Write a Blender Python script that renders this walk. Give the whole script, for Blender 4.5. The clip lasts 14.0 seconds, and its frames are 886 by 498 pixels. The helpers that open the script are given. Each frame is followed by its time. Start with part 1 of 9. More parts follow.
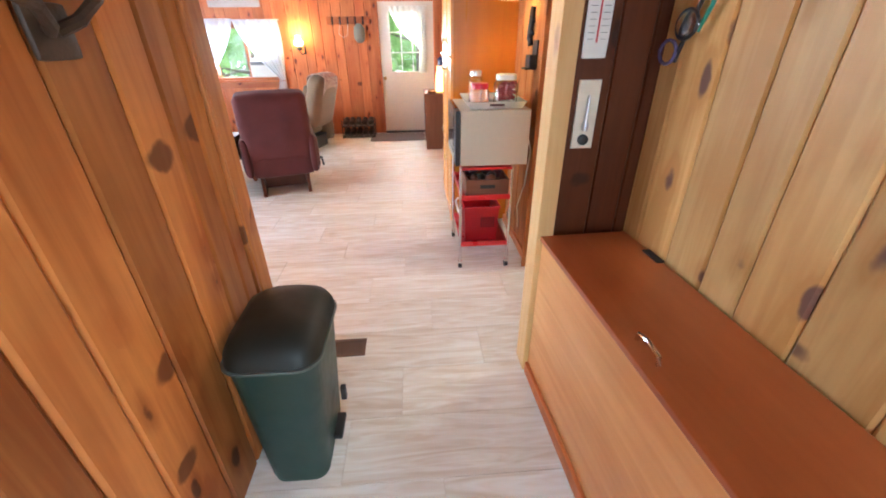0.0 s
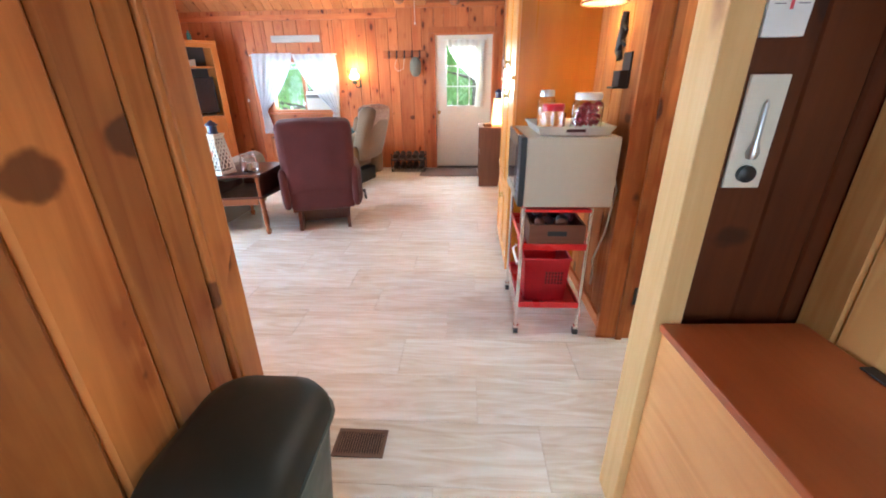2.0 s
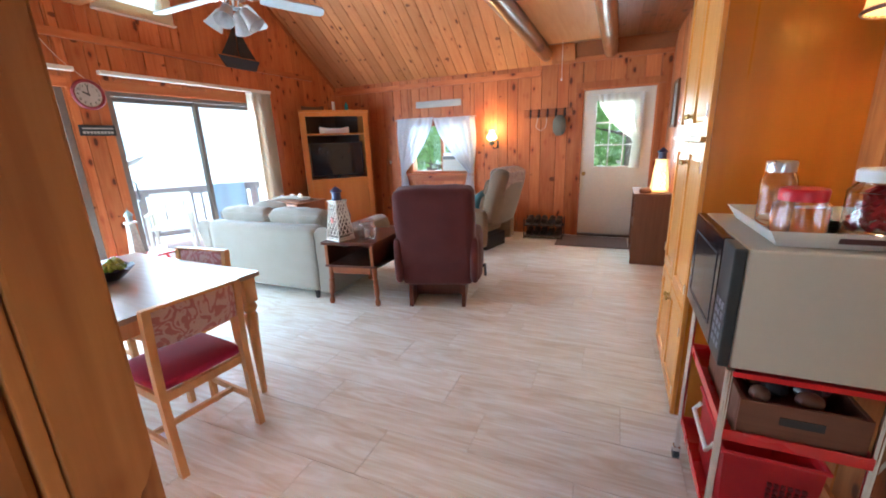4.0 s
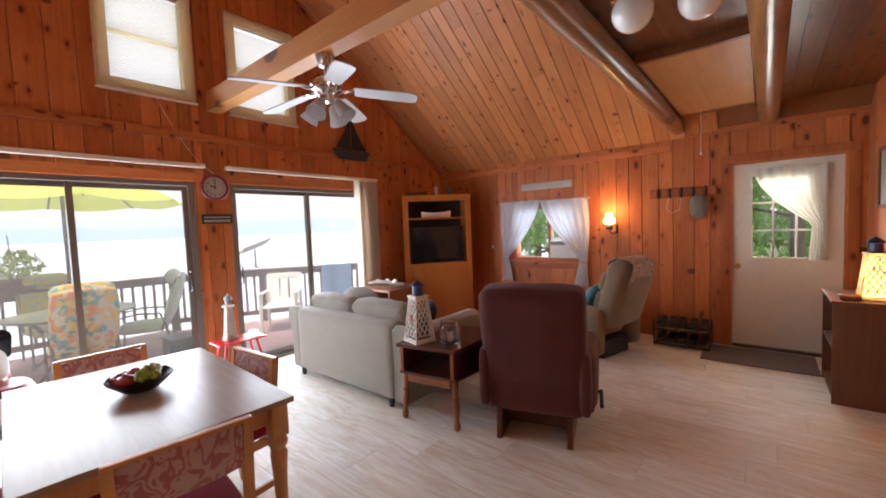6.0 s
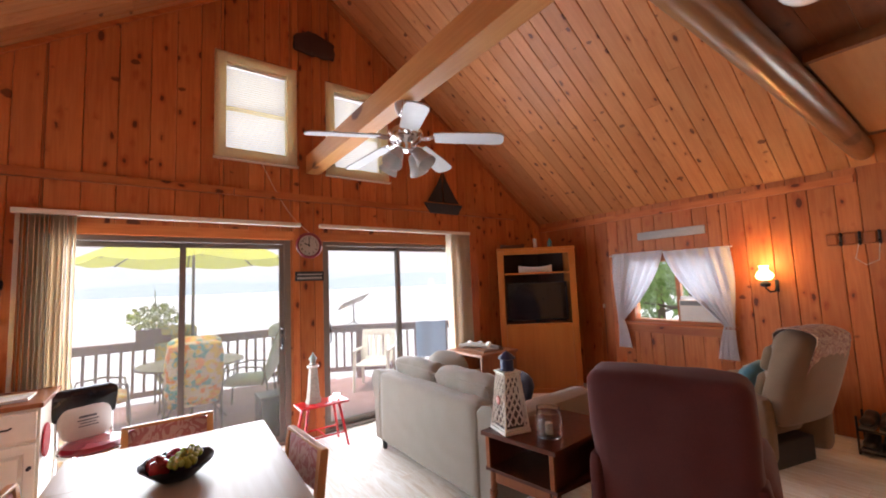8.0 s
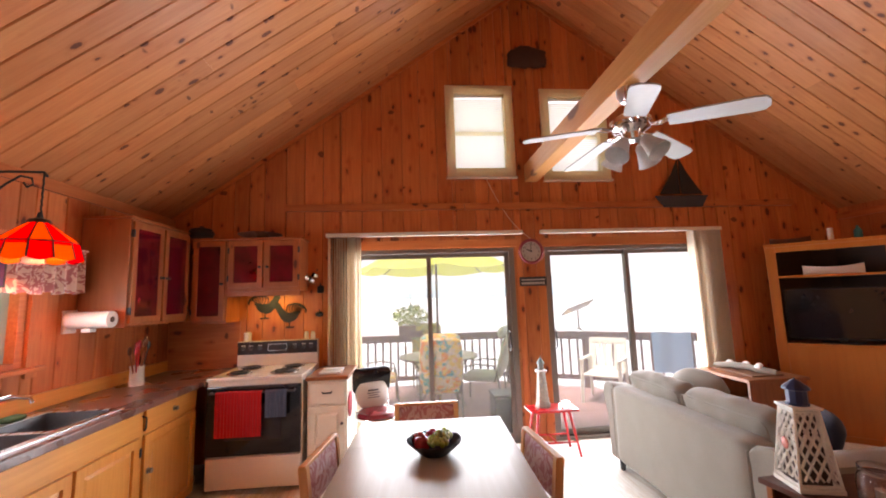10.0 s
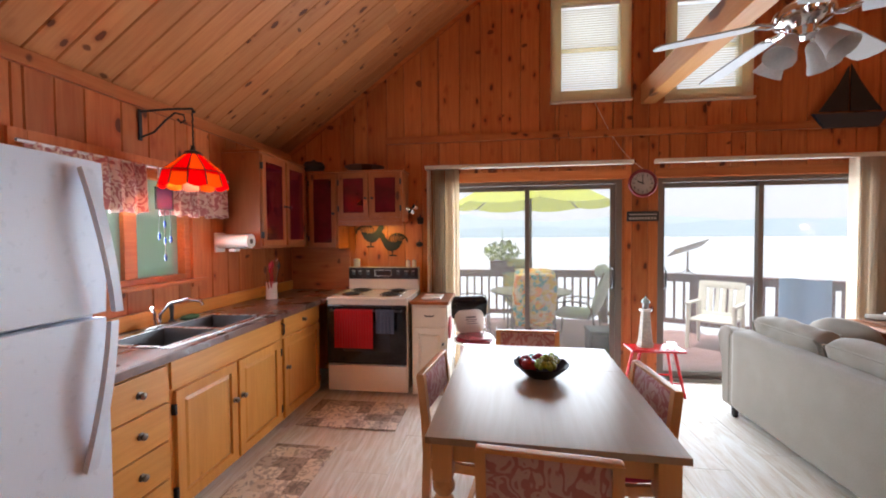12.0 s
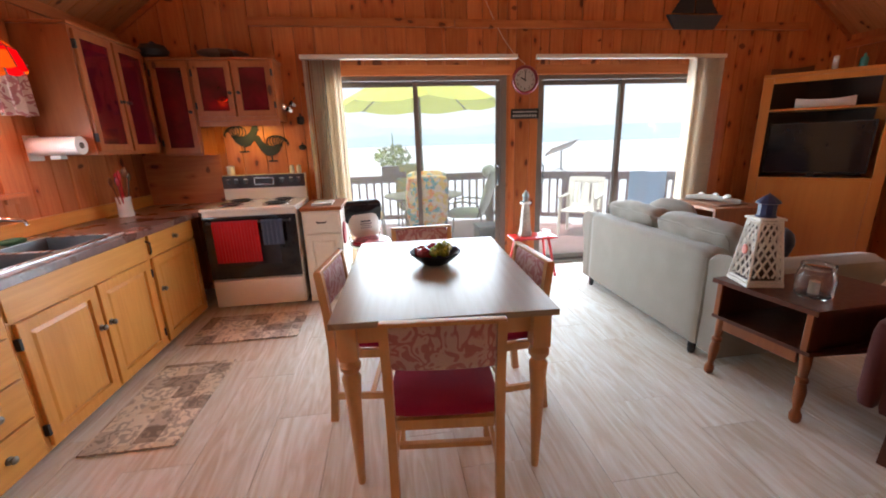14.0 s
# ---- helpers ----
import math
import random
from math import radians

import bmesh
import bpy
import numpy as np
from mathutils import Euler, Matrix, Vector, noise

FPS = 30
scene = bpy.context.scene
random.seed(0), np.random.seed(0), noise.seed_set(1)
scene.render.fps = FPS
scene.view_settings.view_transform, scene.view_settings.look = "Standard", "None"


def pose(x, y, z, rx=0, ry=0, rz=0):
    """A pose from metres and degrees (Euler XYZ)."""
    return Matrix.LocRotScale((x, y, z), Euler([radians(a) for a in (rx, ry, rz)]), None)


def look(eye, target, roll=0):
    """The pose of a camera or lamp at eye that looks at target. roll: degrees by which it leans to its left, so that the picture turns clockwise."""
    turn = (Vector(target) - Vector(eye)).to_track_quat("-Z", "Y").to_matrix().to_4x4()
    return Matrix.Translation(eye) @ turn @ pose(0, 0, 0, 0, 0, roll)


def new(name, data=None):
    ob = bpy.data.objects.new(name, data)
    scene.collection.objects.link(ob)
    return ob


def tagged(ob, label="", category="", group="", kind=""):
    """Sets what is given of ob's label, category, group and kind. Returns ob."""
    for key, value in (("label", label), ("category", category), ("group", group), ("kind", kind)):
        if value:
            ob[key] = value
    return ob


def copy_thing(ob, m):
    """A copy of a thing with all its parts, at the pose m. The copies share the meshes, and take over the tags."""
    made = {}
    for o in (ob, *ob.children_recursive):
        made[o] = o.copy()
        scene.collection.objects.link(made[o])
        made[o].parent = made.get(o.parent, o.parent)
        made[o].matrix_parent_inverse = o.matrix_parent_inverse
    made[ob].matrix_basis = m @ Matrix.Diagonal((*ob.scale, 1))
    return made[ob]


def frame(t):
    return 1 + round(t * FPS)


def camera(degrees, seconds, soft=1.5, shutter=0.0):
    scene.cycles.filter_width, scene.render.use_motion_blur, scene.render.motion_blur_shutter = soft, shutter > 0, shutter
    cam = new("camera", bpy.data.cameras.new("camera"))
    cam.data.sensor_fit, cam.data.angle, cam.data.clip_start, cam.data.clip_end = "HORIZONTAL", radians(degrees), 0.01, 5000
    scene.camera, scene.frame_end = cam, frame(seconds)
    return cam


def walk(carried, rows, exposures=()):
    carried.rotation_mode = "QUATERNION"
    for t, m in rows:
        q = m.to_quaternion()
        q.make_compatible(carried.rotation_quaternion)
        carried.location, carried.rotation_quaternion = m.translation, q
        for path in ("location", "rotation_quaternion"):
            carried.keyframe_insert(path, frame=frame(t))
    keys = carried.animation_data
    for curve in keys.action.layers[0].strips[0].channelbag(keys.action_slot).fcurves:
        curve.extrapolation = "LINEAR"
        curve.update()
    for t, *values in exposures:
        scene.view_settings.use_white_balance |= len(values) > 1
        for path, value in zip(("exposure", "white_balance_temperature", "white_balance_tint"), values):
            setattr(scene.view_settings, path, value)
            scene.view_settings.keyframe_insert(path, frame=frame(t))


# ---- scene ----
cam = camera(96.8, 14.0, soft=1.9)
PATH = [
    (0, (0.344, 0.108, 1.523), (0.462, 1.865, 0.574), -0.7),
    (0.5, (0.346, 0.220, 1.515), (0.444, 1.999, 0.605), -0.9),
    (1, (0.370, 0.367, 1.469), (0.407, 2.161, 0.587), -1.1),
    (1.5, (0.391, 0.502, 1.415), (0.370, 2.315, 0.572), -0.8),
    (2, (0.337, 0.654, 1.373), (0.225, 2.491, 0.590), -0.7),
    (2.5, (0.303, 0.814, 1.380), (0.057, 2.658, 0.647), -1.1),
    (3, (0.328, 1.001, 1.398), (-0.083, 2.837, 0.720), -1.7),
    (3.5, (0.338, 1.193, 1.413), (-0.248, 3.007, 0.807), -1.8),
    (4, (0.296, 1.395, 1.420), (-0.479, 3.163, 0.897), -2.2),
    (4.2, (0.266, 1.492, 1.427), (-0.581, 3.238, 0.943), -2.3),
    (6.5, (0.054, 2.139, 1.496), (-1.267, 3.640, 1.475), -2.1),
    (7, (-0.062, 2.267, 1.501), (-1.438, 3.718, 1.561), -2),
    (7.2, (-0.121, 2.317, 1.499), (-1.531, 3.733, 1.584), -2.1),
    (9.3, (-0.145, 2.480, 1.559), (-2.056, 3.011, 1.816), -2.4),
    (9.5, (-0.145, 2.471, 1.543), (-2.082, 2.895, 1.803), -2.4),
    (10, (-0.174, 2.424, 1.519), (-2.152, 2.595, 1.761), -1.9),
    (10.5, (-0.187, 2.383, 1.504), (-2.176, 2.324, 1.704), -1.4),
    (11, (-0.207, 2.322, 1.493), (-2.190, 2.106, 1.630), -0.7),
    (11.5, (-0.212, 2.300, 1.477), (-2.190, 2.008, 1.529), -0.4),
    (12, (-0.198, 2.301, 1.463), (-2.179, 2.036, 1.402), -0.4),
    (12.5, (-0.189, 2.290, 1.441), (-2.174, 2.123, 1.265), -0.5),
    (13, (-0.192, 2.286, 1.414), (-2.169, 2.260, 1.115), -0.9),
    (13.5, (-0.193, 2.297, 1.392), (-2.146, 2.418, 0.979), -1.4),
    (14, (-0.197, 2.302, 1.376), (-2.113, 2.556, 0.861), -1.8),
]
walk(cam, [(t, look(eye, target, roll)) for t, eye, target, roll in PATH], exposures=[(0, 2.35, 5450, 5), (3, 2.05, 5050, -2), (4.2, 1.5, 5100, 0), (6.5, 0.68, 6450, 18), (7.2, 0.66, 6450, 18), (9.5, 0.98, 7000, 23), (11, 0.70, 6500, 15), (12.5, 0.60, 6200, 13), (14, 0.80, 6100, 10)])

# ---- world and light ----
world = bpy.data.worlds.new("overcast_sky")
scene.world = world
world.use_nodes = True
_wn, _wl = world.node_tree.nodes, world.node_tree.links
_sky = _wn.new("ShaderNodeTexSky")
_sky.sky_type, _sky.sun_disc = "NISHITA", False
_sky.sun_elevation, _sky.sun_rotation = radians(74), radians(153)
_sky.air_density, _sky.dust_density = 1.0, 3.0
_haze = _wn.new("ShaderNodeMix")
_haze.data_type = "RGBA"
_haze.inputs["Factor"].default_value, _haze.inputs["B"].default_value = 0.8, (5.3, 5.4, 5.5, 1)
_wl.new(_sky.outputs[0], _haze.inputs["A"])
_wl.new(_haze.outputs["Result"], _wn["Background"].inputs[0])
_wn["Background"].inputs[1].default_value = 0.15


def lamp(name, kind, at, energy, color, size=0.05, target=None, size_y=None):
    data = bpy.data.lights.new(name, kind)
    data.energy, data.color = energy, color
    if kind == "AREA":
        data.size = size
        if size_y:
            data.shape, data.size_y = "RECTANGLE", size_y
    elif kind == "SUN":
        data.angle = size
    else:
        data.shadow_soft_size = size
    ob = new(name, data)
    ob.matrix_world = look(at, target) if target else Matrix.Translation(at)
    return ob


SKYLIGHT = (0.82, 0.92, 1.0)
lamp("sun", "SUN", (1.5, -3, 12), 3.6, (1.0, 0.95, 0.88), radians(14), target=(0.0, 0.0, 0.0))
lamp("sky_slider_south", "AREA", (-4.368, 2.63, 1.05), 50, SKYLIGHT, 1.7, target=(-3.0, 2.63, 1.05), size_y=1.9)
lamp("sky_slider_north", "AREA", (-4.368, 4.80, 1.05), 46, SKYLIGHT, 1.7, target=(-3.0, 4.80, 1.05), size_y=1.9)
lamp("sky_gable_south", "AREA", (-4.47, 3.245, 3.355), 3.2, SKYLIGHT, 0.5, target=(-3.0, 3.245, 3.355), size_y=0.8)
lamp("sky_gable_north", "AREA", (-4.47, 4.34, 3.32), 3.2, SKYLIGHT, 0.5, target=(-3.0, 4.34, 3.32), size_y=0.8)
lamp("sky_kitchen_window", "AREA", (-2.35, 0.055, 1.52), 11, SKYLIGHT, 0.85, target=(-2.35, 1.5, 1.52), size_y=0.5)
lamp("sky_north_window", "AREA", (-2.4, 7.60, 1.35), 6, SKYLIGHT, 0.9, target=(-2.4, 6.0, 1.1), size_y=0.7)
lamp("sky_entry_pane", "AREA", (0.24, 7.60, 1.45), 10, (0.95, 1.0, 0.9), 0.45, target=(0.24, 6.0, 1.1), size_y=0.8)
# added fill that brightens the hall and bench; no such source is known
lamp("hall_fill", "AREA", (0.45, -1.22, 1.35), 8, SKYLIGHT, 0.9, target=(0.80, 0.0, 0.55), size_y=1.5)
# added fill without a visible fitting, brightens the side room beyond the doorway
lamp("side_room_fill", "POINT", (1.75, 2.5, 2.3), 13, (1.0, 0.86, 0.68), 0.12)

WARM = (1.0, 0.55, 0.18)

# ---- materials ----


def material(name):
    m = bpy.data.materials.new(name)
    m.use_nodes = True
    nodes, links = m.node_tree.nodes, m.node_tree.links
    return m, nodes, links, nodes["Principled BSDF"]


def plain(name, color, rough=0.5, metal=0.0, scale=30.0, vary=0.12, bump=0.0, stretch=(1, 1, 1), coat=0.0):
    """A surface of one colour with fine and broad variation."""
    m, n, l, b = material(name)
    tc = n.new("ShaderNodeTexCoord")
    mp = n.new("ShaderNodeMapping")
    mp.inputs["Scale"].default_value = stretch
    l.new(tc.outputs["Object"], mp.inputs[0])
    a, c = n.new("ShaderNodeTexNoise"), n.new("ShaderNodeTexNoise")
    a.inputs["Scale"].default_value, a.inputs["Detail"].default_value = scale, 5
    c.inputs["Scale"].default_value, c.inputs["Detail"].default_value = scale / 11, 3
    l.new(mp.outputs[0], a.inputs[0]), l.new(mp.outputs[0], c.inputs[0])
    add = n.new("ShaderNodeMath")
    l.new(a.outputs[0], add.inputs[0]), l.new(c.outputs[0], add.inputs[1])
    ramp = n.new("ShaderNodeMapRange")
    ramp.inputs[1].default_value, ramp.inputs[2].default_value = 0.6, 1.4
    ramp.inputs[3].default_value, ramp.inputs[4].default_value = 1 - vary, 1 + vary
    l.new(add.outputs[0], ramp.inputs[0])
    mul = n.new("ShaderNodeVectorMath")
    mul.operation = "SCALE"
    mul.inputs[0].default_value = color
    l.new(ramp.outputs[0], mul.inputs["Scale"])
    l.new(mul.outputs[0], b.inputs["Base Color"])
    b.inputs["Roughness"].default_value, b.inputs["Metallic"].default_value = rough, metal
    b.inputs["Coat Weight"].default_value = coat
    rr = n.new("ShaderNodeMapRange")
    rr.inputs[1].default_value, rr.inputs[2].default_value = 0.3, 0.7
    rr.inputs[3].default_value, rr.inputs[4].default_value = max(0.02, rough - 0.07), min(1, rough + 0.07)
    l.new(c.outputs[0], rr.inputs[0]), l.new(rr.outputs[0], b.inputs["Roughness"])
    if bump:
        bp = n.new("ShaderNodeBump")
        bp.inputs["Strength"].default_value, bp.inputs["Distance"].default_value = bump, 0.004
        l.new(a.outputs[0], bp.inputs["Height"]), l.new(bp.outputs[0], b.inputs["Normal"])
    return m


def wood(name, light, dark, knot, axis="z", rough=0.42, grain=14.0, knots=9.0, knot_size=0.25, vary=0.22, coat=0.04, blotch=0.55, warp=0.6, streak=0.45, along=0.06):
    """Planed softwood: long grain along one axis, knots, and a shift of tone from board to board."""
    m, n, l, b = material(name)
    tc, oi, ge = n.new("ShaderNodeTexCoord"), n.new("ShaderNodeObjectInfo"), n.new("ShaderNodeNewGeometry")
    s1, s2 = n.new("ShaderNodeMath"), n.new("ShaderNodeMath")
    s1.operation = s2.operation = "MULTIPLY_ADD"
    s1.inputs[1].default_value, s1.inputs[2].default_value = 37.0, 0.0
    s2.inputs[1].default_value = 53.0
    l.new(oi.outputs["Random"], s1.inputs[0])
    l.new(ge.outputs["Random Per Island"], s2.inputs[0]), l.new(s1.outputs[0], s2.inputs[2])
    off = n.new("ShaderNodeVectorMath")
    off.operation = "ADD"
    l.new(tc.outputs["Object"], off.inputs[0]), l.new(s2.outputs[0], off.inputs[1])
    k = {"x": 0, "y": 1, "z": 2}[axis]

    def mapped(along):
        mp = n.new("ShaderNodeMapping")
        s = [1.0, 1.0, 1.0]
        s[k] = along
        mp.inputs["Scale"].default_value = s
        l.new(off.outputs[0], mp.inputs[0])
        return mp

    gr = n.new("ShaderNodeTexNoise")
    gr.inputs["Scale"].default_value, gr.inputs["Detail"].default_value, gr.inputs["Distortion"].default_value = grain * 3, 6, warp
    l.new(mapped(along).outputs[0], gr.inputs[0])
    bl = n.new("ShaderNodeTexNoise")
    bl.inputs["Scale"].default_value, bl.inputs["Detail"].default_value = 3.2, 4
    l.new(mapped(0.35).outputs[0], bl.inputs[0])
    vo = n.new("ShaderNodeTexVoronoi")
    vo.inputs["Scale"].default_value, vo.inputs["Randomness"].default_value = knots, 1.0
    wob = n.new("ShaderNodeTexNoise")
    wob.inputs["Scale"].default_value = 18.0
    l.new(off.outputs[0], wob.inputs[0])
    wa = n.new("ShaderNodeVectorMath")
    wa.operation = "MULTIPLY_ADD"
    wa.inputs[1].default_value = (0.02, 0.02, 0.02)
    l.new(wob.outputs["Color"], wa.inputs[0]), l.new(mapped(0.5).outputs[0], wa.inputs[2])
    l.new(wa.outputs[0], vo.inputs[0])
    # knots of many sizes, some cells with none
    sep, kd = n.new("ShaderNodeSeparateColor"), n.new("ShaderNodeMath")
    kd.operation = "MULTIPLY_ADD"
    kd.inputs[1].default_value = knot_size * 0.95
    l.new(vo.outputs["Color"], sep.inputs[0]), l.new(sep.outputs[0], kd.inputs[0]), l.new(vo.outputs["Distance"], kd.inputs[2])
    kr = n.new("ShaderNodeMapRange")
    kr.interpolation_type = "SMOOTHSTEP"
    kr.inputs[1].default_value, kr.inputs[2].default_value = knot_size * 0.72, knot_size
    kr.inputs[3].default_value, kr.inputs[4].default_value = 0.88, 0.0
    l.new(kd.outputs[0], kr.inputs[0])
    halo = n.new("ShaderNodeMapRange")
    halo.interpolation_type = "SMOOTHSTEP"
    halo.inputs[1].default_value, halo.inputs[2].default_value = knot_size * 0.9, knot_size * 1.7
    halo.inputs[3].default_value, halo.inputs[4].default_value = 0.45, 0.0
    l.new(kd.outputs[0], halo.inputs[0])
    # spike knots: short streaks that lie across the grain
    vs, kmap = n.new("ShaderNodeTexVoronoi"), n.new("ShaderNodeMapping")
    sq = [0.55, 0.55, 0.55]
    sq[k] = 1.7
    kmap.inputs["Scale"].default_value = sq
    kmap.inputs["Rotation"].default_value = (0.35, 0.35, 0.35)
    vs.inputs["Scale"].default_value = knots * 0.8
    l.new(wa.outputs[0], kmap.inputs[0]), l.new(kmap.outputs[0], vs.inputs[0])
    ss, sd = n.new("ShaderNodeSeparateColor"), n.new("ShaderNodeMath")
    sd.operation = "MULTIPLY_ADD"
    sd.inputs[1].default_value = knot_size * 1.9
    l.new(vs.outputs["Color"], ss.inputs[0]), l.new(ss.outputs[1], sd.inputs[0]), l.new(vs.outputs["Distance"], sd.inputs[2])
    sr = n.new("ShaderNodeMapRange")
    sr.interpolation_type = "SMOOTHSTEP"
    sr.inputs[1].default_value, sr.inputs[2].default_value = knot_size * 0.7, knot_size * 0.95
    sr.inputs[3].default_value, sr.inputs[4].default_value = 0.8, 0.0
    l.new(sd.outputs[0], sr.inputs[0])
    kmax = n.new("ShaderNodeMath")
    kmax.operation = "MAXIMUM"
    l.new(kr.outputs[0], kmax.inputs[0]), l.new(sr.outputs[0], kmax.inputs[1])
    # grain tone
    g1 = n.new("ShaderNodeMapRange")
    g1.inputs[1].default_value, g1.inputs[2].default_value = 0.33, 0.68
    l.new(gr.outputs[0], g1.inputs[0])
    b1 = n.new("ShaderNodeMapRange")
    b1.inputs[1].default_value, b1.inputs[2].default_value = 0.35, 0.7
    l.new(bl.outputs[0], b1.inputs[0])
    f = n.new("ShaderNodeMath")
    f.operation = "MULTIPLY_ADD"
    f.inputs[1].default_value = streak
    f2 = n.new("ShaderNodeMath")
    f2.operation = "MULTIPLY"
    f2.inputs[1].default_value = blotch
    l.new(b1.outputs[0], f2.inputs[0]), l.new(g1.outputs[0], f.inputs[0]), l.new(f2.outputs[0], f.inputs[2])
    fh = n.new("ShaderNodeMath")
    fh.use_clamp = True
    l.new(f.outputs[0], fh.inputs[0]), l.new(halo.outputs[0], fh.inputs[1])
    mix = n.new("ShaderNodeMix")
    mix.data_type = "RGBA"
    mix.inputs["A"].default_value, mix.inputs["B"].default_value = (*light, 1), (*dark, 1)
    l.new(fh.outputs[0], mix.inputs["Factor"])
    kn = n.new("ShaderNodeMix")
    kn.data_type = "RGBA"
    kn.inputs["B"].default_value = (*knot, 1)
    l.new(kmax.outputs[0], kn.inputs["Factor"]), l.new(mix.outputs["Result"], kn.inputs["A"])
    # tone of the single board
    r = n.new("ShaderNodeMath")
    l.new(oi.outputs["Random"], r.inputs[0]), l.new(ge.outputs["Random Per Island"], r.inputs[1])
    fr = n.new("ShaderNodeMath")
    fr.operation = "FRACT"
    l.new(r.outputs[0], fr.inputs[0])
    tone = n.new("ShaderNodeMapRange")
    tone.inputs[3].default_value, tone.inputs[4].default_value = 1 - vary, 1 + vary * 0.6
    l.new(fr.outputs[0], tone.inputs[0])
    sc = n.new("ShaderNodeVectorMath")
    sc.operation = "SCALE"
    l.new(kn.outputs["Result"], sc.inputs[0]), l.new(tone.outputs[0], sc.inputs["Scale"])
    l.new(sc.outputs[0], b.inputs["Base Color"])
    rr = n.new("ShaderNodeMapRange")
    rr.inputs[3].default_value, rr.inputs[4].default_value = rough - 0.06, rough + 0.12
    l.new(gr.outputs[0], rr.inputs[0]), l.new(rr.outputs[0], b.inputs["Roughness"])
    b.inputs["Coat Weight"].default_value, b.inputs["Coat Roughness"].default_value = coat, 0.25
    b.inputs["Specular IOR Level"].default_value = 0.3
    bp = n.new("ShaderNodeBump")
    bp.inputs["Strength"].default_value, bp.inputs["Distance"].default_value = 0.18, 0.003
    l.new(gr.outputs[0], bp.inputs["Height"]), l.new(bp.outputs[0], b.inputs["Normal"])
    return m


def glass(name, color=(1, 1, 1), rough=0.0):
    m, n, l, b = material(name)
    b.inputs["Base Color"].default_value = (*color, 1)
    b.inputs["Transmission Weight"].default_value = 1.0
    b.inputs["Roughness"].default_value = rough
    b.inputs["IOR"].default_value = 1.45
    return m


def pane_glass(name, tint=(1, 1, 1), veil=0.0):
    """Thin window glass, mirror-like at a slant; veil is the share of white translucence mixed in."""
    m, n, l, b = material(name)
    tr = n.new("ShaderNodeBsdfTransparent")
    gl = n.new("ShaderNodeBsdfGlossy")
    fr = n.new("ShaderNodeFresnel")
    mx = n.new("ShaderNodeMixShader")
    tr.inputs[0].default_value = (*tint, 1)
    gl.inputs["Roughness"].default_value = 0.02
    fr.inputs[0].default_value = 1.2
    veil_scatter, hz = n.new("ShaderNodeBsdfTranslucent"), n.new("ShaderNodeMixShader")
    veil_scatter.inputs[0].default_value = (0.95, 0.97, 1.0, 1)
    hz.inputs[0].default_value = veil
    l.new(tr.outputs[0], hz.inputs[1]), l.new(veil_scatter.outputs[0], hz.inputs[2])
    l.new(fr.outputs[0], mx.inputs[0]), l.new(hz.outputs[0], mx.inputs[1]), l.new(gl.outputs[0], mx.inputs[2])
    l.new(mx.outputs[0], n["Material Output"].inputs[0])
    return m


def glow(name, color, strength, base=None):
    m, n, l, b = material(name)
    b.inputs["Base Color"].default_value = (*(base or color), 1)
    b.inputs["Emission Color"].default_value, b.inputs["Emission Strength"].default_value = (*color, 1), strength
    b.inputs["Roughness"].default_value = 0.4
    return m


def cloth(name, color, color2=None, scale=220.0, pattern=0.0, rough=0.9, vary=0.15, sheen=0.3):
    """Woven stuff; pattern gives the size of a swirling print in a second colour."""
    m, n, l, b = material(name)
    tc = n.new("ShaderNodeTexCoord")
    w = n.new("ShaderNodeTexNoise")
    w.inputs["Scale"].default_value, w.inputs["Detail"].default_value = scale, 2
    l.new(tc.outputs["Object"], w.inputs[0])
    big = n.new("ShaderNodeTexNoise")
    big.inputs["Scale"].default_value, big.inputs["Detail"].default_value = 6.0, 3
    l.new(tc.outputs["Object"], big.inputs[0])
    mix = n.new("ShaderNodeMix")
    mix.data_type = "RGBA"
    mix.inputs["A"].default_value, mix.inputs["B"].default_value = (*color, 1), (*(color2 or color), 1)
    if pattern:
        p = n.new("ShaderNodeTexNoise")
        p.inputs["Scale"].default_value, p.inputs["Detail"].default_value, p.inputs["Distortion"].default_value = pattern, 1.5, 2.6
        l.new(tc.outputs["Object"], p.inputs[0])
        ring = n.new("ShaderNodeMath")
        ring.operation = "SINE"
        mm = n.new("ShaderNodeMath")
        mm.operation = "MULTIPLY"
        mm.inputs[1].default_value = 26.0
        l.new(p.outputs[0], mm.inputs[0]), l.new(mm.outputs[0], ring.inputs[0])
        pr = n.new("ShaderNodeMapRange")
        pr.inputs[1].default_value, pr.inputs[2].default_value = -0.25, 0.35
        l.new(ring.outputs[0], pr.inputs[0]), l.new(pr.outputs[0], mix.inputs["Factor"])
    else:
        l.new(big.outputs[0], mix.inputs["Factor"])
    tone = n.new("ShaderNodeMapRange")
    tone.inputs[3].default_value, tone.inputs[4].default_value = 1 - vary, 1 + vary
    l.new(w.outputs[0], tone.inputs[0])
    sc = n.new("ShaderNodeVectorMath")
    sc.operation = "SCALE"
    l.new(mix.outputs["Result"], sc.inputs[0]), l.new(tone.outputs[0], sc.inputs["Scale"])
    l.new(sc.outputs[0], b.inputs["Base Color"])
    b.inputs["Roughness"].default_value, b.inputs["Sheen Weight"].default_value = rough, sheen
    b.inputs["Specular IOR Level"].default_value = 0.2
    bp = n.new("ShaderNodeBump")
    bp.inputs["Strength"].default_value, bp.inputs["Distance"].default_value = 0.25, 0.002
    l.new(w.outputs[0], bp.inputs["Height"]), l.new(bp.outputs[0], b.inputs["Normal"])
    return m


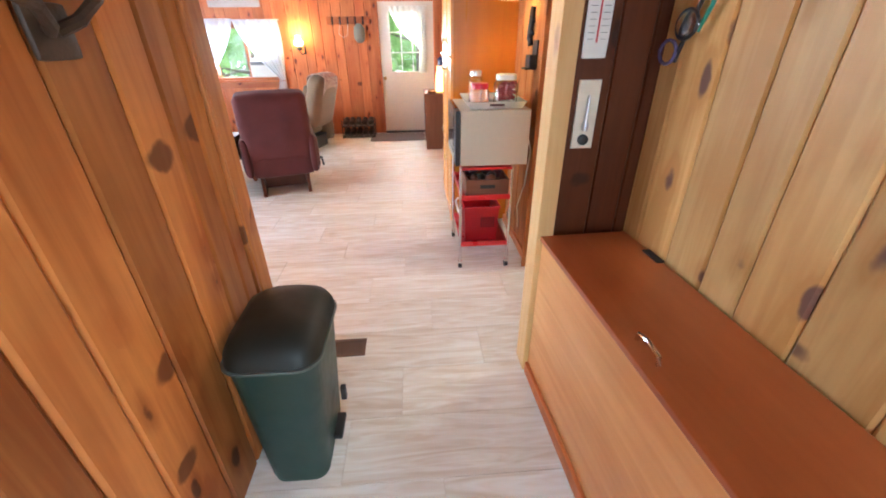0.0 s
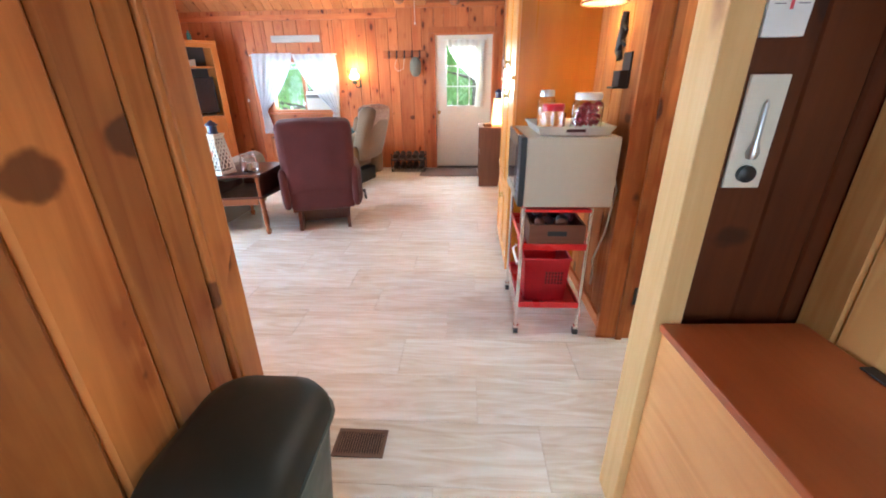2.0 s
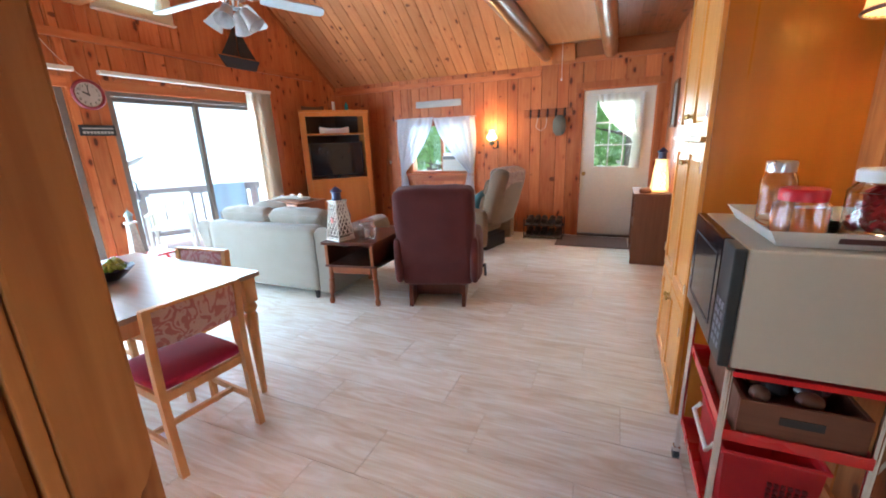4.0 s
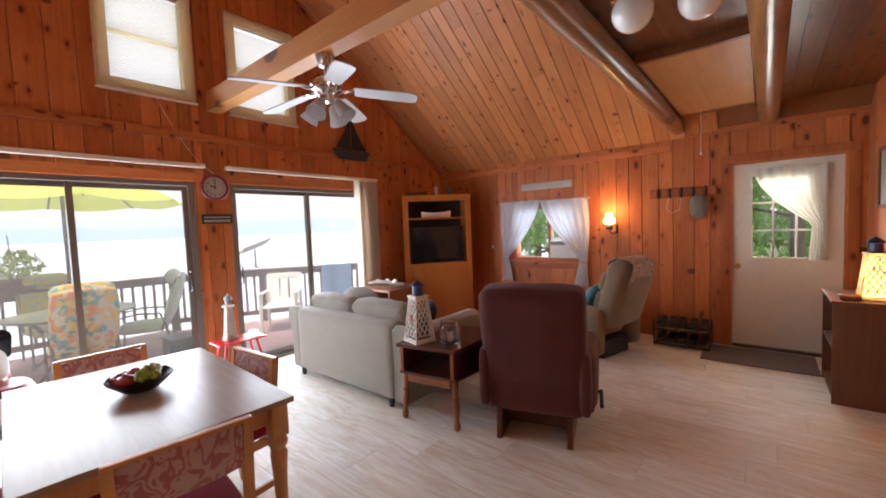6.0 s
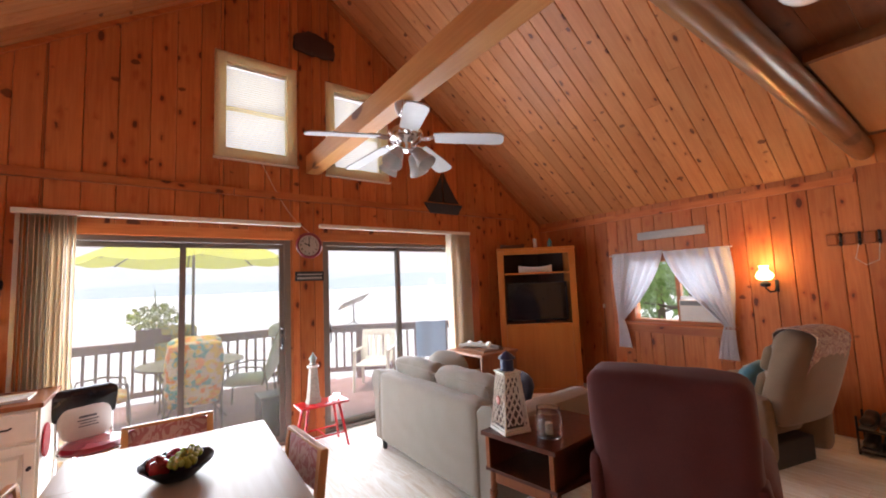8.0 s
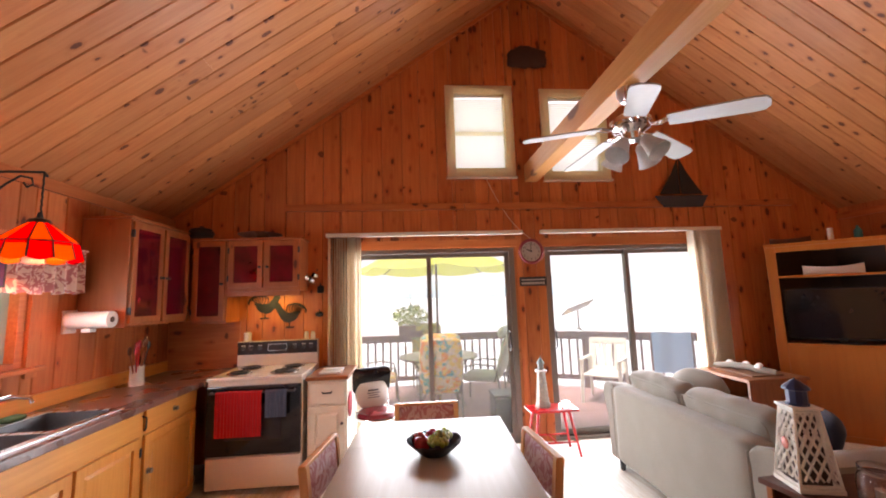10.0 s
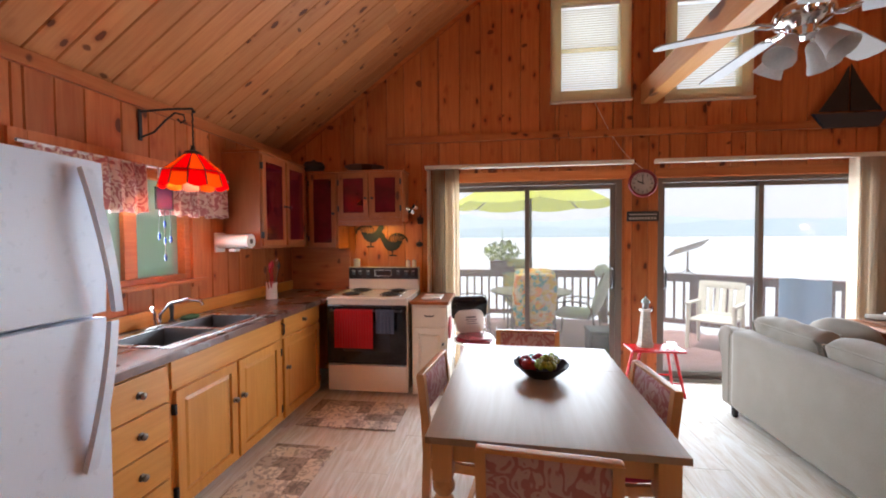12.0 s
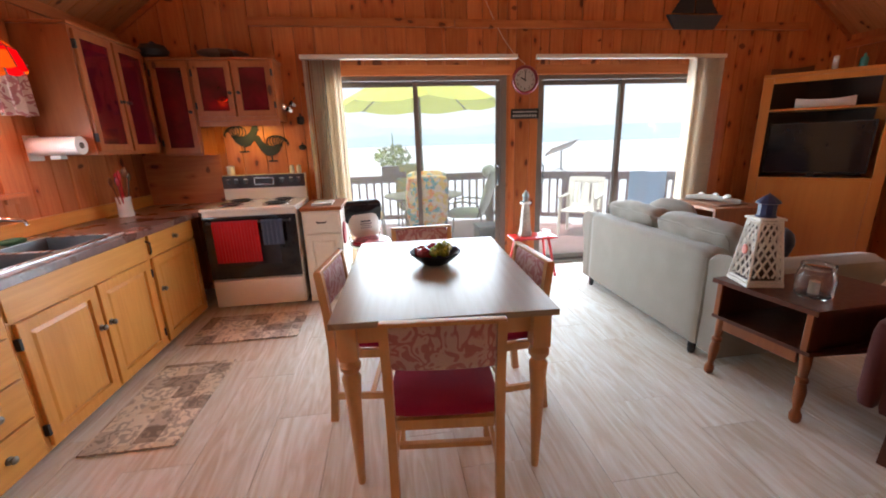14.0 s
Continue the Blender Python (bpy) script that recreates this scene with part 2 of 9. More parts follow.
def sheer(name, color, through_light=0.5):
    """Thin curtain cloth that lets light through."""
    m, n, l, b = material(name)
    tl, df, mx = n.new("ShaderNodeBsdfTranslucent"), n.new("ShaderNodeBsdfDiffuse"), n.new("ShaderNodeMixShader")
    tc, w = n.new("ShaderNodeTexCoord"), n.new("ShaderNodeTexNoise")
    w.inputs["Scale"].default_value, w.inputs["Detail"].default_value = 90.0, 3
    l.new(tc.outputs["Object"], w.inputs[0])
    tone = n.new("ShaderNodeMapRange")
    tone.inputs[3].default_value, tone.inputs[4].default_value = 0.85, 1.1
    l.new(w.outputs[0], tone.inputs[0])
    sc = n.new("ShaderNodeVectorMath")
    sc.operation = "SCALE"
    sc.inputs[0].default_value = color
    l.new(tone.outputs[0], sc.inputs["Scale"])
    l.new(sc.outputs[0], tl.inputs[0]), l.new(sc.outputs[0], df.inputs[0])
    mx.inputs[0].default_value = through_light
    l.new(df.outputs[0], mx.inputs[1]), l.new(tl.outputs[0], mx.inputs[2])
    l.new(mx.outputs[0], n["Material Output"].inputs[0])
    return m


PINE_L, PINE_D, KNOT = (0.62, 0.218, 0.068), (0.42, 0.102, 0.029), (0.09, 0.022, 0.010)
pine_z = wood("knotty_pine_upright", PINE_L, PINE_D, KNOT, "z")
pine_x = wood("knotty_pine_along_x", PINE_L, PINE_D, KNOT, "x")
pine_y = wood("knotty_pine_along_y", PINE_L, PINE_D, KNOT, "y")
pine_ceiling = wood("knotty_pine_ceiling", (0.60, 0.255, 0.094), (0.44, 0.150, 0.050), KNOT, "y", vary=0.16, knots=11.0, knot_size=0.24)
# same pine, paled in colour for the light on the east hall wall
pine_hall = wood("lit_knotty_pine", (0.80, 0.50, 0.19), (0.55, 0.27, 0.075), (0.12, 0.055, 0.05), "z", vary=0.22, blotch=0.95, knots=7.0, knot_size=0.29, grain=6.0, warp=1.4)
# blotches are its own; the darker tone carries the west wall's dimness
pine_tan = wood("stained_tan_pine", (0.61, 0.25, 0.066), (0.31, 0.092, 0.021), (0.07, 0.019, 0.009), "z", vary=0.3, blotch=1.0, knots=7.0, knot_size=0.29, grain=6.0, warp=1.4)
# wall pine darkened for the shade on the cabinets; the coat rack shares it
pine_cabinet = wood("darkened_pine", (0.47, 0.150, 0.044), (0.33, 0.085, 0.023), (0.08, 0.02, 0.01), "z", knots=6.0, knot_size=0.16, coat=0.1)
pine_groove = plain("shaded_pine_backing", (0.24, 0.085, 0.028), 0.8)
pine_pale = wood("pale_pine_post", (0.72, 0.47, 0.21), (0.60, 0.34, 0.12), (0.30, 0.12, 0.04), "z", knots=3.0, vary=0.05)
# reddish boards, colour darkened far down for the shade on the partition
pine_red = wood("shaded_red_pine", (0.11, 0.026, 0.006), (0.066, 0.014, 0.0035), (0.03, 0.007, 0.003), "z", vary=0.12, knots=6.0, knot_size=0.2)
beam_x = wood("planed_beam", (0.62, 0.31, 0.11), (0.50, 0.21, 0.065), KNOT, "x", knots=3.0)
log_wood = wood("peeled_log", (0.36, 0.17, 0.065), (0.20, 0.085, 0.03), (0.06, 0.02, 0.01), "y", rough=0.3, coat=0.4, knots=3.0)
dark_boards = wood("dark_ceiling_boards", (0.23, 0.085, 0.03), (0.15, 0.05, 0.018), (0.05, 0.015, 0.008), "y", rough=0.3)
plywood = wood("orange_plywood", (0.60, 0.30, 0.11), (0.50, 0.22, 0.07), (0.3, 0.12, 0.04), "y", knots=0.5, grain=8, vary=0.04)
oak_z = wood("honey_oak_upright", (0.78, 0.36, 0.078), (0.62, 0.25, 0.045), (0.36, 0.14, 0.03), "z", knots=4.0, knot_size=0.10, vary=0.06, coat=0.3, rough=0.36)
oak_x = wood("honey_oak_along_x", (0.78, 0.36, 0.078), (0.62, 0.25, 0.045), (0.36, 0.14, 0.03), "x", knots=5.0, knot_size=0.10, vary=0.06, coat=0.3, rough=0.36)
orange_panel = wood("glossy_orange_panel", (0.52, 0.185, 0.010), (0.44, 0.14, 0.007), (0.3, 0.09, 0.015), "z", knots=0.3, grain=5, vary=0.03, rough=0.28, coat=0.4)
tv_wood = wood("glossy_brown_orange_panel", (0.52, 0.185, 0.04), (0.42, 0.13, 0.026), (0.3, 0.09, 0.02), "z", knots=0.3, grain=5, vary=0.03, rough=0.32, coat=0.3)
bench_wood = wood("varnished_red_brown_plywood", (0.52, 0.135, 0.036), (0.37, 0.080, 0.020), (0.2, 0.05, 0.015), "y", knots=0.4, grain=5, rough=0.28, coat=0.5, vary=0.04, streak=0.15, blotch=1.0, warp=2.5)
bench_front = wood("varnished_birch_plywood", (0.92, 0.48, 0.18), (0.72, 0.31, 0.09), (0.35, 0.12, 0.04), "y", knots=0.3, grain=4, warp=2.5, blotch=0.9, rough=0.35, coat=0.4, vary=0.04)
birch = wood("pale_birch", (0.66, 0.37, 0.15), (0.54, 0.26, 0.09), (0.4, 0.18, 0.06), "z", knots=0.3, vary=0.04, coat=0.35, rough=0.32)
birch_top = wood("pale_birch_top", (0.40, 0.31, 0.215), (0.34, 0.255, 0.17), (0.25, 0.12, 0.05), "x", knots=0.3, vary=0.05, coat=0.35, rough=0.30)
maple_brown = wood("red_brown_maple", (0.105, 0.027, 0.012), (0.060, 0.015, 0.007), (0.06, 0.02, 0.01), "z", knots=0.4, vary=0.05, coat=0.3, rough=0.32)
maple_leg = wood("orange_brown_maple", (0.30, 0.10, 0.032), (0.20, 0.06, 0.019), (0.08, 0.02, 0.008), "z", knots=0.4, vary=0.05, coat=0.3)
walnut = wood("brown_veneer", (0.20, 0.085, 0.04), (0.13, 0.05, 0.022), (0.06, 0.02, 0.01), "z", knots=0.3, vary=0.04)
white_paint = plain("white_paint", (0.80, 0.79, 0.76), 0.38, vary=0.04)
# white toned down to an even grey for the fan blades
fan_white = plain("grey_white_blade", (0.47, 0.47, 0.46), 0.45, vary=0.06)
cream_paint = plain("cream_paint", (0.74, 0.68, 0.56), 0.4, vary=0.05)
fridge_white = plain("white_enamel", (0.72, 0.80, 0.90), 0.32, vary=0.008, scale=300, bump=0.02)
stove_white = plain("ivory_enamel", (0.80, 0.72, 0.62), 0.22, vary=0.03, coat=0.4)
black_gloss = plain("black_glass", (0.012, 0.012, 0.016), 0.08, vary=0.1)
black_matt = plain("black_iron", (0.018, 0.018, 0.02), 0.55, vary=0.25, bump=0.2)
black_plastic = plain("black_plastic", (0.02, 0.02, 0.022), 0.4)
bronze_alu = plain("bronze_aluminium", (0.20, 0.175, 0.155), 0.45, metal=0.3)
steel = plain("brushed_steel", (0.62, 0.62, 0.62), 0.28, metal=1.0, stretch=(1, 12, 1))
# steel of the sink bowls, darkened to stand for the shade inside them
bowl_steel = plain("shaded_bowl_steel", (0.20, 0.205, 0.21), 0.42, metal=1.0, scale=60)
chrome = plain("chrome", (0.80, 0.80, 0.80), 0.12, metal=1.0)
brass = plain("old_brass", (0.45, 0.28, 0.09), 0.35, metal=1.0)
pewter = plain("antique_pewter", (0.22, 0.19, 0.16), 0.38, metal=1.0)
green_plastic = plain("dark_green_plastic", (0.012, 0.045, 0.038), 0.38, vary=0.1, bump=0.03, scale=120)
lid_plastic = plain("black_green_plastic", (0.012, 0.015, 0.012), 0.55, vary=0.1, bump=0.04, scale=120)
red_paint = plain("red_paint", (0.62, 0.015, 0.02), 0.3, vary=0.08, coat=0.3)
red_plastic = plain("red_plastic", (0.60, 0.012, 0.025), 0.35, vary=0.06)
counter = plain("brown_laminate", (0.16, 0.075, 0.055), 0.3, vary=0.4, scale=40, coat=0.2)
slat_vinyl = sheer("white_vinyl_slat", (0.90, 0.87, 0.80), 0.42)
pane = pane_glass("window_glass")
# milky veil stands for flare and reflections washing over the view
glare_pane = pane_glass("glare_window_glass", veil=0.16)
film_pane = pane_glass("hazy_kitchen_glass", (0.84, 1.0, 0.93), veil=0.38)
clear_glass = glass("clear_glass")
blind_vinyl = sheer("vertical_blind_vinyl", (0.80, 0.68, 0.52), 0.25)
curtain_white = sheer("white_voile", (0.86, 0.88, 0.92), 0.45)
curtain_lace = sheer("cream_lace", (0.84, 0.82, 0.76), 0.42)
shade_cream = sheer("cream_blind", (0.95, 0.87, 0.62), 0.55)
valance_cloth = cloth("floral_valance", (0.76, 0.58, 0.48), (0.50, 0.20, 0.19), pattern=9.0)
sofa_cloth = cloth("beige_twill", (0.305, 0.278, 0.235), (0.26, 0.235, 0.195))
mauve_velour = cloth("mauve_brown_velour", (0.115, 0.030, 0.029), (0.078, 0.020, 0.020), sheen=0.18, vary=0.25)
taupe_velour = cloth("taupe_velour", (0.27, 0.19, 0.12), (0.20, 0.14, 0.09), sheen=0.2)
teal_cloth = cloth("teal_cloth", (0.10, 0.26, 0.32), (0.07, 0.20, 0.26))
burgundy = cloth("burgundy_cloth", (0.34, 0.012, 0.062), (0.26, 0.009, 0.048), sheen=0.2)
paisley = cloth("paisley_tapestry", (0.52, 0.37, 0.36), (0.40, 0.17, 0.18), pattern=7.0)
tropical = cloth("tropical_print", (0.70, 0.62, 0.42), (0.70, 0.62, 0.42))
_tn, _tl = tropical.node_tree.nodes, tropical.node_tree.links
_to = _tl.new  # blossoms and leaves scattered on the cream ground
_tb = _tn["Principled BSDF"].inputs["Base Color"]
_last, _co = _tb.links[0].from_socket, _tn.new("ShaderNodeTexCoord")
for _c, _sc, _off in (((0.10, 0.42, 0.38), 9.0, 0.0), ((0.82, 0.28, 0.07), 11.0, 4.0), ((0.75, 0.55, 0.10), 13.0, 9.0)):
    _mp, _nz, _th, _mx = _tn.new("ShaderNodeMapping"), _tn.new("ShaderNodeTexNoise"), _tn.new("ShaderNodeMapRange"), _tn.new("ShaderNodeMix")
    _mp.inputs["Location"].default_value = (_off, _off, _off)
    _nz.inputs["Scale"].default_value, _nz.inputs["Detail"].default_value = _sc, 2.0
    _th.inputs[1].default_value, _th.inputs[2].default_value = 0.53, 0.57
    _mx.data_type = "RGBA"
    _mx.inputs["B"].default_value = (*_c, 1)
    _to(_co.outputs["Object"], _mp.inputs[0]), _to(_mp.outputs[0], _nz.inputs[0]), _to(_nz.outputs[0], _th.inputs[0])
    _to(_th.outputs[0], _mx.inputs["Factor"]), _to(_last, _mx.inputs["A"])
    _last = _mx.outputs["Result"]
_to(_last, _tb)
towel_red = cloth("red_towel", (0.42, 0.008, 0.014), (0.34, 0.006, 0.010))
towel_blue = cloth("slate_towel", (0.07, 0.09, 0.14), (0.05, 0.07, 0.11))
throw_cloth = cloth("fringed_knit", (0.46, 0.32, 0.22), (0.26, 0.12, 0.09), scale=90, pattern=12.0)
canvas = cloth("grey_green_canvas", (0.22, 0.22, 0.18), (0.15, 0.16, 0.13))

# ---- building helpers ----


def box(bm, x0, x1, y0, y1, z0, z1, bevel=0.0):
    """A box; bevel rounds its edges a little."""
    r = bmesh.ops.create_cube(bm, size=1.0)
    vs = r["verts"]
    for v in vs:
        v.co = Vector(((x0 + x1) / 2 + v.co.x * (x1 - x0), (y0 + y1) / 2 + v.co.y * (y1 - y0), (z0 + z1) / 2 + v.co.z * (z1 - z0)))
    if bevel:
        es = list({e for v in vs for e in v.link_edges})
        bmesh.ops.bevel(bm, geom=es, offset=bevel, segments=2, profile=0.6, affect="EDGES")
    return bm


def soft_box(bm, x0, x1, y0, y1, z0, z1, r, puff=0.0, cuts=6):
    """An upholstered block: rounded edges and faces that bulge by puff."""
    t = bmesh.new()
    bmesh.ops.create_cube(t, size=2.0)
    bmesh.ops.subdivide_edges(t, edges=t.edges[:], cuts=cuts, use_grid_fill=True)
    h = Vector(((x1 - x0) / 2, (y1 - y0) / 2, (z1 - z0) / 2))
    c = Vector(((x0 + x1) / 2, (y0 + y1) / 2, (z0 + z1) / 2))
    for v in t.verts:
        q = v.co.copy()
        p = Vector((q.x * h.x, q.y * h.y, q.z * h.z))
        inner = Vector([max(-(h[i] - r), min(h[i] - r, p[i])) for i in range(3)])
        d = p - inner
        if d.length > 1e-6:
            d = d.normalized() * r
        bulge = Vector([0, 0, 0])
        for i in range(3):
            if abs(abs(q[i]) - 1) < 1e-5:
                j, k = (i + 1) % 3, (i + 2) % 3
                bulge[i] = math.copysign(puff * (1 - q[j] ** 2) * (1 - q[k] ** 2), q[i])
        v.co = c + inner + d + bulge
    me = bpy.data.meshes.new("tmp")
    t.to_mesh(me)
    t.free()
    bm.from_mesh(me)
    bpy.data.meshes.remove(me)
    return bm


def cyl(bm, a, b, r0, r1=None, seg=16):
    """A rod or cone from a to b."""
    a, b = Vector(a), Vector(b)
    r1 = r0 if r1 is None else r1
    m = Matrix.Translation((a + b) / 2) @ (b - a).to_track_quat("Z", "Y").to_matrix().to_4x4()
    bmesh.ops.create_cone(bm, cap_ends=True, segments=seg, radius1=max(r0, 1e-4), radius2=max(r1, 1e-4), depth=(b - a).length, matrix=m)
    return bm


def ball(bm, c, r, squash=(1, 1, 1), seg=16):
    bmesh.ops.create_uvsphere(bm, u_segments=seg, v_segments=max(6, seg // 2), radius=1.0,
                              matrix=Matrix.Translation(c) @ Matrix.Diagonal((r * squash[0], r * squash[1], r * squash[2], 1)))
    return bm


def lathe(bm, profile, c=(0, 0, 0), seg=24, cap=True):
    """Turns a profile of (radius, height) about the upright axis through c."""
    rings = []
    for r, z in profile:
        rings.append([bm.verts.new((c[0] + r * math.cos(2 * math.pi * i / seg), c[1] + r * math.sin(2 * math.pi * i / seg), c[2] + z)) for i in range(seg)])
    for p, q in zip(rings, rings[1:]):
        for i in range(seg):
            bm.faces.new((p[i], p[(i + 1) % seg], q[(i + 1) % seg], q[i]))
    if cap and profile[0][0] > 1e-4:
        bm.faces.new(rings[0][::-1])
    if cap and profile[-1][0] > 1e-4:
        bm.faces.new(rings[-1])
    return bm


def tube(bm, pts, r, seg=8, closed=False):
    """A bent rod through points."""
    pts = [Vector(p) for p in pts]
    rings, n = [], len(pts)
    up = Vector((0.13, 0.21, 0.97))
    for i, p in enumerate(pts):
        a = pts[(i - 1) % n] if (i or closed) else p
        b = pts[(i + 1) % n] if (i < n - 1 or closed) else p
        d = (b - a).normalized()
        u = d.cross(up).normalized()
        w = d.cross(u)
        rings.append([bm.verts.new(p + r * (math.cos(2 * math.pi * k / seg) * u + math.sin(2 * math.pi * k / seg) * w)) for k in range(seg)])
    for i in range(n if closed else n - 1):
        p, q = rings[i], rings[(i + 1) % n]
        for k in range(seg):
            bm.faces.new((p[k], p[(k + 1) % seg], q[(k + 1) % seg], q[k]))
    if not closed:
        bm.faces.new(rings[0][::-1])
        bm.faces.new(rings[-1])
    return bm


def slab(bm, outline, z0, z1):
    """An upright prism over an outline of (x, y)."""
    lo = [bm.verts.new((x, y, z0)) for x, y in outline]
    hi = [bm.verts.new((x, y, z1)) for x, y in outline]
    n = len(outline)
    for i in range(n):
        bm.faces.new((lo[i], lo[(i + 1) % n], hi[(i + 1) % n], hi[i]))
    bm.faces.new(hi)
    bm.faces.new(lo[::-1])
    return bm


def sheet(bm, f, nu, nv, thick=0.004):
    """Cloth: f(u, v) gives a place; given a small thickness along its normal."""
    P = [[Vector(f(i / nu, j / nv)) for j in range(nv + 1)] for i in range(nu + 1)]
    N = [[None] * (nv + 1) for _ in range(nu + 1)]
    for i in range(nu + 1):
        for j in range(nv + 1):
            a = P[min(i + 1, nu)][j] - P[max(i - 1, 0)][j]
            b = P[i][min(j + 1, nv)] - P[i][max(j - 1, 0)]
            c = a.cross(b)
            N[i][j] = c.normalized() if c.length > 1e-9 else Vector((0, 0, 1))
    F = [[bm.verts.new(P[i][j]) for j in range(nv + 1)] for i in range(nu + 1)]
    B = [[bm.verts.new(P[i][j] - N[i][j] * thick) for j in range(nv + 1)] for i in range(nu + 1)]
    for i in range(nu):
        for j in range(nv):
            bm.faces.new((F[i][j], F[i + 1][j], F[i + 1][j + 1], F[i][j + 1]))
            bm.faces.new((B[i][j], B[i][j + 1], B[i + 1][j + 1], B[i + 1][j]))
    rim = [(i, 0) for i in range(nu)] + [(nu, j) for j in range(nv)] + [(i, nv) for i in range(nu, 0, -1)] + [(0, j) for j in range(nv, 0, -1)]
    for k, (i, j) in enumerate(rim):
        i2, j2 = rim[(k + 1) % len(rim)]
        bm.faces.new((F[i][j], B[i][j], B[i2][j2], F[i2][j2]))
    return bm


def link(name, bm, mat, smooth=False):
    me = bpy.data.meshes.new(name)
    bmesh.ops.recalc_face_normals(bm, faces=bm.faces[:])
    bm.to_mesh(me)
    bm.free()
    me.materials.append(mat)
    if smooth:
        me.polygons.foreach_set("use_smooth", [True] * len(me.polygons))
        me.set_sharp_from_angle(angle=radians(38))
    return new(name, me)


def part(name, bm, mat, parent=None, label="", smooth=False):
    """One mesh under a thing or a part."""
    ob = link(name, bm, mat, smooth)
    if parent is not None:
        ob.parent = parent
    return tagged(ob, label=label) if label else ob


def thing(name, m, label, category, group=""):
    """An empty at the base of a thing; its parts are built in its own frame."""
    ob = new(name)
    ob.empty_display_size = 0.1
    ob.matrix_world = m
    return tagged(ob, label=label, category=category, group=group)


def solo(name, bm, mat, label, category, m=None, smooth=False, group="", kind=""):
    ob = link(name, bm, mat, smooth)
    if m is not None:
        ob.matrix_world = m
    return tagged(ob, label=label, category=category, group=group, kind=kind)


def bm_box(*a, **k):
    return box(bmesh.new(), *a, **k)


def bm_boxes(rows, bevel=0.0):
    bm = bmesh.new()
    for r in rows:
        box(bm, *r, bevel=bevel)
    return bm


def structure(name, bm, mat, label="", category="", smooth=False):
    return tagged(link(name, bm, mat, smooth), label=label, category=category, kind="structure")


# ---- the shell ----
WX, EX, SY, NY = -4.35, 1.15, 0.02, 7.49       # faces of the room's walls
RIDGE_Y, RIDGE_Z, EAVE = 3.76, 5.08, 2.40
LOFT_X, LOFT_Z = -0.66, 2.60
GROOVE = 0.014


def roof_z(y):
    return RIDGE_Z - (RIDGE_Z - EAVE) * abs(y - RIDGE_Y) / (RIDGE_Y - SY)


def free_spans(z0, z1, cuts):
    """What is left of z0..z1 without the cuts."""
    out = [(z0, z1)]
    for a, b in cuts:
        nxt = []
        for p, q in out:
            if b <= p or a >= q:
                nxt.append((p, q))
                continue
            if a > p:
                nxt.append((p, a))
            if b < q:
                nxt.append((b, q))
        out = nxt
    return [(p, q) for p, q in out if q - p > 0.01]


def board_wall(name, along, face, inward, u0, u1, openings, top, mat=None, width=0.19, depth=0.12, label="knotty pine board wall", seed=1, vee=0.005):
    """A wall faced with upright boards that meet in V grooves.
    along: 'x' or 'y'; face: the boards' front; inward: +1 or -1, the way the front looks; openings: (u0, u1, z0, z1); top: height at u."""
    rng = random.Random(seed)
    mat = mat or pine_z
    edges, u = [u0], u0 + width * rng.uniform(0.4, 1.0)
    while u < u1 - 0.03:
        edges.append(u)
        u += width * rng.choice((0.8, 1.0, 1.0, 1.15))
    edges.append(u1)
    marks = sorted({u0, u1, *[o[0] for o in openings], *[o[1] for o in openings]})
    marks = [q for q in marks if u0 <= q <= u1]

    def place(u, d, z):
        w = face - inward * d
        return (u, w, z) if along == "x" else (w, u, z)

    bm = bmesh.new()
    for a, b in zip(marks, marks[1:]):
        cuts = [(o[2], o[3]) for o in openings if o[0] <= a + 1e-6 and o[1] >= b - 1e-6]
        pieces = [a]
        if a < RIDGE_Y < b and along == "y":
            pieces.append(RIDGE_Y)
        pieces.append(b)
        for p, q in zip(pieces, pieces[1:]):
            spans = free_spans(0.0, 99.0, cuts)
            for z0, z1 in spans:
                ta, tb = (min(z1, top(p)), min(z1, top(q))) if z1 > 50 else (z1, z1)
                vs = [bm.verts.new(place(uu, dd, zz)) for dd in (GROOVE, depth) for uu, zz in ((p, z0), (q, z0), (q, tb), (p, ta))]
                for f in ((0, 1, 2, 3), (7, 6, 5, 4), (0, 4, 5, 1), (1, 5, 6, 2), (2, 6, 7, 3), (3, 7, 4, 0)):
                    bm.faces.new([vs[i] for i in f])
    wall = structure(name, bm, pine_groove, label=label, category="wall")
    cut_edges = sorted({*edges, *[q for q in marks if min(abs(q - e) for e in edges) > 1e-4]})
    for a, b in zip(cut_edges, cut_edges[1:]):
        if b - a < 0.006:
            continue
        cuts = [(o[2], o[3]) for o in openings if o[0] <= a + 1e-6 and o[1] >= b - 1e-6]
        for z0, z1 in free_spans(0.0, 99.0, cuts):
            ta, tb = (top(a), top(b)) if z1 > 50 else (z1, z1)
            bm = bmesh.new()
            g, v = 0.001, vee
            if b - a < 0.03:
                v = 0.002
            prof = [(a + g, GROOVE + 0.001), (a + g, 0.007), (a + g + v, 0.0), (b - g - v, 0.0), (b - g, 0.007), (b - g, GROOVE + 0.001)]
            lift = rng.uniform(-0.0012, 0.0012)

            def hz(u):
                return ta + (tb - ta) * (u - a) / (b - a)

            lo = [bm.verts.new(place(uu, dd + lift, z0 + 0.0005)) for uu, dd in prof]
            hi = [bm.verts.new(place(uu, dd + lift, hz(uu) - 0.0005)) for uu, dd in prof]
            n = len(prof)
            for i in range(n):
                bm.faces.new((lo[i], lo[(i + 1) % n], hi[(i + 1) % n], hi[i]))
            bm.faces.new(hi), bm.faces.new(lo[::-1])
            part("board", bm, mat, wall)
    return wall


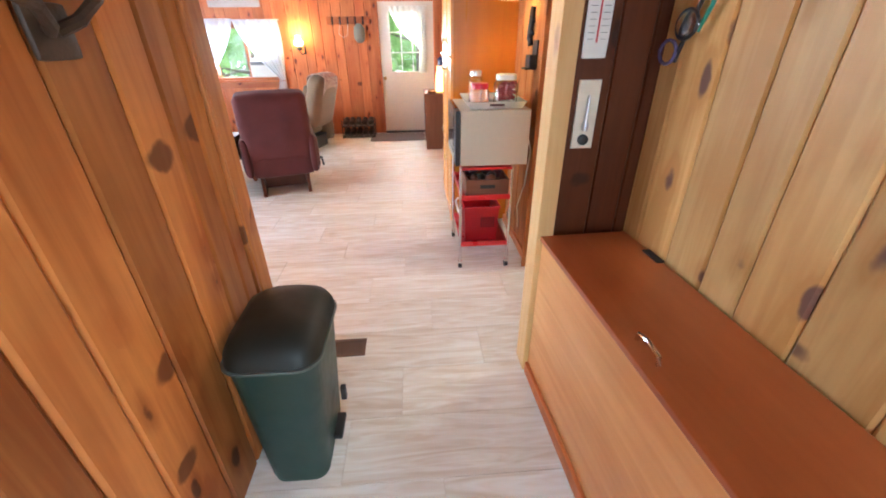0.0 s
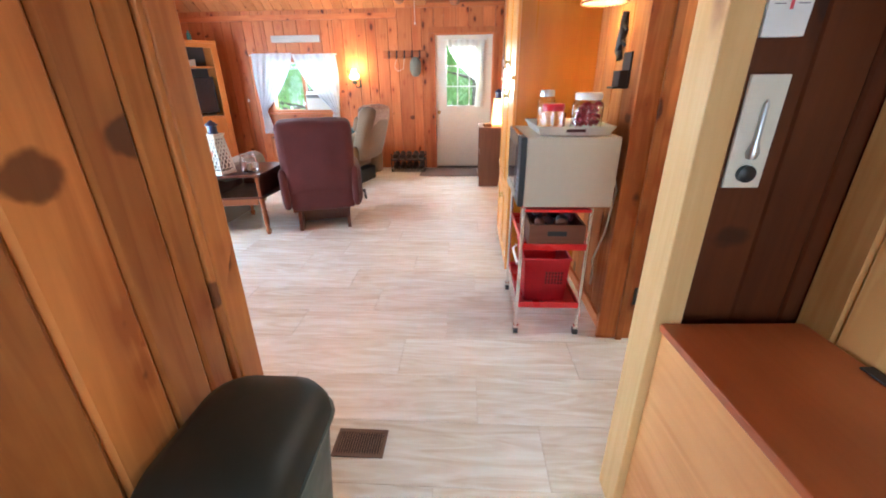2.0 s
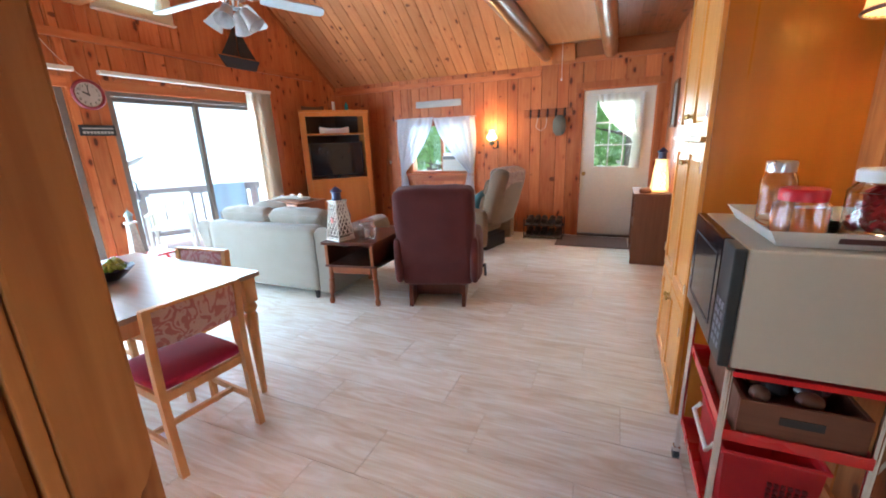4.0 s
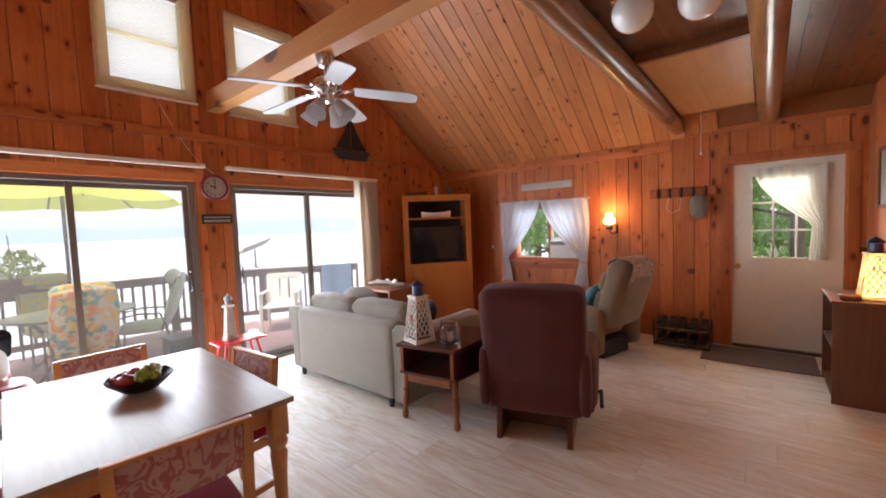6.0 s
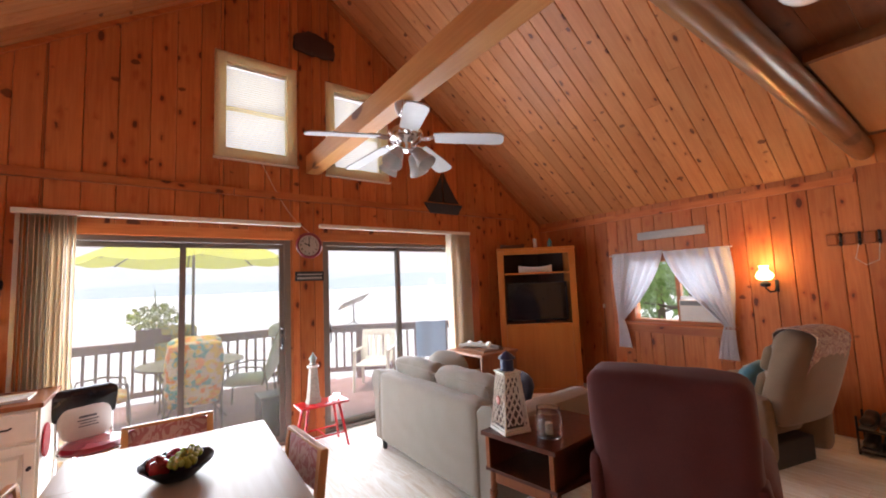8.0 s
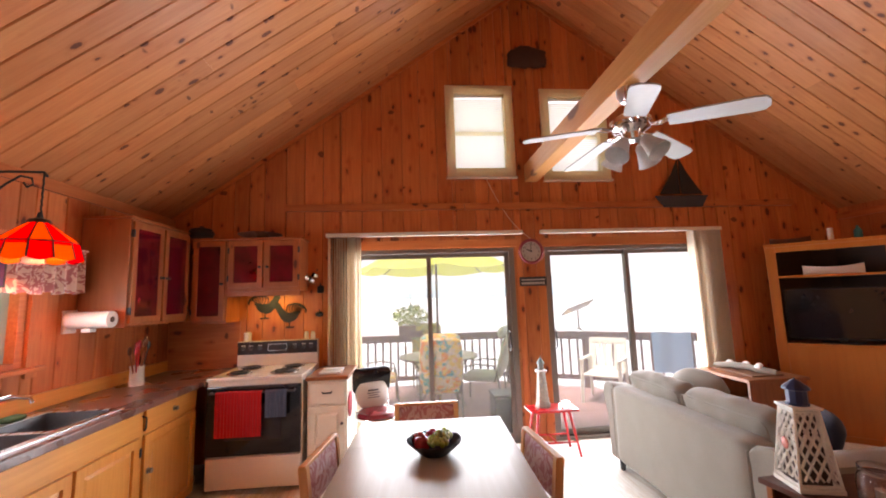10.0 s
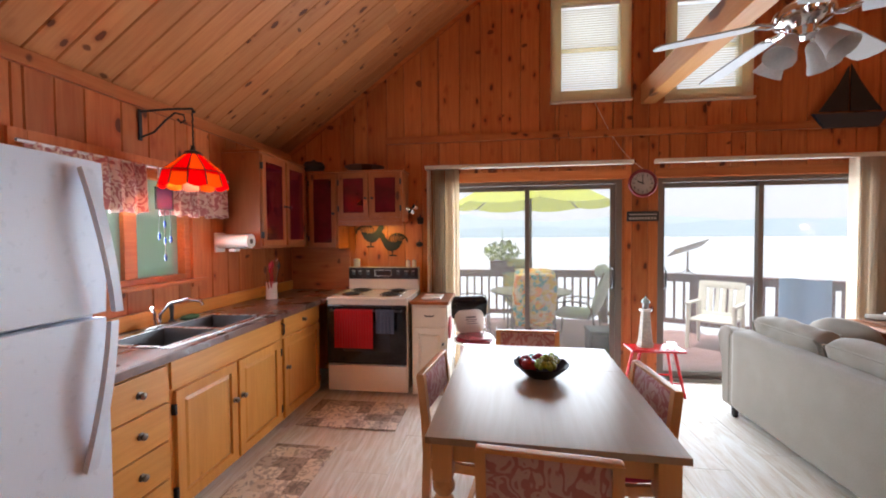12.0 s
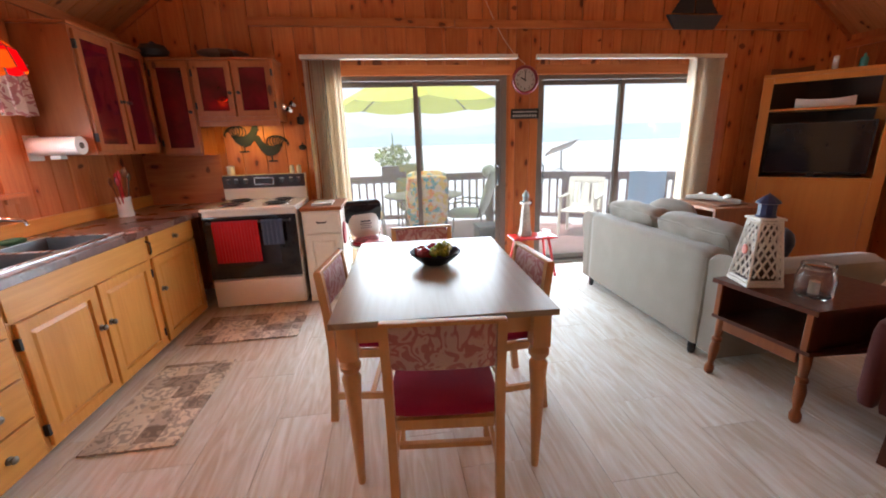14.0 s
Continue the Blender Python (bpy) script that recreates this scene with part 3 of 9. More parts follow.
def flat(z):
    return lambda u: z


board_wall("wall_west", "y", WX, 1, SY - 0.1, NY + 0.1,
           [(1.70, 3.56, 0.0, 2.03), (3.90, 5.80, 0.0, 2.03), (2.91, 3.58, 2.87, 3.84), (4.00, 4.68, 2.83, 3.81)], roof_z, seed=3)
board_wall("wall_south", "x", SY, 1, WX, -0.49, [(-2.88, -1.85, 1.17, 1.92)], flat(2.46), seed=5)
board_wall("wall_north", "x", NY, -1, WX, 1.0, [(-2.90, -1.82, 0.93, 1.72), (-0.19, 0.75, 0.0, 2.06)], flat(2.66), seed=7)
HALL_W, HALL_E = -0.355, 1.265
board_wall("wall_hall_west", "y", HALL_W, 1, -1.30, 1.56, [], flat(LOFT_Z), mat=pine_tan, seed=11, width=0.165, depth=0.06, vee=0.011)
board_wall("wall_kitchen_end", "y", -0.49, -1, SY, 1.56, [], flat(LOFT_Z), seed=12, depth=0.05)
HALL_TURN = Matrix.Translation((0.866, 1.6, 0)) @ Matrix.Rotation(radians(2.6), 4, "Z") @ Matrix.Translation((-0.866, -1.6, 0))
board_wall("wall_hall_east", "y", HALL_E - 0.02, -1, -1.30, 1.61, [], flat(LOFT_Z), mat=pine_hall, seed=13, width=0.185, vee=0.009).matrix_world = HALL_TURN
# unseen end wall; its doorway is added to go with the hall fill
board_wall("wall_hall_south", "x", -1.30, 1, HALL_W - 0.12, HALL_E + 0.3, [(0.0, 0.9, 0.0, 2.05)], flat(LOFT_Z), seed=14)
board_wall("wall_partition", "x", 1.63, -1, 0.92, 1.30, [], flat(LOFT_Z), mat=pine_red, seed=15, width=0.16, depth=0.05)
# tan boards put the lamp's yellow light above the cart into colour
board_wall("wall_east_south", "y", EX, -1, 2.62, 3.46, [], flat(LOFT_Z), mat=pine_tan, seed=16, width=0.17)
board_wall("wall_east_north", "y", 0.88, -1, 4.30, NY, [], flat(LOFT_Z), seed=17)
structure("wall_pantry_back", bm_box(1.16, 1.27, 3.46, 4.42, 0, LOFT_Z), pine_z, "plain wall behind the pantry", "wall")
# post and end boards of the hall walls
structure("trim_post", bm_box(0.845, 0.915, 1.575, 1.70, 0, LOFT_Z, bevel=0.004), pine_pale, "pale pine corner post at the hall opening", "post")
structure("trim_hall_end", bm_box(-0.50, -0.347, 1.562, 1.582, 0, LOFT_Z, bevel=0.003), pine_tan, "pine end board of the hall wall", "trim")
structure("trim_hall_edge", bm_box(-0.37, -0.342, 1.584, 1.685, 0, LOFT_Z, bevel=0.006), pine_tan, "pine edge board of the hall wall", "trim")
structure("trim_hall_return", bm_box(-0.505, -0.372, 1.585, 1.68, 0, LOFT_Z, bevel=0.003), pine_tan, "pine return board of the hall wall", "trim")

# ceilings: boards run from eave to ridge


def ceiling_slope(name, y_eave, seed):
    rng = random.Random(seed)
    run = math.hypot(RIDGE_Y - SY, RIDGE_Z - EAVE)
    tilt = math.atan2(RIDGE_Z - EAVE, RIDGE_Y - SY)
    bm = bmesh.new()
    x = WX - 0.05
    while x < LOFT_X + 0.3:
        w = rng.choice((0.135, 0.15, 0.165))
        cutat = rng.uniform(1.2, run - 1.0)
        for s0, s1 in ((-0.15, cutat - 0.001), (cutat, run)):
            g, v = 0.001, 0.006
            prof = [(x + g, 0.02), (x + g, 0.007), (x + g + v, 0.0), (x + w - g - v, 0.0), (x + w - g, 0.007), (x + w - g, 0.02)]
            lo = [bm.verts.new((a, s0, d)) for a, d in prof]
            hi = [bm.verts.new((a, s1, d)) for a, d in prof]
            for i in range(6):
                bm.faces.new((lo[i], lo[(i + 1) % 6], hi[(i + 1) % 6], hi[i]))
            bm.faces.new(hi), bm.faces.new(lo[::-1])
        x += w
    ob = structure(name, bm, pine_ceiling, "sloping knotty pine board ceiling", "ceiling")
    south = y_eave < RIDGE_Y
    if south:
        ob.matrix_world = Matrix.Translation((0, SY, EAVE)) @ Matrix.Rotation(tilt, 4, "X")
    else:
        ob.matrix_world = Matrix.Translation((0, 2 * RIDGE_Y - SY, EAVE)) @ Matrix.Diagonal((1, -1, 1, 1)) @ Matrix.Rotation(tilt, 4, "X")
    return ob


ceiling_slope("ceiling_south", SY, 21)
ceiling_slope("ceiling_north", NY, 22)
bm = bmesh.new()
for s in (-1, 1):
    ye = RIDGE_Y + s * 4.3
    ze = roof_z(ye)
    vs = [bm.verts.new(p) for p in ((WX - 0.5, RIDGE_Y, RIDGE_Z + 0.03), (2.2, RIDGE_Y, RIDGE_Z + 0.03), (2.2, ye, ze + 0.03), (WX - 0.5, ye, ze + 0.03))]
    vt = [bm.verts.new(v.co + Vector((0, 0, 0.15))) for v in vs]
    for f in ((0, 1, 2, 3),):
        bm.faces.new([vs[i] for i in f]), bm.faces.new([vt[i] for i in f[::-1]])
    for i in range(4):
        bm.faces.new((vs[i], vt[i], vt[(i + 1) % 4], vs[(i + 1) % 4]))
structure("roof", bm, pine_groove, "roof deck above the board ceiling", "roof")

# loft floor over the east part, seen from below
bm = bmesh.new()
rng = random.Random(31)
x = LOFT_X + 0.02
while x < 2.6:
    w = rng.choice((0.13, 0.14, 0.15))
    box(bm, x + 0.001, x + w - 0.001, -1.4, NY + 0.1, LOFT_Z + rng.uniform(0, 0.002), LOFT_Z + 0.03)
    x += w
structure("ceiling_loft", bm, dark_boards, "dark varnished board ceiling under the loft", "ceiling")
structure("loft_deck", bm_box(LOFT_X - 0.02, 2.7, -1.5, NY + 0.1, LOFT_Z + 0.031, LOFT_Z + 0.12), pine_groove, "loft deck above the board ceiling", "ceiling")
bm = bmesh.new()
slab(bm, [(LOFT_X + 0.06, SY - 0.1), (LOFT_X + 0.14, SY - 0.1), (LOFT_X + 0.14, NY + 0.1), (LOFT_X + 0.06, NY + 0.1)], LOFT_Z + 0.12, RIDGE_Z)
structure("wall_loft", bm, pine_z, "plain board wall of the loft", "wall")


def log_beam(name, x, z, r, seed, y0=0.6):
    rng = random.Random(seed)
    bm = bmesh.new()
    n, seg = 40, 18
    rings = []
    for i in range(n + 1):
        y = y0 + (NY + 0.02 - y0) * i / n
        rr = r * (1 + 0.05 * noise.noise(Vector((seed, y * 0.9, 0))))
        ring = []
        for k in range(seg):
            a = 2 * math.pi * k / seg
            d = rr * (1 + 0.05 * noise.noise(Vector((math.cos(a) * 1.3, y * 2.2, math.sin(a) * 1.3 + seed))))
            ring.append(bm.verts.new((x + d * math.cos(a) + 0.012 * math.sin(y * 0.7 + seed), y, z + d * math.sin(a))))
        rings.append(ring)
    for p, q in zip(rings, rings[1:]):
        for k in range(seg):
            bm.faces.new((p[k], p[(k + 1) % seg], q[(k + 1) % seg], q[k]))
    bm.faces.new(rings[0][::-1]), bm.faces.new(rings[-1])
    return tagged(link(name, bm, log_wood, True), label="peeled round log beam under the loft", category="beam", group="log beams", kind="structure")


log_beam("log_beam", LOFT_X - 0.02, 2.53, 0.085, 4)
log_beam("log_beam", 0.13, 2.50, 0.085, 9)
structure("loft_hatch", bm_box(-0.57, 0.04, 5.08, 6.88, 2.545, 2.575, bevel=0.003), plywood, "plain plywood loft hatch panel", "hatch")
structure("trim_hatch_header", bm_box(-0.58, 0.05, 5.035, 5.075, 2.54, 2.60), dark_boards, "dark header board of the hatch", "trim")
hp = thing("hatch_pull", Matrix.Translation((-0.38, 6.75, 2.545)), "white hatch pull cord with a small knob", "pull cord")
part("cord", cyl(bmesh.new(), (0, 0, 0), (0, 0, -0.42), 0.0025, seg=6), white_paint, hp)
part("knob", lathe(bmesh.new(), [(0.002, 0.0), (0.009, -0.008), (0.011, -0.02), (0.006, -0.032), (0.002, -0.034)], (0, 0, -0.42), 12), white_paint, hp, smooth=True)

# planed beams and ledges
structure("ridge_tie_beam", bm_box(WX, LOFT_X, 3.725, 3.865, 2.76, 2.955, bevel=0.006), beam_x, "planed pine tie beam", "beam")
bm = bm_box(WX, WX + 0.045, 1.15, 3.02, 2.455, 2.525, bevel=0.004)
structure("trim_ledge", bm, pine_y, "pine ledge board on the gable wall", "trim")
structure("trim_ledge_north", bm_box(WX, WX + 0.045, 3.03, 6.9, 2.45, 2.52, bevel=0.004), pine_y, "pine ledge board on the gable wall", "trim")
structure("trim_eave_south", bm_box(WX, -0.50, SY + 0.001, SY + 0.028, 2.31, 2.385, bevel=0.003), pine_x, "pine eave board over the kitchen", "trim")
structure("trim_eave_north", bm_box(WX, LOFT_X - 0.1, NY - 0.028, NY - 0.001, 2.27, 2.345, bevel=0.003), pine_x, "pine eave board", "trim")
structure("trim_eave_door", bm_box(LOFT_X + 0.1, EX, NY - 0.028, NY - 0.001, 2.40, 2.50, bevel=0.003), pine_x, "pine board over the entry door", "trim")
for s in (-1, 1):
    bm = bmesh.new()
    pts = []
    for d0, d1 in ((0.003, 0.05),):
        ye = SY if s < 0 else NY
        a, b = roof_z(ye), RIDGE_Z
        vs = [bm.verts.new((xx, yy, zz)) for xx in (WX + 0.001, WX + 0.02) for yy, zz in ((ye, a - d0), (RIDGE_Y, b - d0), (RIDGE_Y, b - d1), (ye, a - d1))]
        for f in ((0, 1, 2, 3), (7, 6, 5, 4), (0, 4, 5, 1), (1, 5, 6, 2), (2, 6, 7, 3), (3, 7, 4, 0)):
            bm.faces.new([vs[i] for i in f])
    structure("trim_rake", bm, pine_y, "pine rake moulding of the gable", "trim")

# base slab under the floor planks
structure("floor", bm_boxes([(WX - 0.1, 1.3, -1.4, NY + 0.12, -0.16, -0.004), (1.3, 3.2, 1.3, 4.4, -0.16, -0.004)]), plain("floor_joint", (0.56, 0.50, 0.42), 0.7), "vinyl plank floor in pale travertine tones", "floor")

# side room beyond the hall doorway
side_wall = plain("pale_warm_wall", (0.66, 0.56, 0.44), 0.6, vary=0.05)
structure("wall_side_room", bm_boxes([(2.15, 2.27, 1.5, 4.42, 0, LOFT_Z), (1.271, 2.15, 4.30, 4.42, 0, LOFT_Z), (1.305, 2.15, 1.45, 1.57, 0, LOFT_Z)]), side_wall, "pale painted wall of the side room", "wall")
cas = thing("doorway_1", Matrix.Identity(4), "pine-cased doorway to the side room", "doorway")
cas["kind"] = "structure"
part("jamb", bm_boxes([(1.10, 1.30, 2.595, 2.62, 0, 2.06), (1.10, 1.30, 1.705, 1.73, 0, 2.06), (1.10, 1.30, 1.73, 2.595, 2.035, 2.06)], 0.002), pine_tan, cas)
part("casing", bm_boxes([(1.128, 1.149, 2.622, 2.70, 0, 2.06), (1.128, 1.149, 1.66, 1.704, 0, 2.06), (1.128, 1.149, 1.66, 2.70, 2.061, 2.14)], 0.003), pine_tan, cas)
part("lintel", bm_box(1.15, 1.27, 1.63, 2.62, 2.061, LOFT_Z), pine_tan, cas)
part("stop", bm_box(1.20, 1.235, 2.575, 2.594, 0, 2.03, bevel=0.002), pine_tan, cas)
hg = part("hinge", bm_box(1.262, 1.30, 2.583, 2.5945, 0.23, 0.33, bevel=0.002), black_matt, cas, "black hinge")
cd = thing("closet_door", Matrix.Translation((2.15, 3.35, 0)), "plain off-white closet door with a ring pull", "door")
part("leaf", bm_box(-0.035, -0.002, -0.45, 0.45, 0.02, 2.03, bevel=0.004), cream_paint, cd)
part("ring_pull", tube(bmesh.new(), [(-0.045, -0.30 + 0.03 * math.cos(a), 1.02 + 0.03 * math.sin(a)) for a in [i * math.pi / 8 for i in range(16)]], 0.004, 6, True), pewter, cd, smooth=True)

# ---- windows, doors and what lies outside ----
lime = sheer("lime_canvas", (0.62, 0.70, 0.13), 0.30)
deck_wood = wood("weathered_red_deck", (0.44, 0.27, 0.25), (0.34, 0.20, 0.19), (0.08, 0.03, 0.03), "y", rough=0.5, knots=2.0, vary=0.15)
rail_wood = wood("dark_red_rail", (0.16, 0.075, 0.07), (0.10, 0.045, 0.045), (0.05, 0.02, 0.02), "z", rough=0.55, knots=2.0)
leaf_mat = sheer("green_leaves", (0.26, 0.40, 0.15), 0.5)
bark = plain("grey_bark", (0.14, 0.11, 0.085), 0.9, scale=8, vary=0.4, bump=0.5)


def slider(name, y0, y1, latch):
    top, d = thing(name, Matrix.Translation((WX, y0, 0)), "bronze aluminium sliding glass door onto the deck", "sliding door"), y1 - y0
    top["kind"] = "structure"
    part("frame", bm_boxes([(-0.11, -0.01, 0, 0.04, 0, 2.03), (-0.11, -0.01, d - 0.06, d, 0, 2.03), (-0.11, -0.01, 0.04, d - 0.06, 1.985, 2.03), (-0.11, -0.01, 0.04, d - 0.06, 0.0, 0.035)], 0.003), bronze_alu, top)
    mid = d / 2
    for a, b, x in ((0.04, mid + 0.025, -0.085), (mid - 0.025, d - 0.06, -0.045)):
        leaf = part("door_panel", bm_boxes([(x - 0.015, x + 0.015, a, a + 0.045, 0.035, 1.985), (x - 0.015, x + 0.015, b - 0.045, b, 0.035, 1.985), (x - 0.015, x + 0.015, a + 0.045, b - 0.045, 1.94, 1.985), (x - 0.015, x + 0.015, a + 0.045, b - 0.045, 0.035, 0.09)], 0.002), bronze_alu, top)
        g = part("pane", bm_box(x - 0.003, x + 0.003, a + 0.045, b - 0.045, 0.09, 1.94), glare_pane, leaf)
        g.visible_shadow = False
    hx = d - 0.09 if latch > 0 else 0.07
    part("handle", tube(bmesh.new(), [(-0.03, hx, 0.93), (0.015, hx, 0.95), (0.015, hx, 1.12), (-0.03, hx, 1.14)], 0.008), black_plastic, top, smooth=True)
    return top


slider("door_1", 1.70, 3.56, 1)
slider("door_2", 3.90, 5.80, -1)
structure("trim_slider_head_south", bm_box(WX - 0.005, WX + 0.018, 1.66, 3.60, 2.035, 2.125, bevel=0.003), pine_y, "pine head casing over a sliding door", "trim")
structure("trim_slider_head_north", bm_box(WX - 0.005, WX + 0.018, 3.86, 5.84, 2.035, 2.125, bevel=0.003), pine_y, "pine head casing over a sliding door", "trim")


def blind_stack(y0, y1, rail0, rail1, seed):
    rng = random.Random(seed)
    top = thing("vertical_blind", Matrix.Translation((WX + 0.07, 0, 0)), "beige vertical slat blind drawn to one side", "window blind", "vertical blinds of the sliding doors")
    part("headrail", bm_box(-0.03, 0.03, rail0, rail1, 2.165, 2.205, bevel=0.005), cream_paint, top)
    n = 13
    for i in range(n):
        y = y0 + (y1 - y0) * (i + 0.5) / n
        a = radians(68 + rng.uniform(-9, 9))
        c, s = math.cos(a) * 0.044, math.sin(a) * 0.044
        t = 0.0012

        def f(u, v, y=y, c=c, s=s):
            k = 2 * u - 1
            bow = 0.006 * (1 - k * k)
            return (s * k + bow * 0.5, y + c * k + bow, 0.05 + 2.115 * v)

        part("slat", sheet(bmesh.new(), f, 4, 1, 0.0015), blind_vinyl, top, smooth=True)
    return top


blind_stack(1.59, 1.93, 1.57, 3.64, 1)
blind_stack(5.54, 5.88, 3.84, 5.92, 2)


def gable_window(name, y0, y1, z0, z1):
    top = thing(name, Matrix.Translation((WX, 0, 0)), "cream double-hung gable window behind a white mini blind", "window")
    top["kind"] = "structure"
    f = 0.05
    part("window_frame", bm_boxes([(-0.10, 0.02, y0 - 0.05, y0 + f, z0 - 0.05, z1 + 0.05), (-0.10, 0.02, y1 - f, y1 + 0.05, z0 - 0.05, z1 + 0.05),
                                   (-0.10, 0.02, y0 + f, y1 - f, z1 - f, z1 + 0.05), (-0.10, 0.02, y0 + f, y1 - f, z0 - 0.05, z0 + f)], 0.004), shade_cream, top)
    part("window_sill", bm_box(-0.02, 0.045, y0 - 0.06, y1 + 0.06, z0 - 0.07, z0 - 0.05, bevel=0.004), cream_paint, top)
    zm = (z0 + z1) / 2
    part("meeting_rail", bm_box(-0.085, -0.06, y0 + f, y1 - f, zm - 0.022, zm + 0.022, bevel=0.003), shade_cream, top)
    g = part("pane", bm_box(-0.075, -0.069, y0 + f, y1 - f, z0 + f, z1 - f), pane, top)
    g.visible_shadow = False
    bl = thing("mini_blind", Matrix.Translation((WX - 0.03, 0, 0)), "white slatted mini blind hanging in the gable window", "window blind", "gable mini blinds")
    part("headrail", bm_box(-0.012, 0.012, y0 + f + 0.004, y1 - f - 0.004, z1 - f - 0.028, z1 - f - 0.002), white_paint, bl)
    n = int((z1 - z0 - 2 * f - 0.04) / 0.0235)
    for i in range(n):
        z = z0 + f + 0.016 + 0.0235 * i
        bm = bmesh.new()
        vs = [bm.verts.new(p) for p in ((-0.011, y0 + f + 0.006, z - 0.003), (-0.011, y1 - f - 0.006, z - 0.003), (0.011, y1 - f - 0.006, z + 0.003), (0.011, y0 + f + 0.006, z + 0.003))]
        vt = [bm.verts.new(v.co + Vector((0.0012, 0, 0))) for v in vs]
        bm.faces.new(vs[::-1]), bm.faces.new(vt)
        for k in range(4):
            bm.faces.new((vs[k], vs[(k + 1) % 4], vt[(k + 1) % 4], vt[k]))
        part("slat", bm, slat_vinyl, bl)
    return top


gable_window("window_1", 2.91, 3.58, 2.87, 3.84)
gable_window("window_2", 4.00, 4.68, 2.83, 3.81)
bm = tube(bmesh.new(), [(WX + 0.03, 3.28 + 0.46 * u, 2.80 - 0.68 * u - 0.10 * math.sin(math.pi * u)) for u in [i / 12 for i in range(13)]], 0.0025, 6)
solo("wall_cable", bm, cream_paint, "thin cream cable sagging down the gable wall", "cable", smooth=True)


def casing(name, boards, mat, label):
    return structure(name, bm_boxes(boards, 0.004), mat, label, "trim")


# north window with tied-back curtains and an air conditioner
win = thing("window_3", Matrix.Translation((0, NY, 0)), "pine-framed window in the north wall", "window")
win["kind"] = "structure"
part("window_frame", bm_boxes([(-2.90, -2.86, -0.02, 0.12, 0.93, 1.72), (-1.86, -1.82, -0.02, 0.12, 0.93, 1.72), (-2.86, -1.86, -0.02, 0.12, 1.68, 1.72), (-2.86, -1.86, -0.02, 0.12, 0.93, 0.965), (-2.36, -2.31, 0.03, 0.09, 0.965, 1.68)], 0.003), pine_x, win)
part("window_sill", bm_box(-2.98, -1.74, -0.07, 0.0, 0.895, 0.925, bevel=0.006), pine_x, win)
part("apron", bm_box(-2.94, -1.78, -0.022, 0.0, 0.80, 0.893, bevel=0.003), pine_x, win)
g = part("pane", bm_box(-2.86, -1.86, 0.055, 0.061, 0.965, 1.68), pane, win)
g.visible_shadow = False
ac = thing("air_conditioner", Matrix.Translation((-2.09, NY, 0.965)), "off-white window air conditioner set in the window", "air conditioner")
part("body", bm_box(-0.215, 0.215, -0.05, 0.30, 0.0, 0.245, bevel=0.01), cream_paint, ac)
part("side_panel", bm_box(-0.215, 0.225, 0.005, 0.02, 0.25, 0.285), white_paint, ac)
part("top_grille", bm_box(-0.20, 0.20, -0.058, -0.05, 0.185, 0.235, bevel=0.002), plain("grey_grille", (0.22, 0.22, 0.21), 0.5), ac)
for i in range(9):
    part("louvre", bm_box(-0.20, 0.20, -0.057, -0.05, 0.02 + i * 0.017, 0.028 + i * 0.017), white_paint, ac)


def tied_curtain(x_in, x_out, side):
    """A curtain gathered to its outer side: x_in meets the other at the top."""
    def f(u, v):
        z = 1.815 - 1.22 * v if side < 0 else 1.80 - 1.22 * v
        tie = 0.70
        k = min(1.0, v / tie) if v < tie else 1.0
        pull = k ** 1.7
        w_in = x_in + (x_out - x_in) * (0.86 * pull)
        flare = max(0.0, v - tie) / (1 - tie)
        w_in += (x_in - x_out) * 0.14 * flare
        x = x_out + (w_in - x_out) * u
        fold = 0.016 * math.sin(u * 38 + 3 * v) + 0.010 * math.sin(u * 17 + 1.0)
        return (x + side * 0.02 * math.sin(6 * v), NY - 0.075 + fold * (1.0 - 0.4 * k), z)
    return sheet(bmesh.new(), f, 46, 24, 0.002)


cur = thing("window_curtains", Matrix.Identity(4), "white voile curtains tied back at both sides", "curtain")
part("curtain", tied_curtain(-2.43, -3.09, -1), curtain_white, cur, smooth=True)
part("curtain", tied_curtain(-2.43, -1.74, 1), curtain_white, cur, smooth=True)
part("rod", cyl(bmesh.new(), (-3.12, NY - 0.075, 1.79), (-1.71, NY - 0.075, 1.79), 0.008), white_paint, cur, smooth=True)

# entry door
door = thing("door_3", Matrix.Translation((0, NY, 0)), "closed cream entry door with a nine-light window", "door")
door["kind"] = "structure"
part("jamb", bm_boxes([(-0.19, -0.165, -0.01, 0.12, 0, 2.06), (0.725, 0.75, -0.01, 0.12, 0, 2.06), (-0.165, 0.725, -0.01, 0.12, 2.035, 2.06)], 0.002), pine_z, door)
part("casing", bm_boxes([(-0.265, -0.185, -0.02, -0.001, 0, 2.055), (0.745, 0.825, -0.02, -0.001, 0, 2.055), (-0.265, 0.825, -0.022, -0.002, 2.056, 2.14)], 0.004), pine_z, door)
px0, px1, pz0, pz1 = 0.0, 0.56, 1.0, 1.90
leaf = part("door_leaf", bm_boxes([(-0.163, px0, 0.02, 0.06, 0.03, 2.03), (px1, 0.723, 0.02, 0.06, 0.03, 2.03), (px0, px1, 0.02, 0.06, 0.03, pz0), (px0, px1, 0.02, 0.06, pz1, 2.03)]), cream_paint, door)
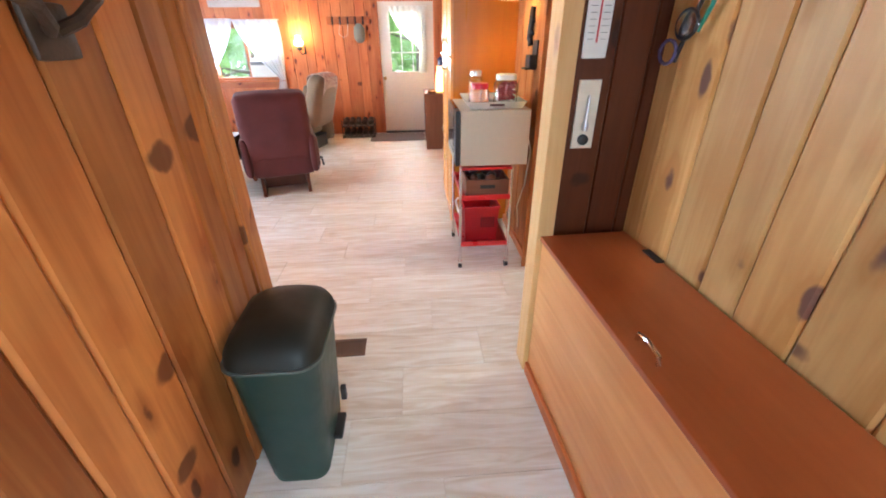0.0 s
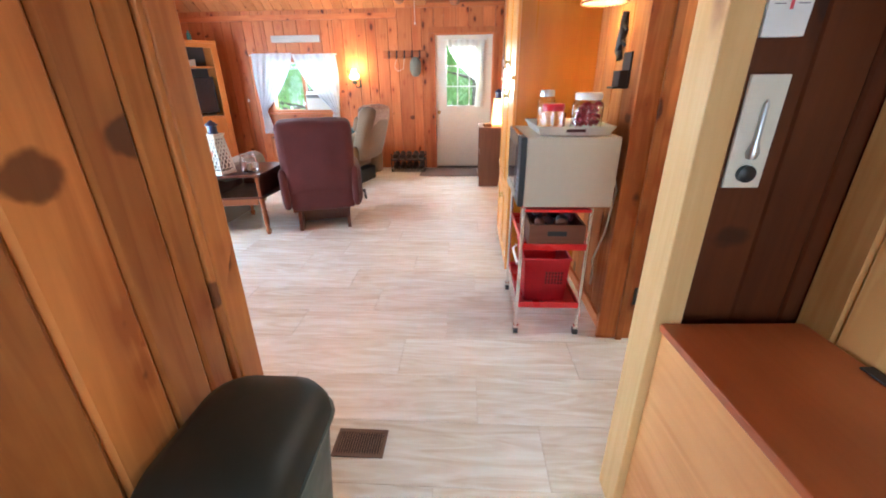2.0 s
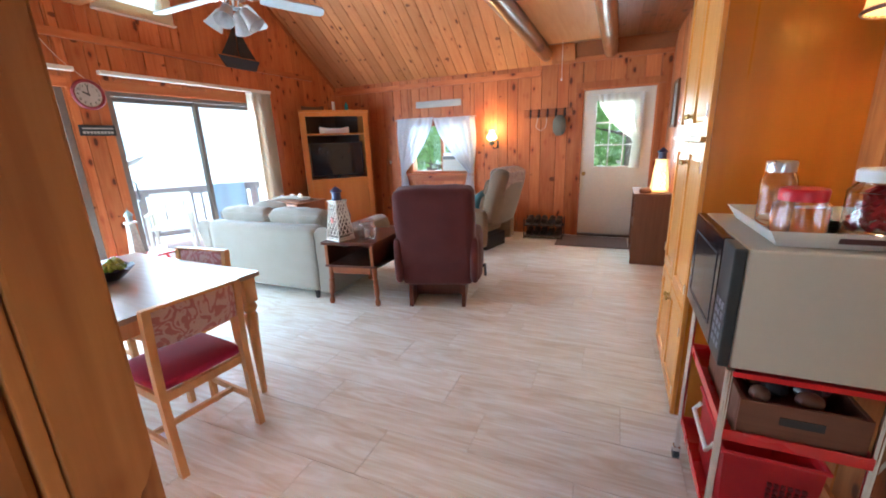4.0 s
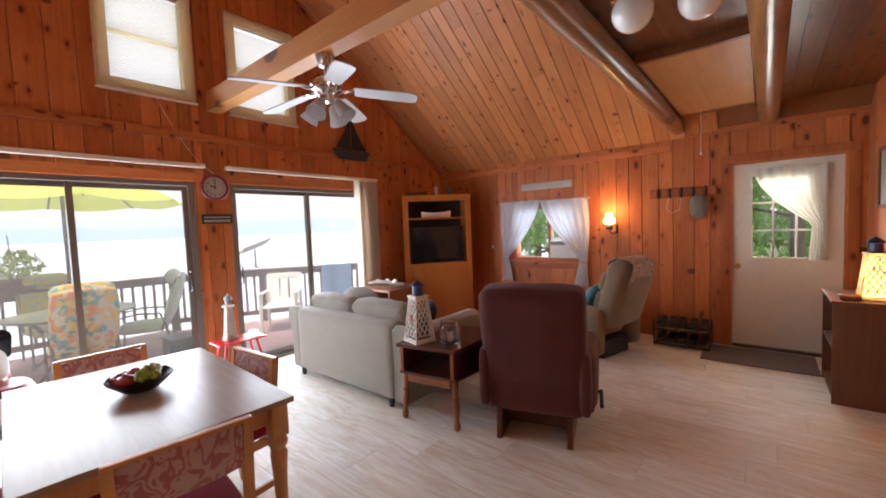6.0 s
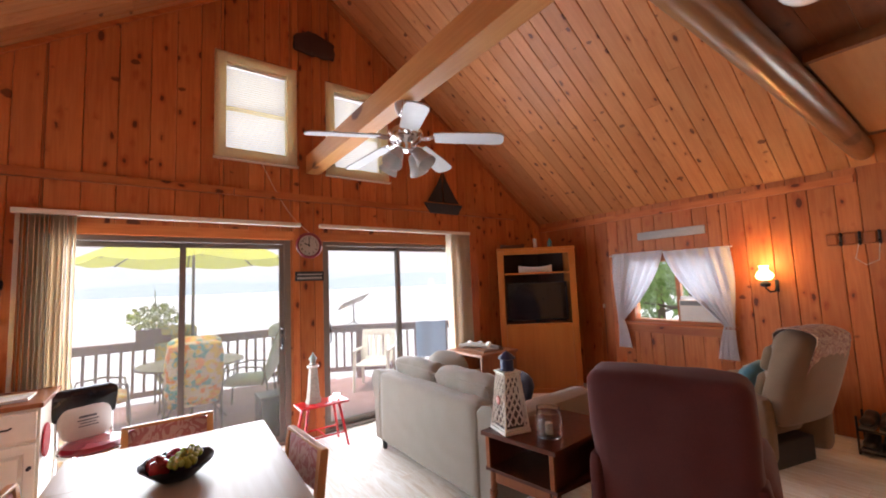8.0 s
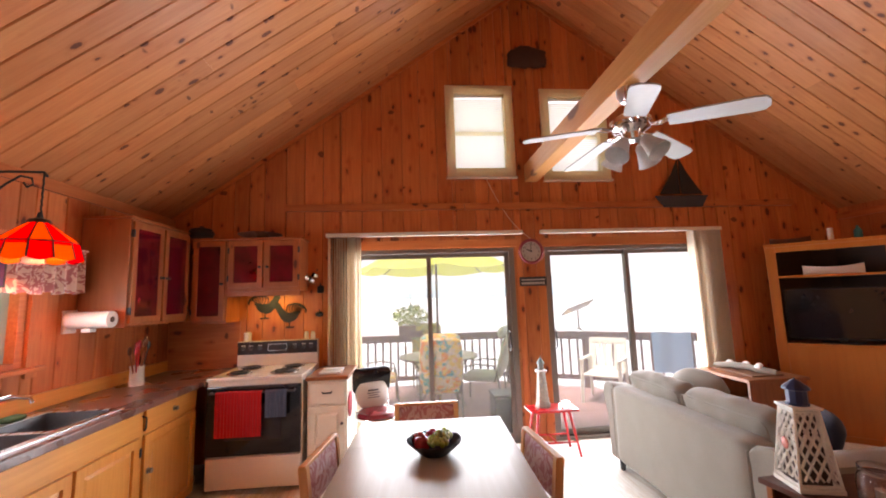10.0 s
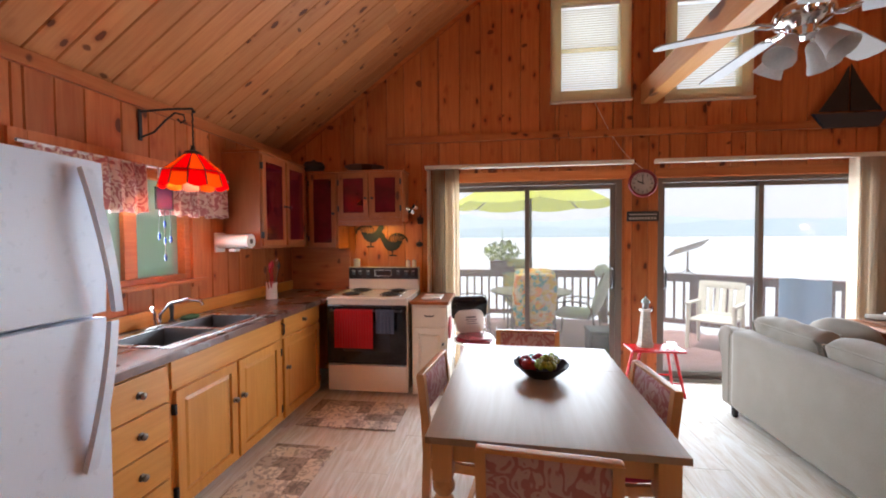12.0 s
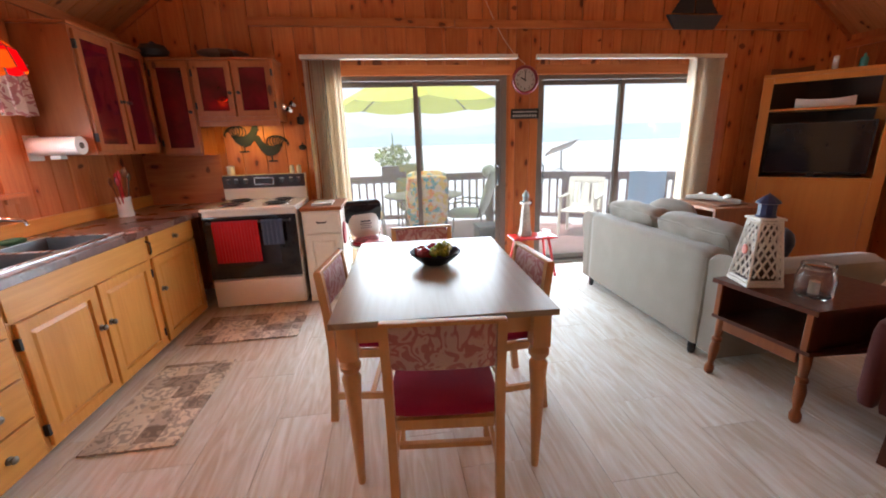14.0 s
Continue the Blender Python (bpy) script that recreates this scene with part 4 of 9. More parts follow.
part("bead", bm_boxes([(px0 - 0.02, px0 + 0.012, 0.008, 0.025, pz0 - 0.02, pz1 + 0.02), (px1 - 0.012, px1 + 0.02, 0.008, 0.025, pz0 - 0.02, pz1 + 0.02), (px0 + 0.012, px1 - 0.012, 0.008, 0.025, pz1 - 0.012, pz1 + 0.02), (px0 + 0.012, px1 - 0.012, 0.008, 0.025, pz0 - 0.02, pz0 + 0.012)], 0.003), cream_paint, leaf)
for i in (1, 2):
    part("muntin", bm_box(px0 + (px1 - px0) * i / 3 - 0.009, px0 + (px1 - px0) * i / 3 + 0.009, 0.026, 0.054, pz0, pz1), cream_paint, leaf)
    part("muntin", bm_box(px0, px1, 0.028, 0.052, pz0 + (pz1 - pz0) * i / 3 - 0.009, pz0 + (pz1 - pz0) * i / 3 + 0.009), cream_paint, leaf)
g = part("pane", bm_box(px0, px1, 0.037, 0.043, pz0, pz1), pane, leaf)
g.visible_shadow = False
kn = part("door_knob", lathe(bmesh.new(), [(0.028, 0), (0.028, 0.006), (0.010, 0.010), (0.010, 0.03), (0.024, 0.036), (0.029, 0.048), (0.022, 0.062), (0.002, 0.066)], seg=20), brass, leaf, "brass knob", True)
kn.matrix_local = pose(-0.115, 0.02, 0.91, 90, 0, 0)
part("threshold", bm_box(-0.163, 0.723, -0.03, 0.10, 0.0, 0.028, bevel=0.006), plain("dark_threshold", (0.05, 0.04, 0.03), 0.5), door)


def door_curtain(u, v):
    """Gathered on a rod, swept to one side."""
    z = 1.97 - 0.98 * v
    left = 0.02 - 0.05 * v + 0.50 * min(1, v / 0.62) ** 1.7 - 0.02 * max(0, v - 0.62)
    right = 0.60
    x = left + (right - left) * u
    return (x, NY - 0.015 - 0.012 * math.sin(u * 40 + 2 * v), z)


dc = thing("door_curtain", Matrix.Identity(4), "cream lace curtain swept to one side of the door window", "curtain")
part("curtain", sheet(bmesh.new(), door_curtain, 44, 20, 0.002), curtain_lace, dc, smooth=True)
part("rod", cyl(bmesh.new(), (-0.05, NY - 0.015, 1.965), (0.63, NY - 0.015, 1.965), 0.006), white_paint, dc, smooth=True)

# kitchen window
win = thing("window_4", Matrix.Translation((0, SY, 0)), "pine-framed sliding window over the sink", "window")
win["kind"] = "structure"
part("window_frame", bm_boxes([(-2.88, -2.83, -0.11, 0.0, 1.17, 1.92), (-1.90, -1.85, -0.11, 0.0, 1.17, 1.92), (-2.83, -1.90, -0.11, 0.0, 1.87, 1.92), (-2.83, -1.90, -0.11, 0.0, 1.17, 1.205), (-2.47, -2.38, -0.09, -0.03, 1.205, 1.87)], 0.003), pine_x, win)
part("casing", bm_boxes([(-2.965, -2.885, 0.001, 0.022, 1.10, 2.0), (-1.845, -1.765, 0.001, 0.022, 1.10, 2.0), (-2.884, -1.846, 0.001, 0.022, 1.925, 2.0)], 0.003), pine_z, win)
part("window_sill", bm_box(-3.0, -1.74, 0.0, 0.05, 1.135, 1.165, bevel=0.005), pine_x, win)
g = part("pane", bm_box(-2.83, -1.90, -0.063, -0.060, 1.205, 1.87), film_pane, win)
g.visible_shadow = False

# deck
DECK = [(-7.75, -1.0), (-7.62, 4.25), (-6.95, 5.45), (-6.0, 6.9), (-4.55, 7.7)]
deck = tagged(new("deck"), label="weathered red-brown plank deck by the lake", category="deck", kind="structure")
x, i = -4.50, 0
while x > -7.8:
    a, b = x - 0.138, x
    ymax = 7.7
    for p, q in zip(DECK[1:], DECK[2:]):
        lo, hi = min(p[0], q[0]), max(p[0], q[0])
        if lo <= (a + b) / 2 <= hi:
            ymax = p[1] + (q[1] - p[1]) * ((a + b) / 2 - p[0]) / (q[0] - p[0])
    if (a + b) / 2 < -7.62:
        ymax = 4.2
    part("deck_board", bm_box(a, b, -1.0, ymax, -0.14, -0.10, bevel=0.003), deck_wood, deck)
    x -= 0.144
part("deck_frame", bm_boxes([(-7.7, -4.52, -1.0, 4.2, -0.34, -0.145), (-6.9, -4.52, 4.2, 5.4, -0.34, -0.145), (-6.0, -4.52, 5.4, 6.9, -0.34, -0.145)]), rail_wood, deck)
rail = thing("deck_railing", Matrix.Identity(4), "dark red-brown wooden deck railing with upright balusters", "railing")
for (ax, ay), (bx, by) in zip(DECK, DECK[1:]):
    d = Vector((bx - ax, by - ay, 0))
    L = d.length
    m = Matrix.Translation((ax, ay, 0)) @ Matrix.Rotation(math.atan2(d.y, d.x), 4, "Z")
    for nm, dims in (("top_rail", (0, L, -0.07, 0.07, 0.80, 0.84)), ("upper_rail", (0.05, L - 0.05, -0.02, 0.02, 0.71, 0.798)), ("bottom_rail", (0.05, L - 0.05, -0.02, 0.02, 0.02, 0.10))):
        part(nm, bm_box(*dims, bevel=0.004), rail_wood, rail).matrix_local = m
    part("post", bm_box(-0.055, 0.055, -0.055, 0.055, -0.12, 0.797, bevel=0.004), rail_wood, rail).matrix_local = m
    n = int(L / 0.135)
    proto = None
    for k in range(1, n):
        if proto is None:
            proto = part("baluster", bm_box(-0.017, 0.017, -0.017, 0.017, 0.10, 0.71), rail_wood, rail)
            ob = proto
        else:
            ob = new("baluster", proto.data)
            ob.parent = rail
        ob.matrix_local = m @ Matrix.Translation((L * k / n, 0, 0))

# umbrella over the patio table
alu_dark = plain("dark_rib", (0.08, 0.07, 0.05), 0.5)
um = thing("patio_umbrella", Matrix.Translation((-6.55, 2.85, -0.10)), "lime green patio umbrella, open above a table", "umbrella")
part("pole", cyl(bmesh.new(), (0, 0, 0), (0, 0, 2.66), 0.019, seg=14), plain("brown_pole", (0.10, 0.07, 0.05), 0.4), um, smooth=True)
bm = bmesh.new()
R, n = 1.30, 8
apex = bm.verts.new((0, 0, 2.66))
prev = None
rings = []
for j in range(1, 7):
    r = R * j / 6
    ring = []
    for k in range(n * 6):
        a = 2 * math.pi * k / (n * 6)
        t = (k % 6) / 6
        sag = 0.05 * math.sin(math.pi * t) * (j / 6)
        rr = r * (1 - 0.07 * math.sin(math.pi * t))
        ring.append(bm.verts.new((rr * math.cos(a), rr * math.sin(a), 2.66 - 0.60 * (j / 6) ** 1.15 - sag)))
    rings.append(ring)
for k in range(n * 6):
    bm.faces.new((apex, rings[0][k], rings[0][(k + 1) % (n * 6)]))
for p, q in zip(rings, rings[1:]):
    for k in range(n * 6):
        bm.faces.new((p[k], p[(k + 1) % (n * 6)], q[(k + 1) % (n * 6)], q[k]))
part("canopy", bm, lime, um)
for k in range(8):
    a = 2 * math.pi * k / 8
    part("rib", tube(bmesh.new(), [(R * s * math.cos(a), R * s * math.sin(a), 2.635 - 0.60 * s ** 1.15) for s in (0.02, 0.25, 0.5, 0.75, 0.98)], 0.011, 6), alu_dark, um)

# patio table and chairs
alu = plain("brown_tube", (0.14, 0.12, 0.10), 0.35, metal=0.5)
pt = thing("patio_table", Matrix.Translation((-6.55, 2.85, -0.10)), "round glass patio table with bent metal legs", "table")
part("tabletop", lathe(bmesh.new(), [(0.03, 0.69), (0.60, 0.69), (0.61, 0.70), (0.60, 0.708), (0.03, 0.708)], seg=36), plain("frosted_glass_top", (0.72, 0.74, 0.74), 0.15), pt, smooth=True)
part("rim", tube(bmesh.new(), [(0.615 * math.cos(2 * math.pi * k / 32), 0.615 * math.sin(2 * math.pi * k / 32), 0.695) for k in range(32)], 0.014, 8, True), alu, pt, smooth=True)
for k in range(4):
    a = 2 * math.pi * (k + 0.5) / 4
    part("leg", tube(bmesh.new(), [(r * math.cos(a), r * math.sin(a), z) for r, z in ((0.56, 0.68), (0.40, 0.52), (0.26, 0.36), (0.28, 0.2), (0.42, 0.08), (0.52, 0.012))], 0.013, 8), alu, pt, smooth=True)


def patio_chair(m, cloth_mat, label):
    t = thing("patio_chair", m, label, "chair", "chairs round the patio table")
    for s in (-0.27, 0.27):
        part("side_frame", tube(bmesh.new(), [(0.30, s, 0.012), (0.28, s, 0.36), (0.26, s, 0.58), (0.05, s, 0.62), (-0.20, s, 0.60), (-0.26, s, 0.42), (-0.30, s, 0.012)], 0.013, 8), alu, t, smooth=True)
        part("back_post", tube(bmesh.new(), [(-0.20, s * 0.93, 0.36), (-0.28, s * 0.93, 0.62), (-0.40, s * 0.93, 1.04)], 0.012, 8), alu, t, smooth=True)
    bm = soft_box(bmesh.new(), -0.25, 0.28, -0.25, 0.25, 0.36, 0.46, 0.045, 0.02)
    part("seat_cushion", bm, cloth_mat, t, smooth=True)
    bm = soft_box(bmesh.new(), -0.05, 0.05, -0.26, 0.26, 0.0, 0.66, 0.045, 0.02)
    bc = part("back_cushion", bm, cloth_mat, t, smooth=True)
    bc.matrix_local = pose(-0.25, 0, 0.45, 0, -17, 0)
    part("head_roll", soft_box(bmesh.new(), -0.40, -0.27, -0.25, 0.25, 0.98, 1.14, 0.06, 0.01), cloth_mat, t, smooth=True)
    return t


patio_chair(pose(-5.72, 2.80, -0.10, 0, 0, 180), tropical, "patio chair with a tropical print cushion, its back to the house")
patio_chair(pose(-6.30, 3.52, -0.10, 0, 0, -112), cloth("sea_green_stripe", (0.46, 0.64, 0.60), (0.60, 0.72, 0.68)), "patio chair with a sea-green cushion beside the table")
patio_chair(pose(-7.30, 2.75, -0.10, 0, 0, 5), cloth("yellow_print", (0.62, 0.48, 0.10), (0.30, 0.45, 0.30), pattern=6.0), "patio chair with a yellow print cushion behind the table")
patio_chair(pose(-6.50, 1.90, -0.10, 0, 0, 95), tropical, "patio chair with a tropical print cushion")

# white resin chair
wc = thing("resin_armchair", pose(-6.05, 5.30, -0.10, 0, 0, -40), "white moulded resin armchair on the deck", "chair")
resin = plain("white_resin", (0.78, 0.78, 0.70), 0.4, vary=0.04)
part("seat", soft_box(bmesh.new(), -0.25, 0.25, -0.25, 0.25, 0.38, 0.42, 0.018, 0.004), resin, wc, smooth=True)
bm = bmesh.new()
for k in range(6):
    y = -0.20 + 0.08 * k
    box(bm, -0.012, 0.012, y - 0.025, y + 0.025, 0.06, 0.40, bevel=0.006)
box(bm, -0.014, 0.014, -0.25, 0.25, 0.40, 0.50, bevel=0.012)
box(bm, -0.014, 0.014, -0.25, 0.25, 0.0, 0.06, bevel=0.012)
for k in (-0.25, 0.25):
    box(bm, -0.014, 0.014, k - 0.03, k + 0.03, 0.0, 0.49, bevel=0.012)
part("backrest", bm, resin, wc, smooth=True).matrix_local = pose(-0.24, 0, 0.41, 0, -14, 0)
for s in (-0.27, 0.27):
    part("arm", box(bmesh.new(), -0.27, 0.24, s - 0.03, s + 0.03, 0.60, 0.63, bevel=0.012), resin, wc, smooth=True)
    part("leg", cyl(bmesh.new(), (0.24, s, 0), (0.20, s * 0.97, 0.61), 0.022, 0.028), resin, wc, smooth=True)
    part("leg", cyl(bmesh.new(), (-0.30, s, 0), (-0.23, s * 0.97, 0.61), 0.022, 0.028), resin, wc, smooth=True)

# satellite dish on the rail
ds = thing("satellite_dish", Matrix.Translation((-7.0, 5.37, 0.84)), "flat grey satellite internet dish on a tripod stand", "satellite dish")
grey_pl = plain("grey_plastic", (0.50, 0.52, 0.54), 0.4)
part("mast", cyl(bmesh.new(), (0, 0, 0.03), (0, 0, 0.36), 0.014), grey_pl, ds, smooth=True)
for k in range(3):
    a = 2 * math.pi * k / 3 + 0.4
    part("foot", tube(bmesh.new(), [(0, 0, 0.09), (0.07 * math.cos(a), 0.07 * math.sin(a), 0.03), (0.16 * math.cos(a), 0.16 * math.sin(a), 0.008)], 0.008, 6), grey_pl, ds)
pl = part("dish_plate", soft_box(bmesh.new(), -0.17, 0.17, -0.27, 0.27, -0.018, 0.018, 0.016, 0.008), grey_pl, ds, smooth=True)
pl.matrix_local = pose(0, 0, 0.42, 18, -22, 0)

# flower box on the rail
fb = thing("rail_planter", Matrix.Translation((-7.68, 2.42, 0.84)), "dark rail planter full of leafy yellow-green flowers", "planter")
part("pot", bm_box(-0.12, 0.12, -0.22, 0.22, 0.0, 0.17, bevel=0.012), plain("brown_pot", (0.12, 0.05, 0.05), 0.6), fb)


def leaf_cloud(bm, rng, centre, radii, count, size, hollow=0.35):
    for _ in range(count):
        d = Vector((rng.gauss(0, 1), rng.gauss(0, 1), rng.gauss(0, 1))).normalized() * (hollow + (1 - hollow) * rng.random() ** 0.5)
        c = Vector(centre) + Vector((d.x * radii[0], d.y * radii[1], d.z * radii[2]))
        q = Euler((rng.uniform(0, 6.3), rng.uniform(0, 6.3), rng.uniform(0, 6.3))).to_matrix()
        s = size * rng.uniform(0.6, 1.3)
        vs = [bm.verts.new(c + q @ Vector(p)) for p in ((-s, 0, 0), (0, -s * 0.42, s * 0.12), (s, 0, 0), (0, s * 0.42, s * 0.12))]
        bm.faces.new(vs)
    return bm


part("foliage", leaf_cloud(bmesh.new(), random.Random(4), (0, 0, 0.34), (0.22, 0.34, 0.22), 420, 0.045), plain("yellow_green_leaf", (0.36, 0.48, 0.05), 0.6, vary=0.4), fb)
part("spike", tube(bmesh.new(), [(0, 0, 0.4), (0.0, 0.01, 0.6), (0.01, 0.0, 0.76)], 0.008, 5), leaf_mat, fb)

# towels drying on the rail, and a dark box by the door
bm = sheet(bmesh.new(), lambda u, v: (-6.30 + 0.30 * u * 0.66 + 0.09 + 0.02 * math.sin(9 * u), 6.20 + 0.50 * u, 0.855 - 0.62 * v + 0.01 * math.sin(7 * u)), 14, 8, 0.006)
solo("beach_towel", bm, cloth("blue_towel", (0.16, 0.32, 0.55), (0.20, 0.40, 0.62)), "blue beach towel hung over the deck rail", "towel", smooth=True)
bx = thing("deck_box", Matrix.Translation((-4.78, 3.50, -0.10)), "dark grey box standing by the deck door", "box")
part("body", bm_box(-0.16, 0.16, -0.17, 0.13, 0.0, 0.48, bevel=0.015), plain("dark_grey_plastic", (0.04, 0.045, 0.055), 0.45), bx)
part("lid", bm_box(-0.17, 0.17, -0.18, 0.14, 0.482, 0.52, bevel=0.012), plain("dark_grey_lid", (0.05, 0.055, 0.065), 0.4), bx)

# ground, lake, far shore
structure("ground", bm_box(-3000, 3000, -3000, 3000, -2.6, -2.0), plain("forest_ground", (0.09, 0.09, 0.05), 0.95, scale=2.0, vary=0.5), "shaded ground round the cabin", "ground")
wat, wn_, wl_, wb = material("lake_water")
wb.inputs["Base Color"].default_value = (0.54, 0.57, 0.59, 1)
wb.inputs["Roughness"].default_value = 0.25
wb.inputs["Specular IOR Level"].default_value = 1.0
wnz = wn_.new("ShaderNodeTexNoise")
wnz.inputs["Scale"].default_value = 1.4
wbp = wn_.new("ShaderNodeBump")
wbp.inputs["Strength"].default_value, wbp.inputs["Distance"].default_value = 0.4, 0.1
wl_.new(wn_.new("ShaderNodeTexCoord").outputs["Object"], wnz.inputs[0]), wl_.new(wnz.outputs[0], wbp.inputs["Height"]), wl_.new(wbp.outputs[0], wb.inputs["Normal"])
structure("water", bm_box(-2990, -11, -2990, 2990, -1.99, -1.9), wat, "pale calm lake under haze", "lake")


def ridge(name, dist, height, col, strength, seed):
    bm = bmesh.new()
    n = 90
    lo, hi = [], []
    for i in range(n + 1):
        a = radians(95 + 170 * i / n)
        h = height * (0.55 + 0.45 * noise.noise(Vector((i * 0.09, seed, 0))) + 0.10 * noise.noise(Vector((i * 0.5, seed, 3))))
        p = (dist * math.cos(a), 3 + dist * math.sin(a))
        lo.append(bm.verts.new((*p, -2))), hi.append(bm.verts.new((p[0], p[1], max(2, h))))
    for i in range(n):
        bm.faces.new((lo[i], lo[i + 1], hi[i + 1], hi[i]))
    # emission paints the blue-white distance haze onto the hill sheet
    structure(name, bm, glow(name + "_haze", col, strength, (0.1, 0.12, 0.12)), "wooded far shore, its blue haze painted as a glow", "hills")


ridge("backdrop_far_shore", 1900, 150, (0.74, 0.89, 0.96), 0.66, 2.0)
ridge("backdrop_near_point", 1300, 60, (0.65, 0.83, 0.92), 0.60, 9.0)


def tree(m, seed, h, label):
    rng = random.Random(seed)
    t = thing("tree", m, label, "tree", "trees round the cabin")
    bm = bmesh.new()
    cyl(bm, (0, 0, 0), (0.1, 0.05, h), 0.16, 0.04, 10)
    tips = []
    for k in range(11):
        z = h * (0.22 + 0.07 * k)
        a = rng.uniform(0, 6.28)
        L = rng.uniform(0.9, 1.7) * (1.15 - 0.06 * k)
        tip = (L * math.cos(a), L * math.sin(a), z + rng.uniform(0.0, 0.5))
        cyl(bm, (0, 0, z), tip, 0.045, 0.012, 6)
        tips.append(tip)
    part("trunk", bm, bark, t)
    bm = bmesh.new()
    for tip in tips:
        for _ in range(3):
            c = [tip[i] * (0.95 if i < 2 else 1) + rng.uniform(-0.4, 0.4) for i in range(3)]
            leaf_cloud(bm, rng, c, (rng.uniform(0.4, 0.8), rng.uniform(0.4, 0.8), rng.uniform(0.25, 0.5)), 90, 0.085, 0.1)
    part("crown", bm, leaf_mat, t)
    return t


for i, (x, y, h) in enumerate(((-3.6, 11.0, 6.5), (-1.6, 12.0, 7.5), (0.6, 11.2, 6.8), (2.4, 12.6, 7.0), (-0.4, 14.5, 8.5), (-5.4, 13.5, 7.0), (-2.6, -4.2, 6.0), (-4.6, -4.8, 6.5), (-3.4, -7.0, 8.0), (-6.0, -7.5, 7.0), (-1.2, -5.6, 7.0), (-5.6, -3.4, 6.0), (-7.4, -5.2, 7.0), (-4.0, -2.9, 5.5))):
    tree(pose(x, y, -2.0, 0, 0, 50 * i), 60 + i, h, "leafy green tree beside the cabin")

# woods behind the near trees
for nm, y, sgn in (("backdrop_woods_north", 26.0, 1), ("backdrop_woods_south", -18.0, -1)):
    bm = bmesh.new()
    rng = random.Random(int(abs(y)))
    for k in range(280):
        c = (rng.uniform(-26, 22), y + rng.uniform(0, 6) * sgn, rng.uniform(-1.5, 8.5))
        leaf_cloud(bm, rng, c, (1.6, 1.0, 1.2), 40, 0.50, 0.2)
    tagged(link(nm, bm, leaf_mat), label="bright green woods behind the cabin", category="woods", kind="stuff")

# ---- kitchen and dining ----
stained_red = plain("red_glass", (0.11, 0.003, 0.010), 0.06, vary=0.8, scale=7, bump=0.5, coat=0.8)
red_lamp_glass = sheer("lamp_glass_red", (0.80, 0.004, 0.010), 0.75)
skirt_glass = sheer("lamp_glass_rose", (0.80, 0.40, 0.34), 0.35)
amber_lamp_glass = sheer("lamp_glass_amber", (0.90, 0.25, 0.015), 0.75)
porcelain = plain("white_porcelain", (0.78, 0.75, 0.70), 0.25, vary=0.04)


def raised_door(bm, x0, x1, z0, z1, stile=0.055, t=0.02):
    """A framed door in the plane y = 0 that looks towards +y, with a bevelled centre field."""
    rings = []
    for inset, y in ((0.0, 0.001), (0.0, t - 0.003), (0.003, t), (stile, t), (stile + 0.004, 0.006), (stile + 0.026, 0.015)):
        rings.append([bm.verts.new((x, y, z)) for x, z in ((x0 + inset, z0 + inset), (x1 - inset, z0 + inset), (x1 - inset, z1 - inset), (x0 + inset, z1 - inset))])
    for p, q in zip(rings, rings[1:]):
        for i in range(4):
            bm.faces.new((p[i], p[(i + 1) % 4], q[(i + 1) % 4], q[i]))
    bm.faces.new(rings[-1]), bm.faces.new(rings[0][::-1])
    return bm


def ring_frame(bm, x0, x1, z0, z1, st, t=0.02):
    """A joined rectangular frame with eased edges."""
    rings = []
    for inset, y in ((0.0, 0.001), (0.0, t - 0.003), (0.003, t), (st - 0.003, t), (st, t - 0.003), (st, 0.001)):
        rings.append([bm.verts.new((x, y, z)) for x, z in ((x0 + inset, z0 + inset), (x1 - inset, z0 + inset), (x1 - inset, z1 - inset), (x0 + inset, z1 - inset))])
    for p, q in zip(rings, rings[1:] + rings[:1]):
        for i in range(4):
            bm.faces.new((p[i], p[(i + 1) % 4], q[(i + 1) % 4], q[i]))
    return bm


def knob(parent, x, z, y=0.02, mat=None, r=0.016):
    k = part("knob", lathe(bmesh.new(), [(r * 1.15, 0), (r * 1.15, 0.003), (r * 0.4, 0.005), (r * 0.4, 0.014), (r, 0.018), (r * 1.05, 0.024), (r * 0.7, 0.03), (0.001, 0.032)], seg=16), mat or pewter, parent, smooth=True)
    k.matrix_local = pose(x, y, z, -90, 0, 0)
    return k


def hinge(parent, x, z):
    return part("hinge", bm_box(x - 0.008, x + 0.008, 0.0, 0.024, z - 0.028, z + 0.028, bevel=0.003), black_matt, parent)


KF = 0.64   # front of the kitchen carcasses
u = thing("drawer_cabinet", Matrix.Translation((0, KF, 0)), "honey pine base cabinet with four drawers", "cabinet", "base cabinets under the worktop")
part("body", bm_box(-1.985, -1.62, -0.60, 0.0, 0.03, 0.845), oak_x, u)
for z0, z1 in ((0.06, 0.245), (0.255, 0.44), (0.45, 0.635), (0.645, 0.825)):
    d = part("drawer_front", bm_box(-1.965, -1.64, 0.001, 0.02, z0, z1, bevel=0.004), oak_x, u)
    knob(d, -1.80, (z0 + z1) / 2)
u = thing("sink_cabinet", Matrix.Translation((0, KF, 0)), "honey pine sink cabinet with two raised-panel doors", "cabinet", "base cabinets under the worktop")
part("body", bm_box(-3.035, -1.987, -0.60, 0.0, 0.03, 0.69), oak_x, u)
part("front_rail", bm_box(-3.035, -1.987, -0.018, 0.0, 0.691, 0.845), oak_x, u)
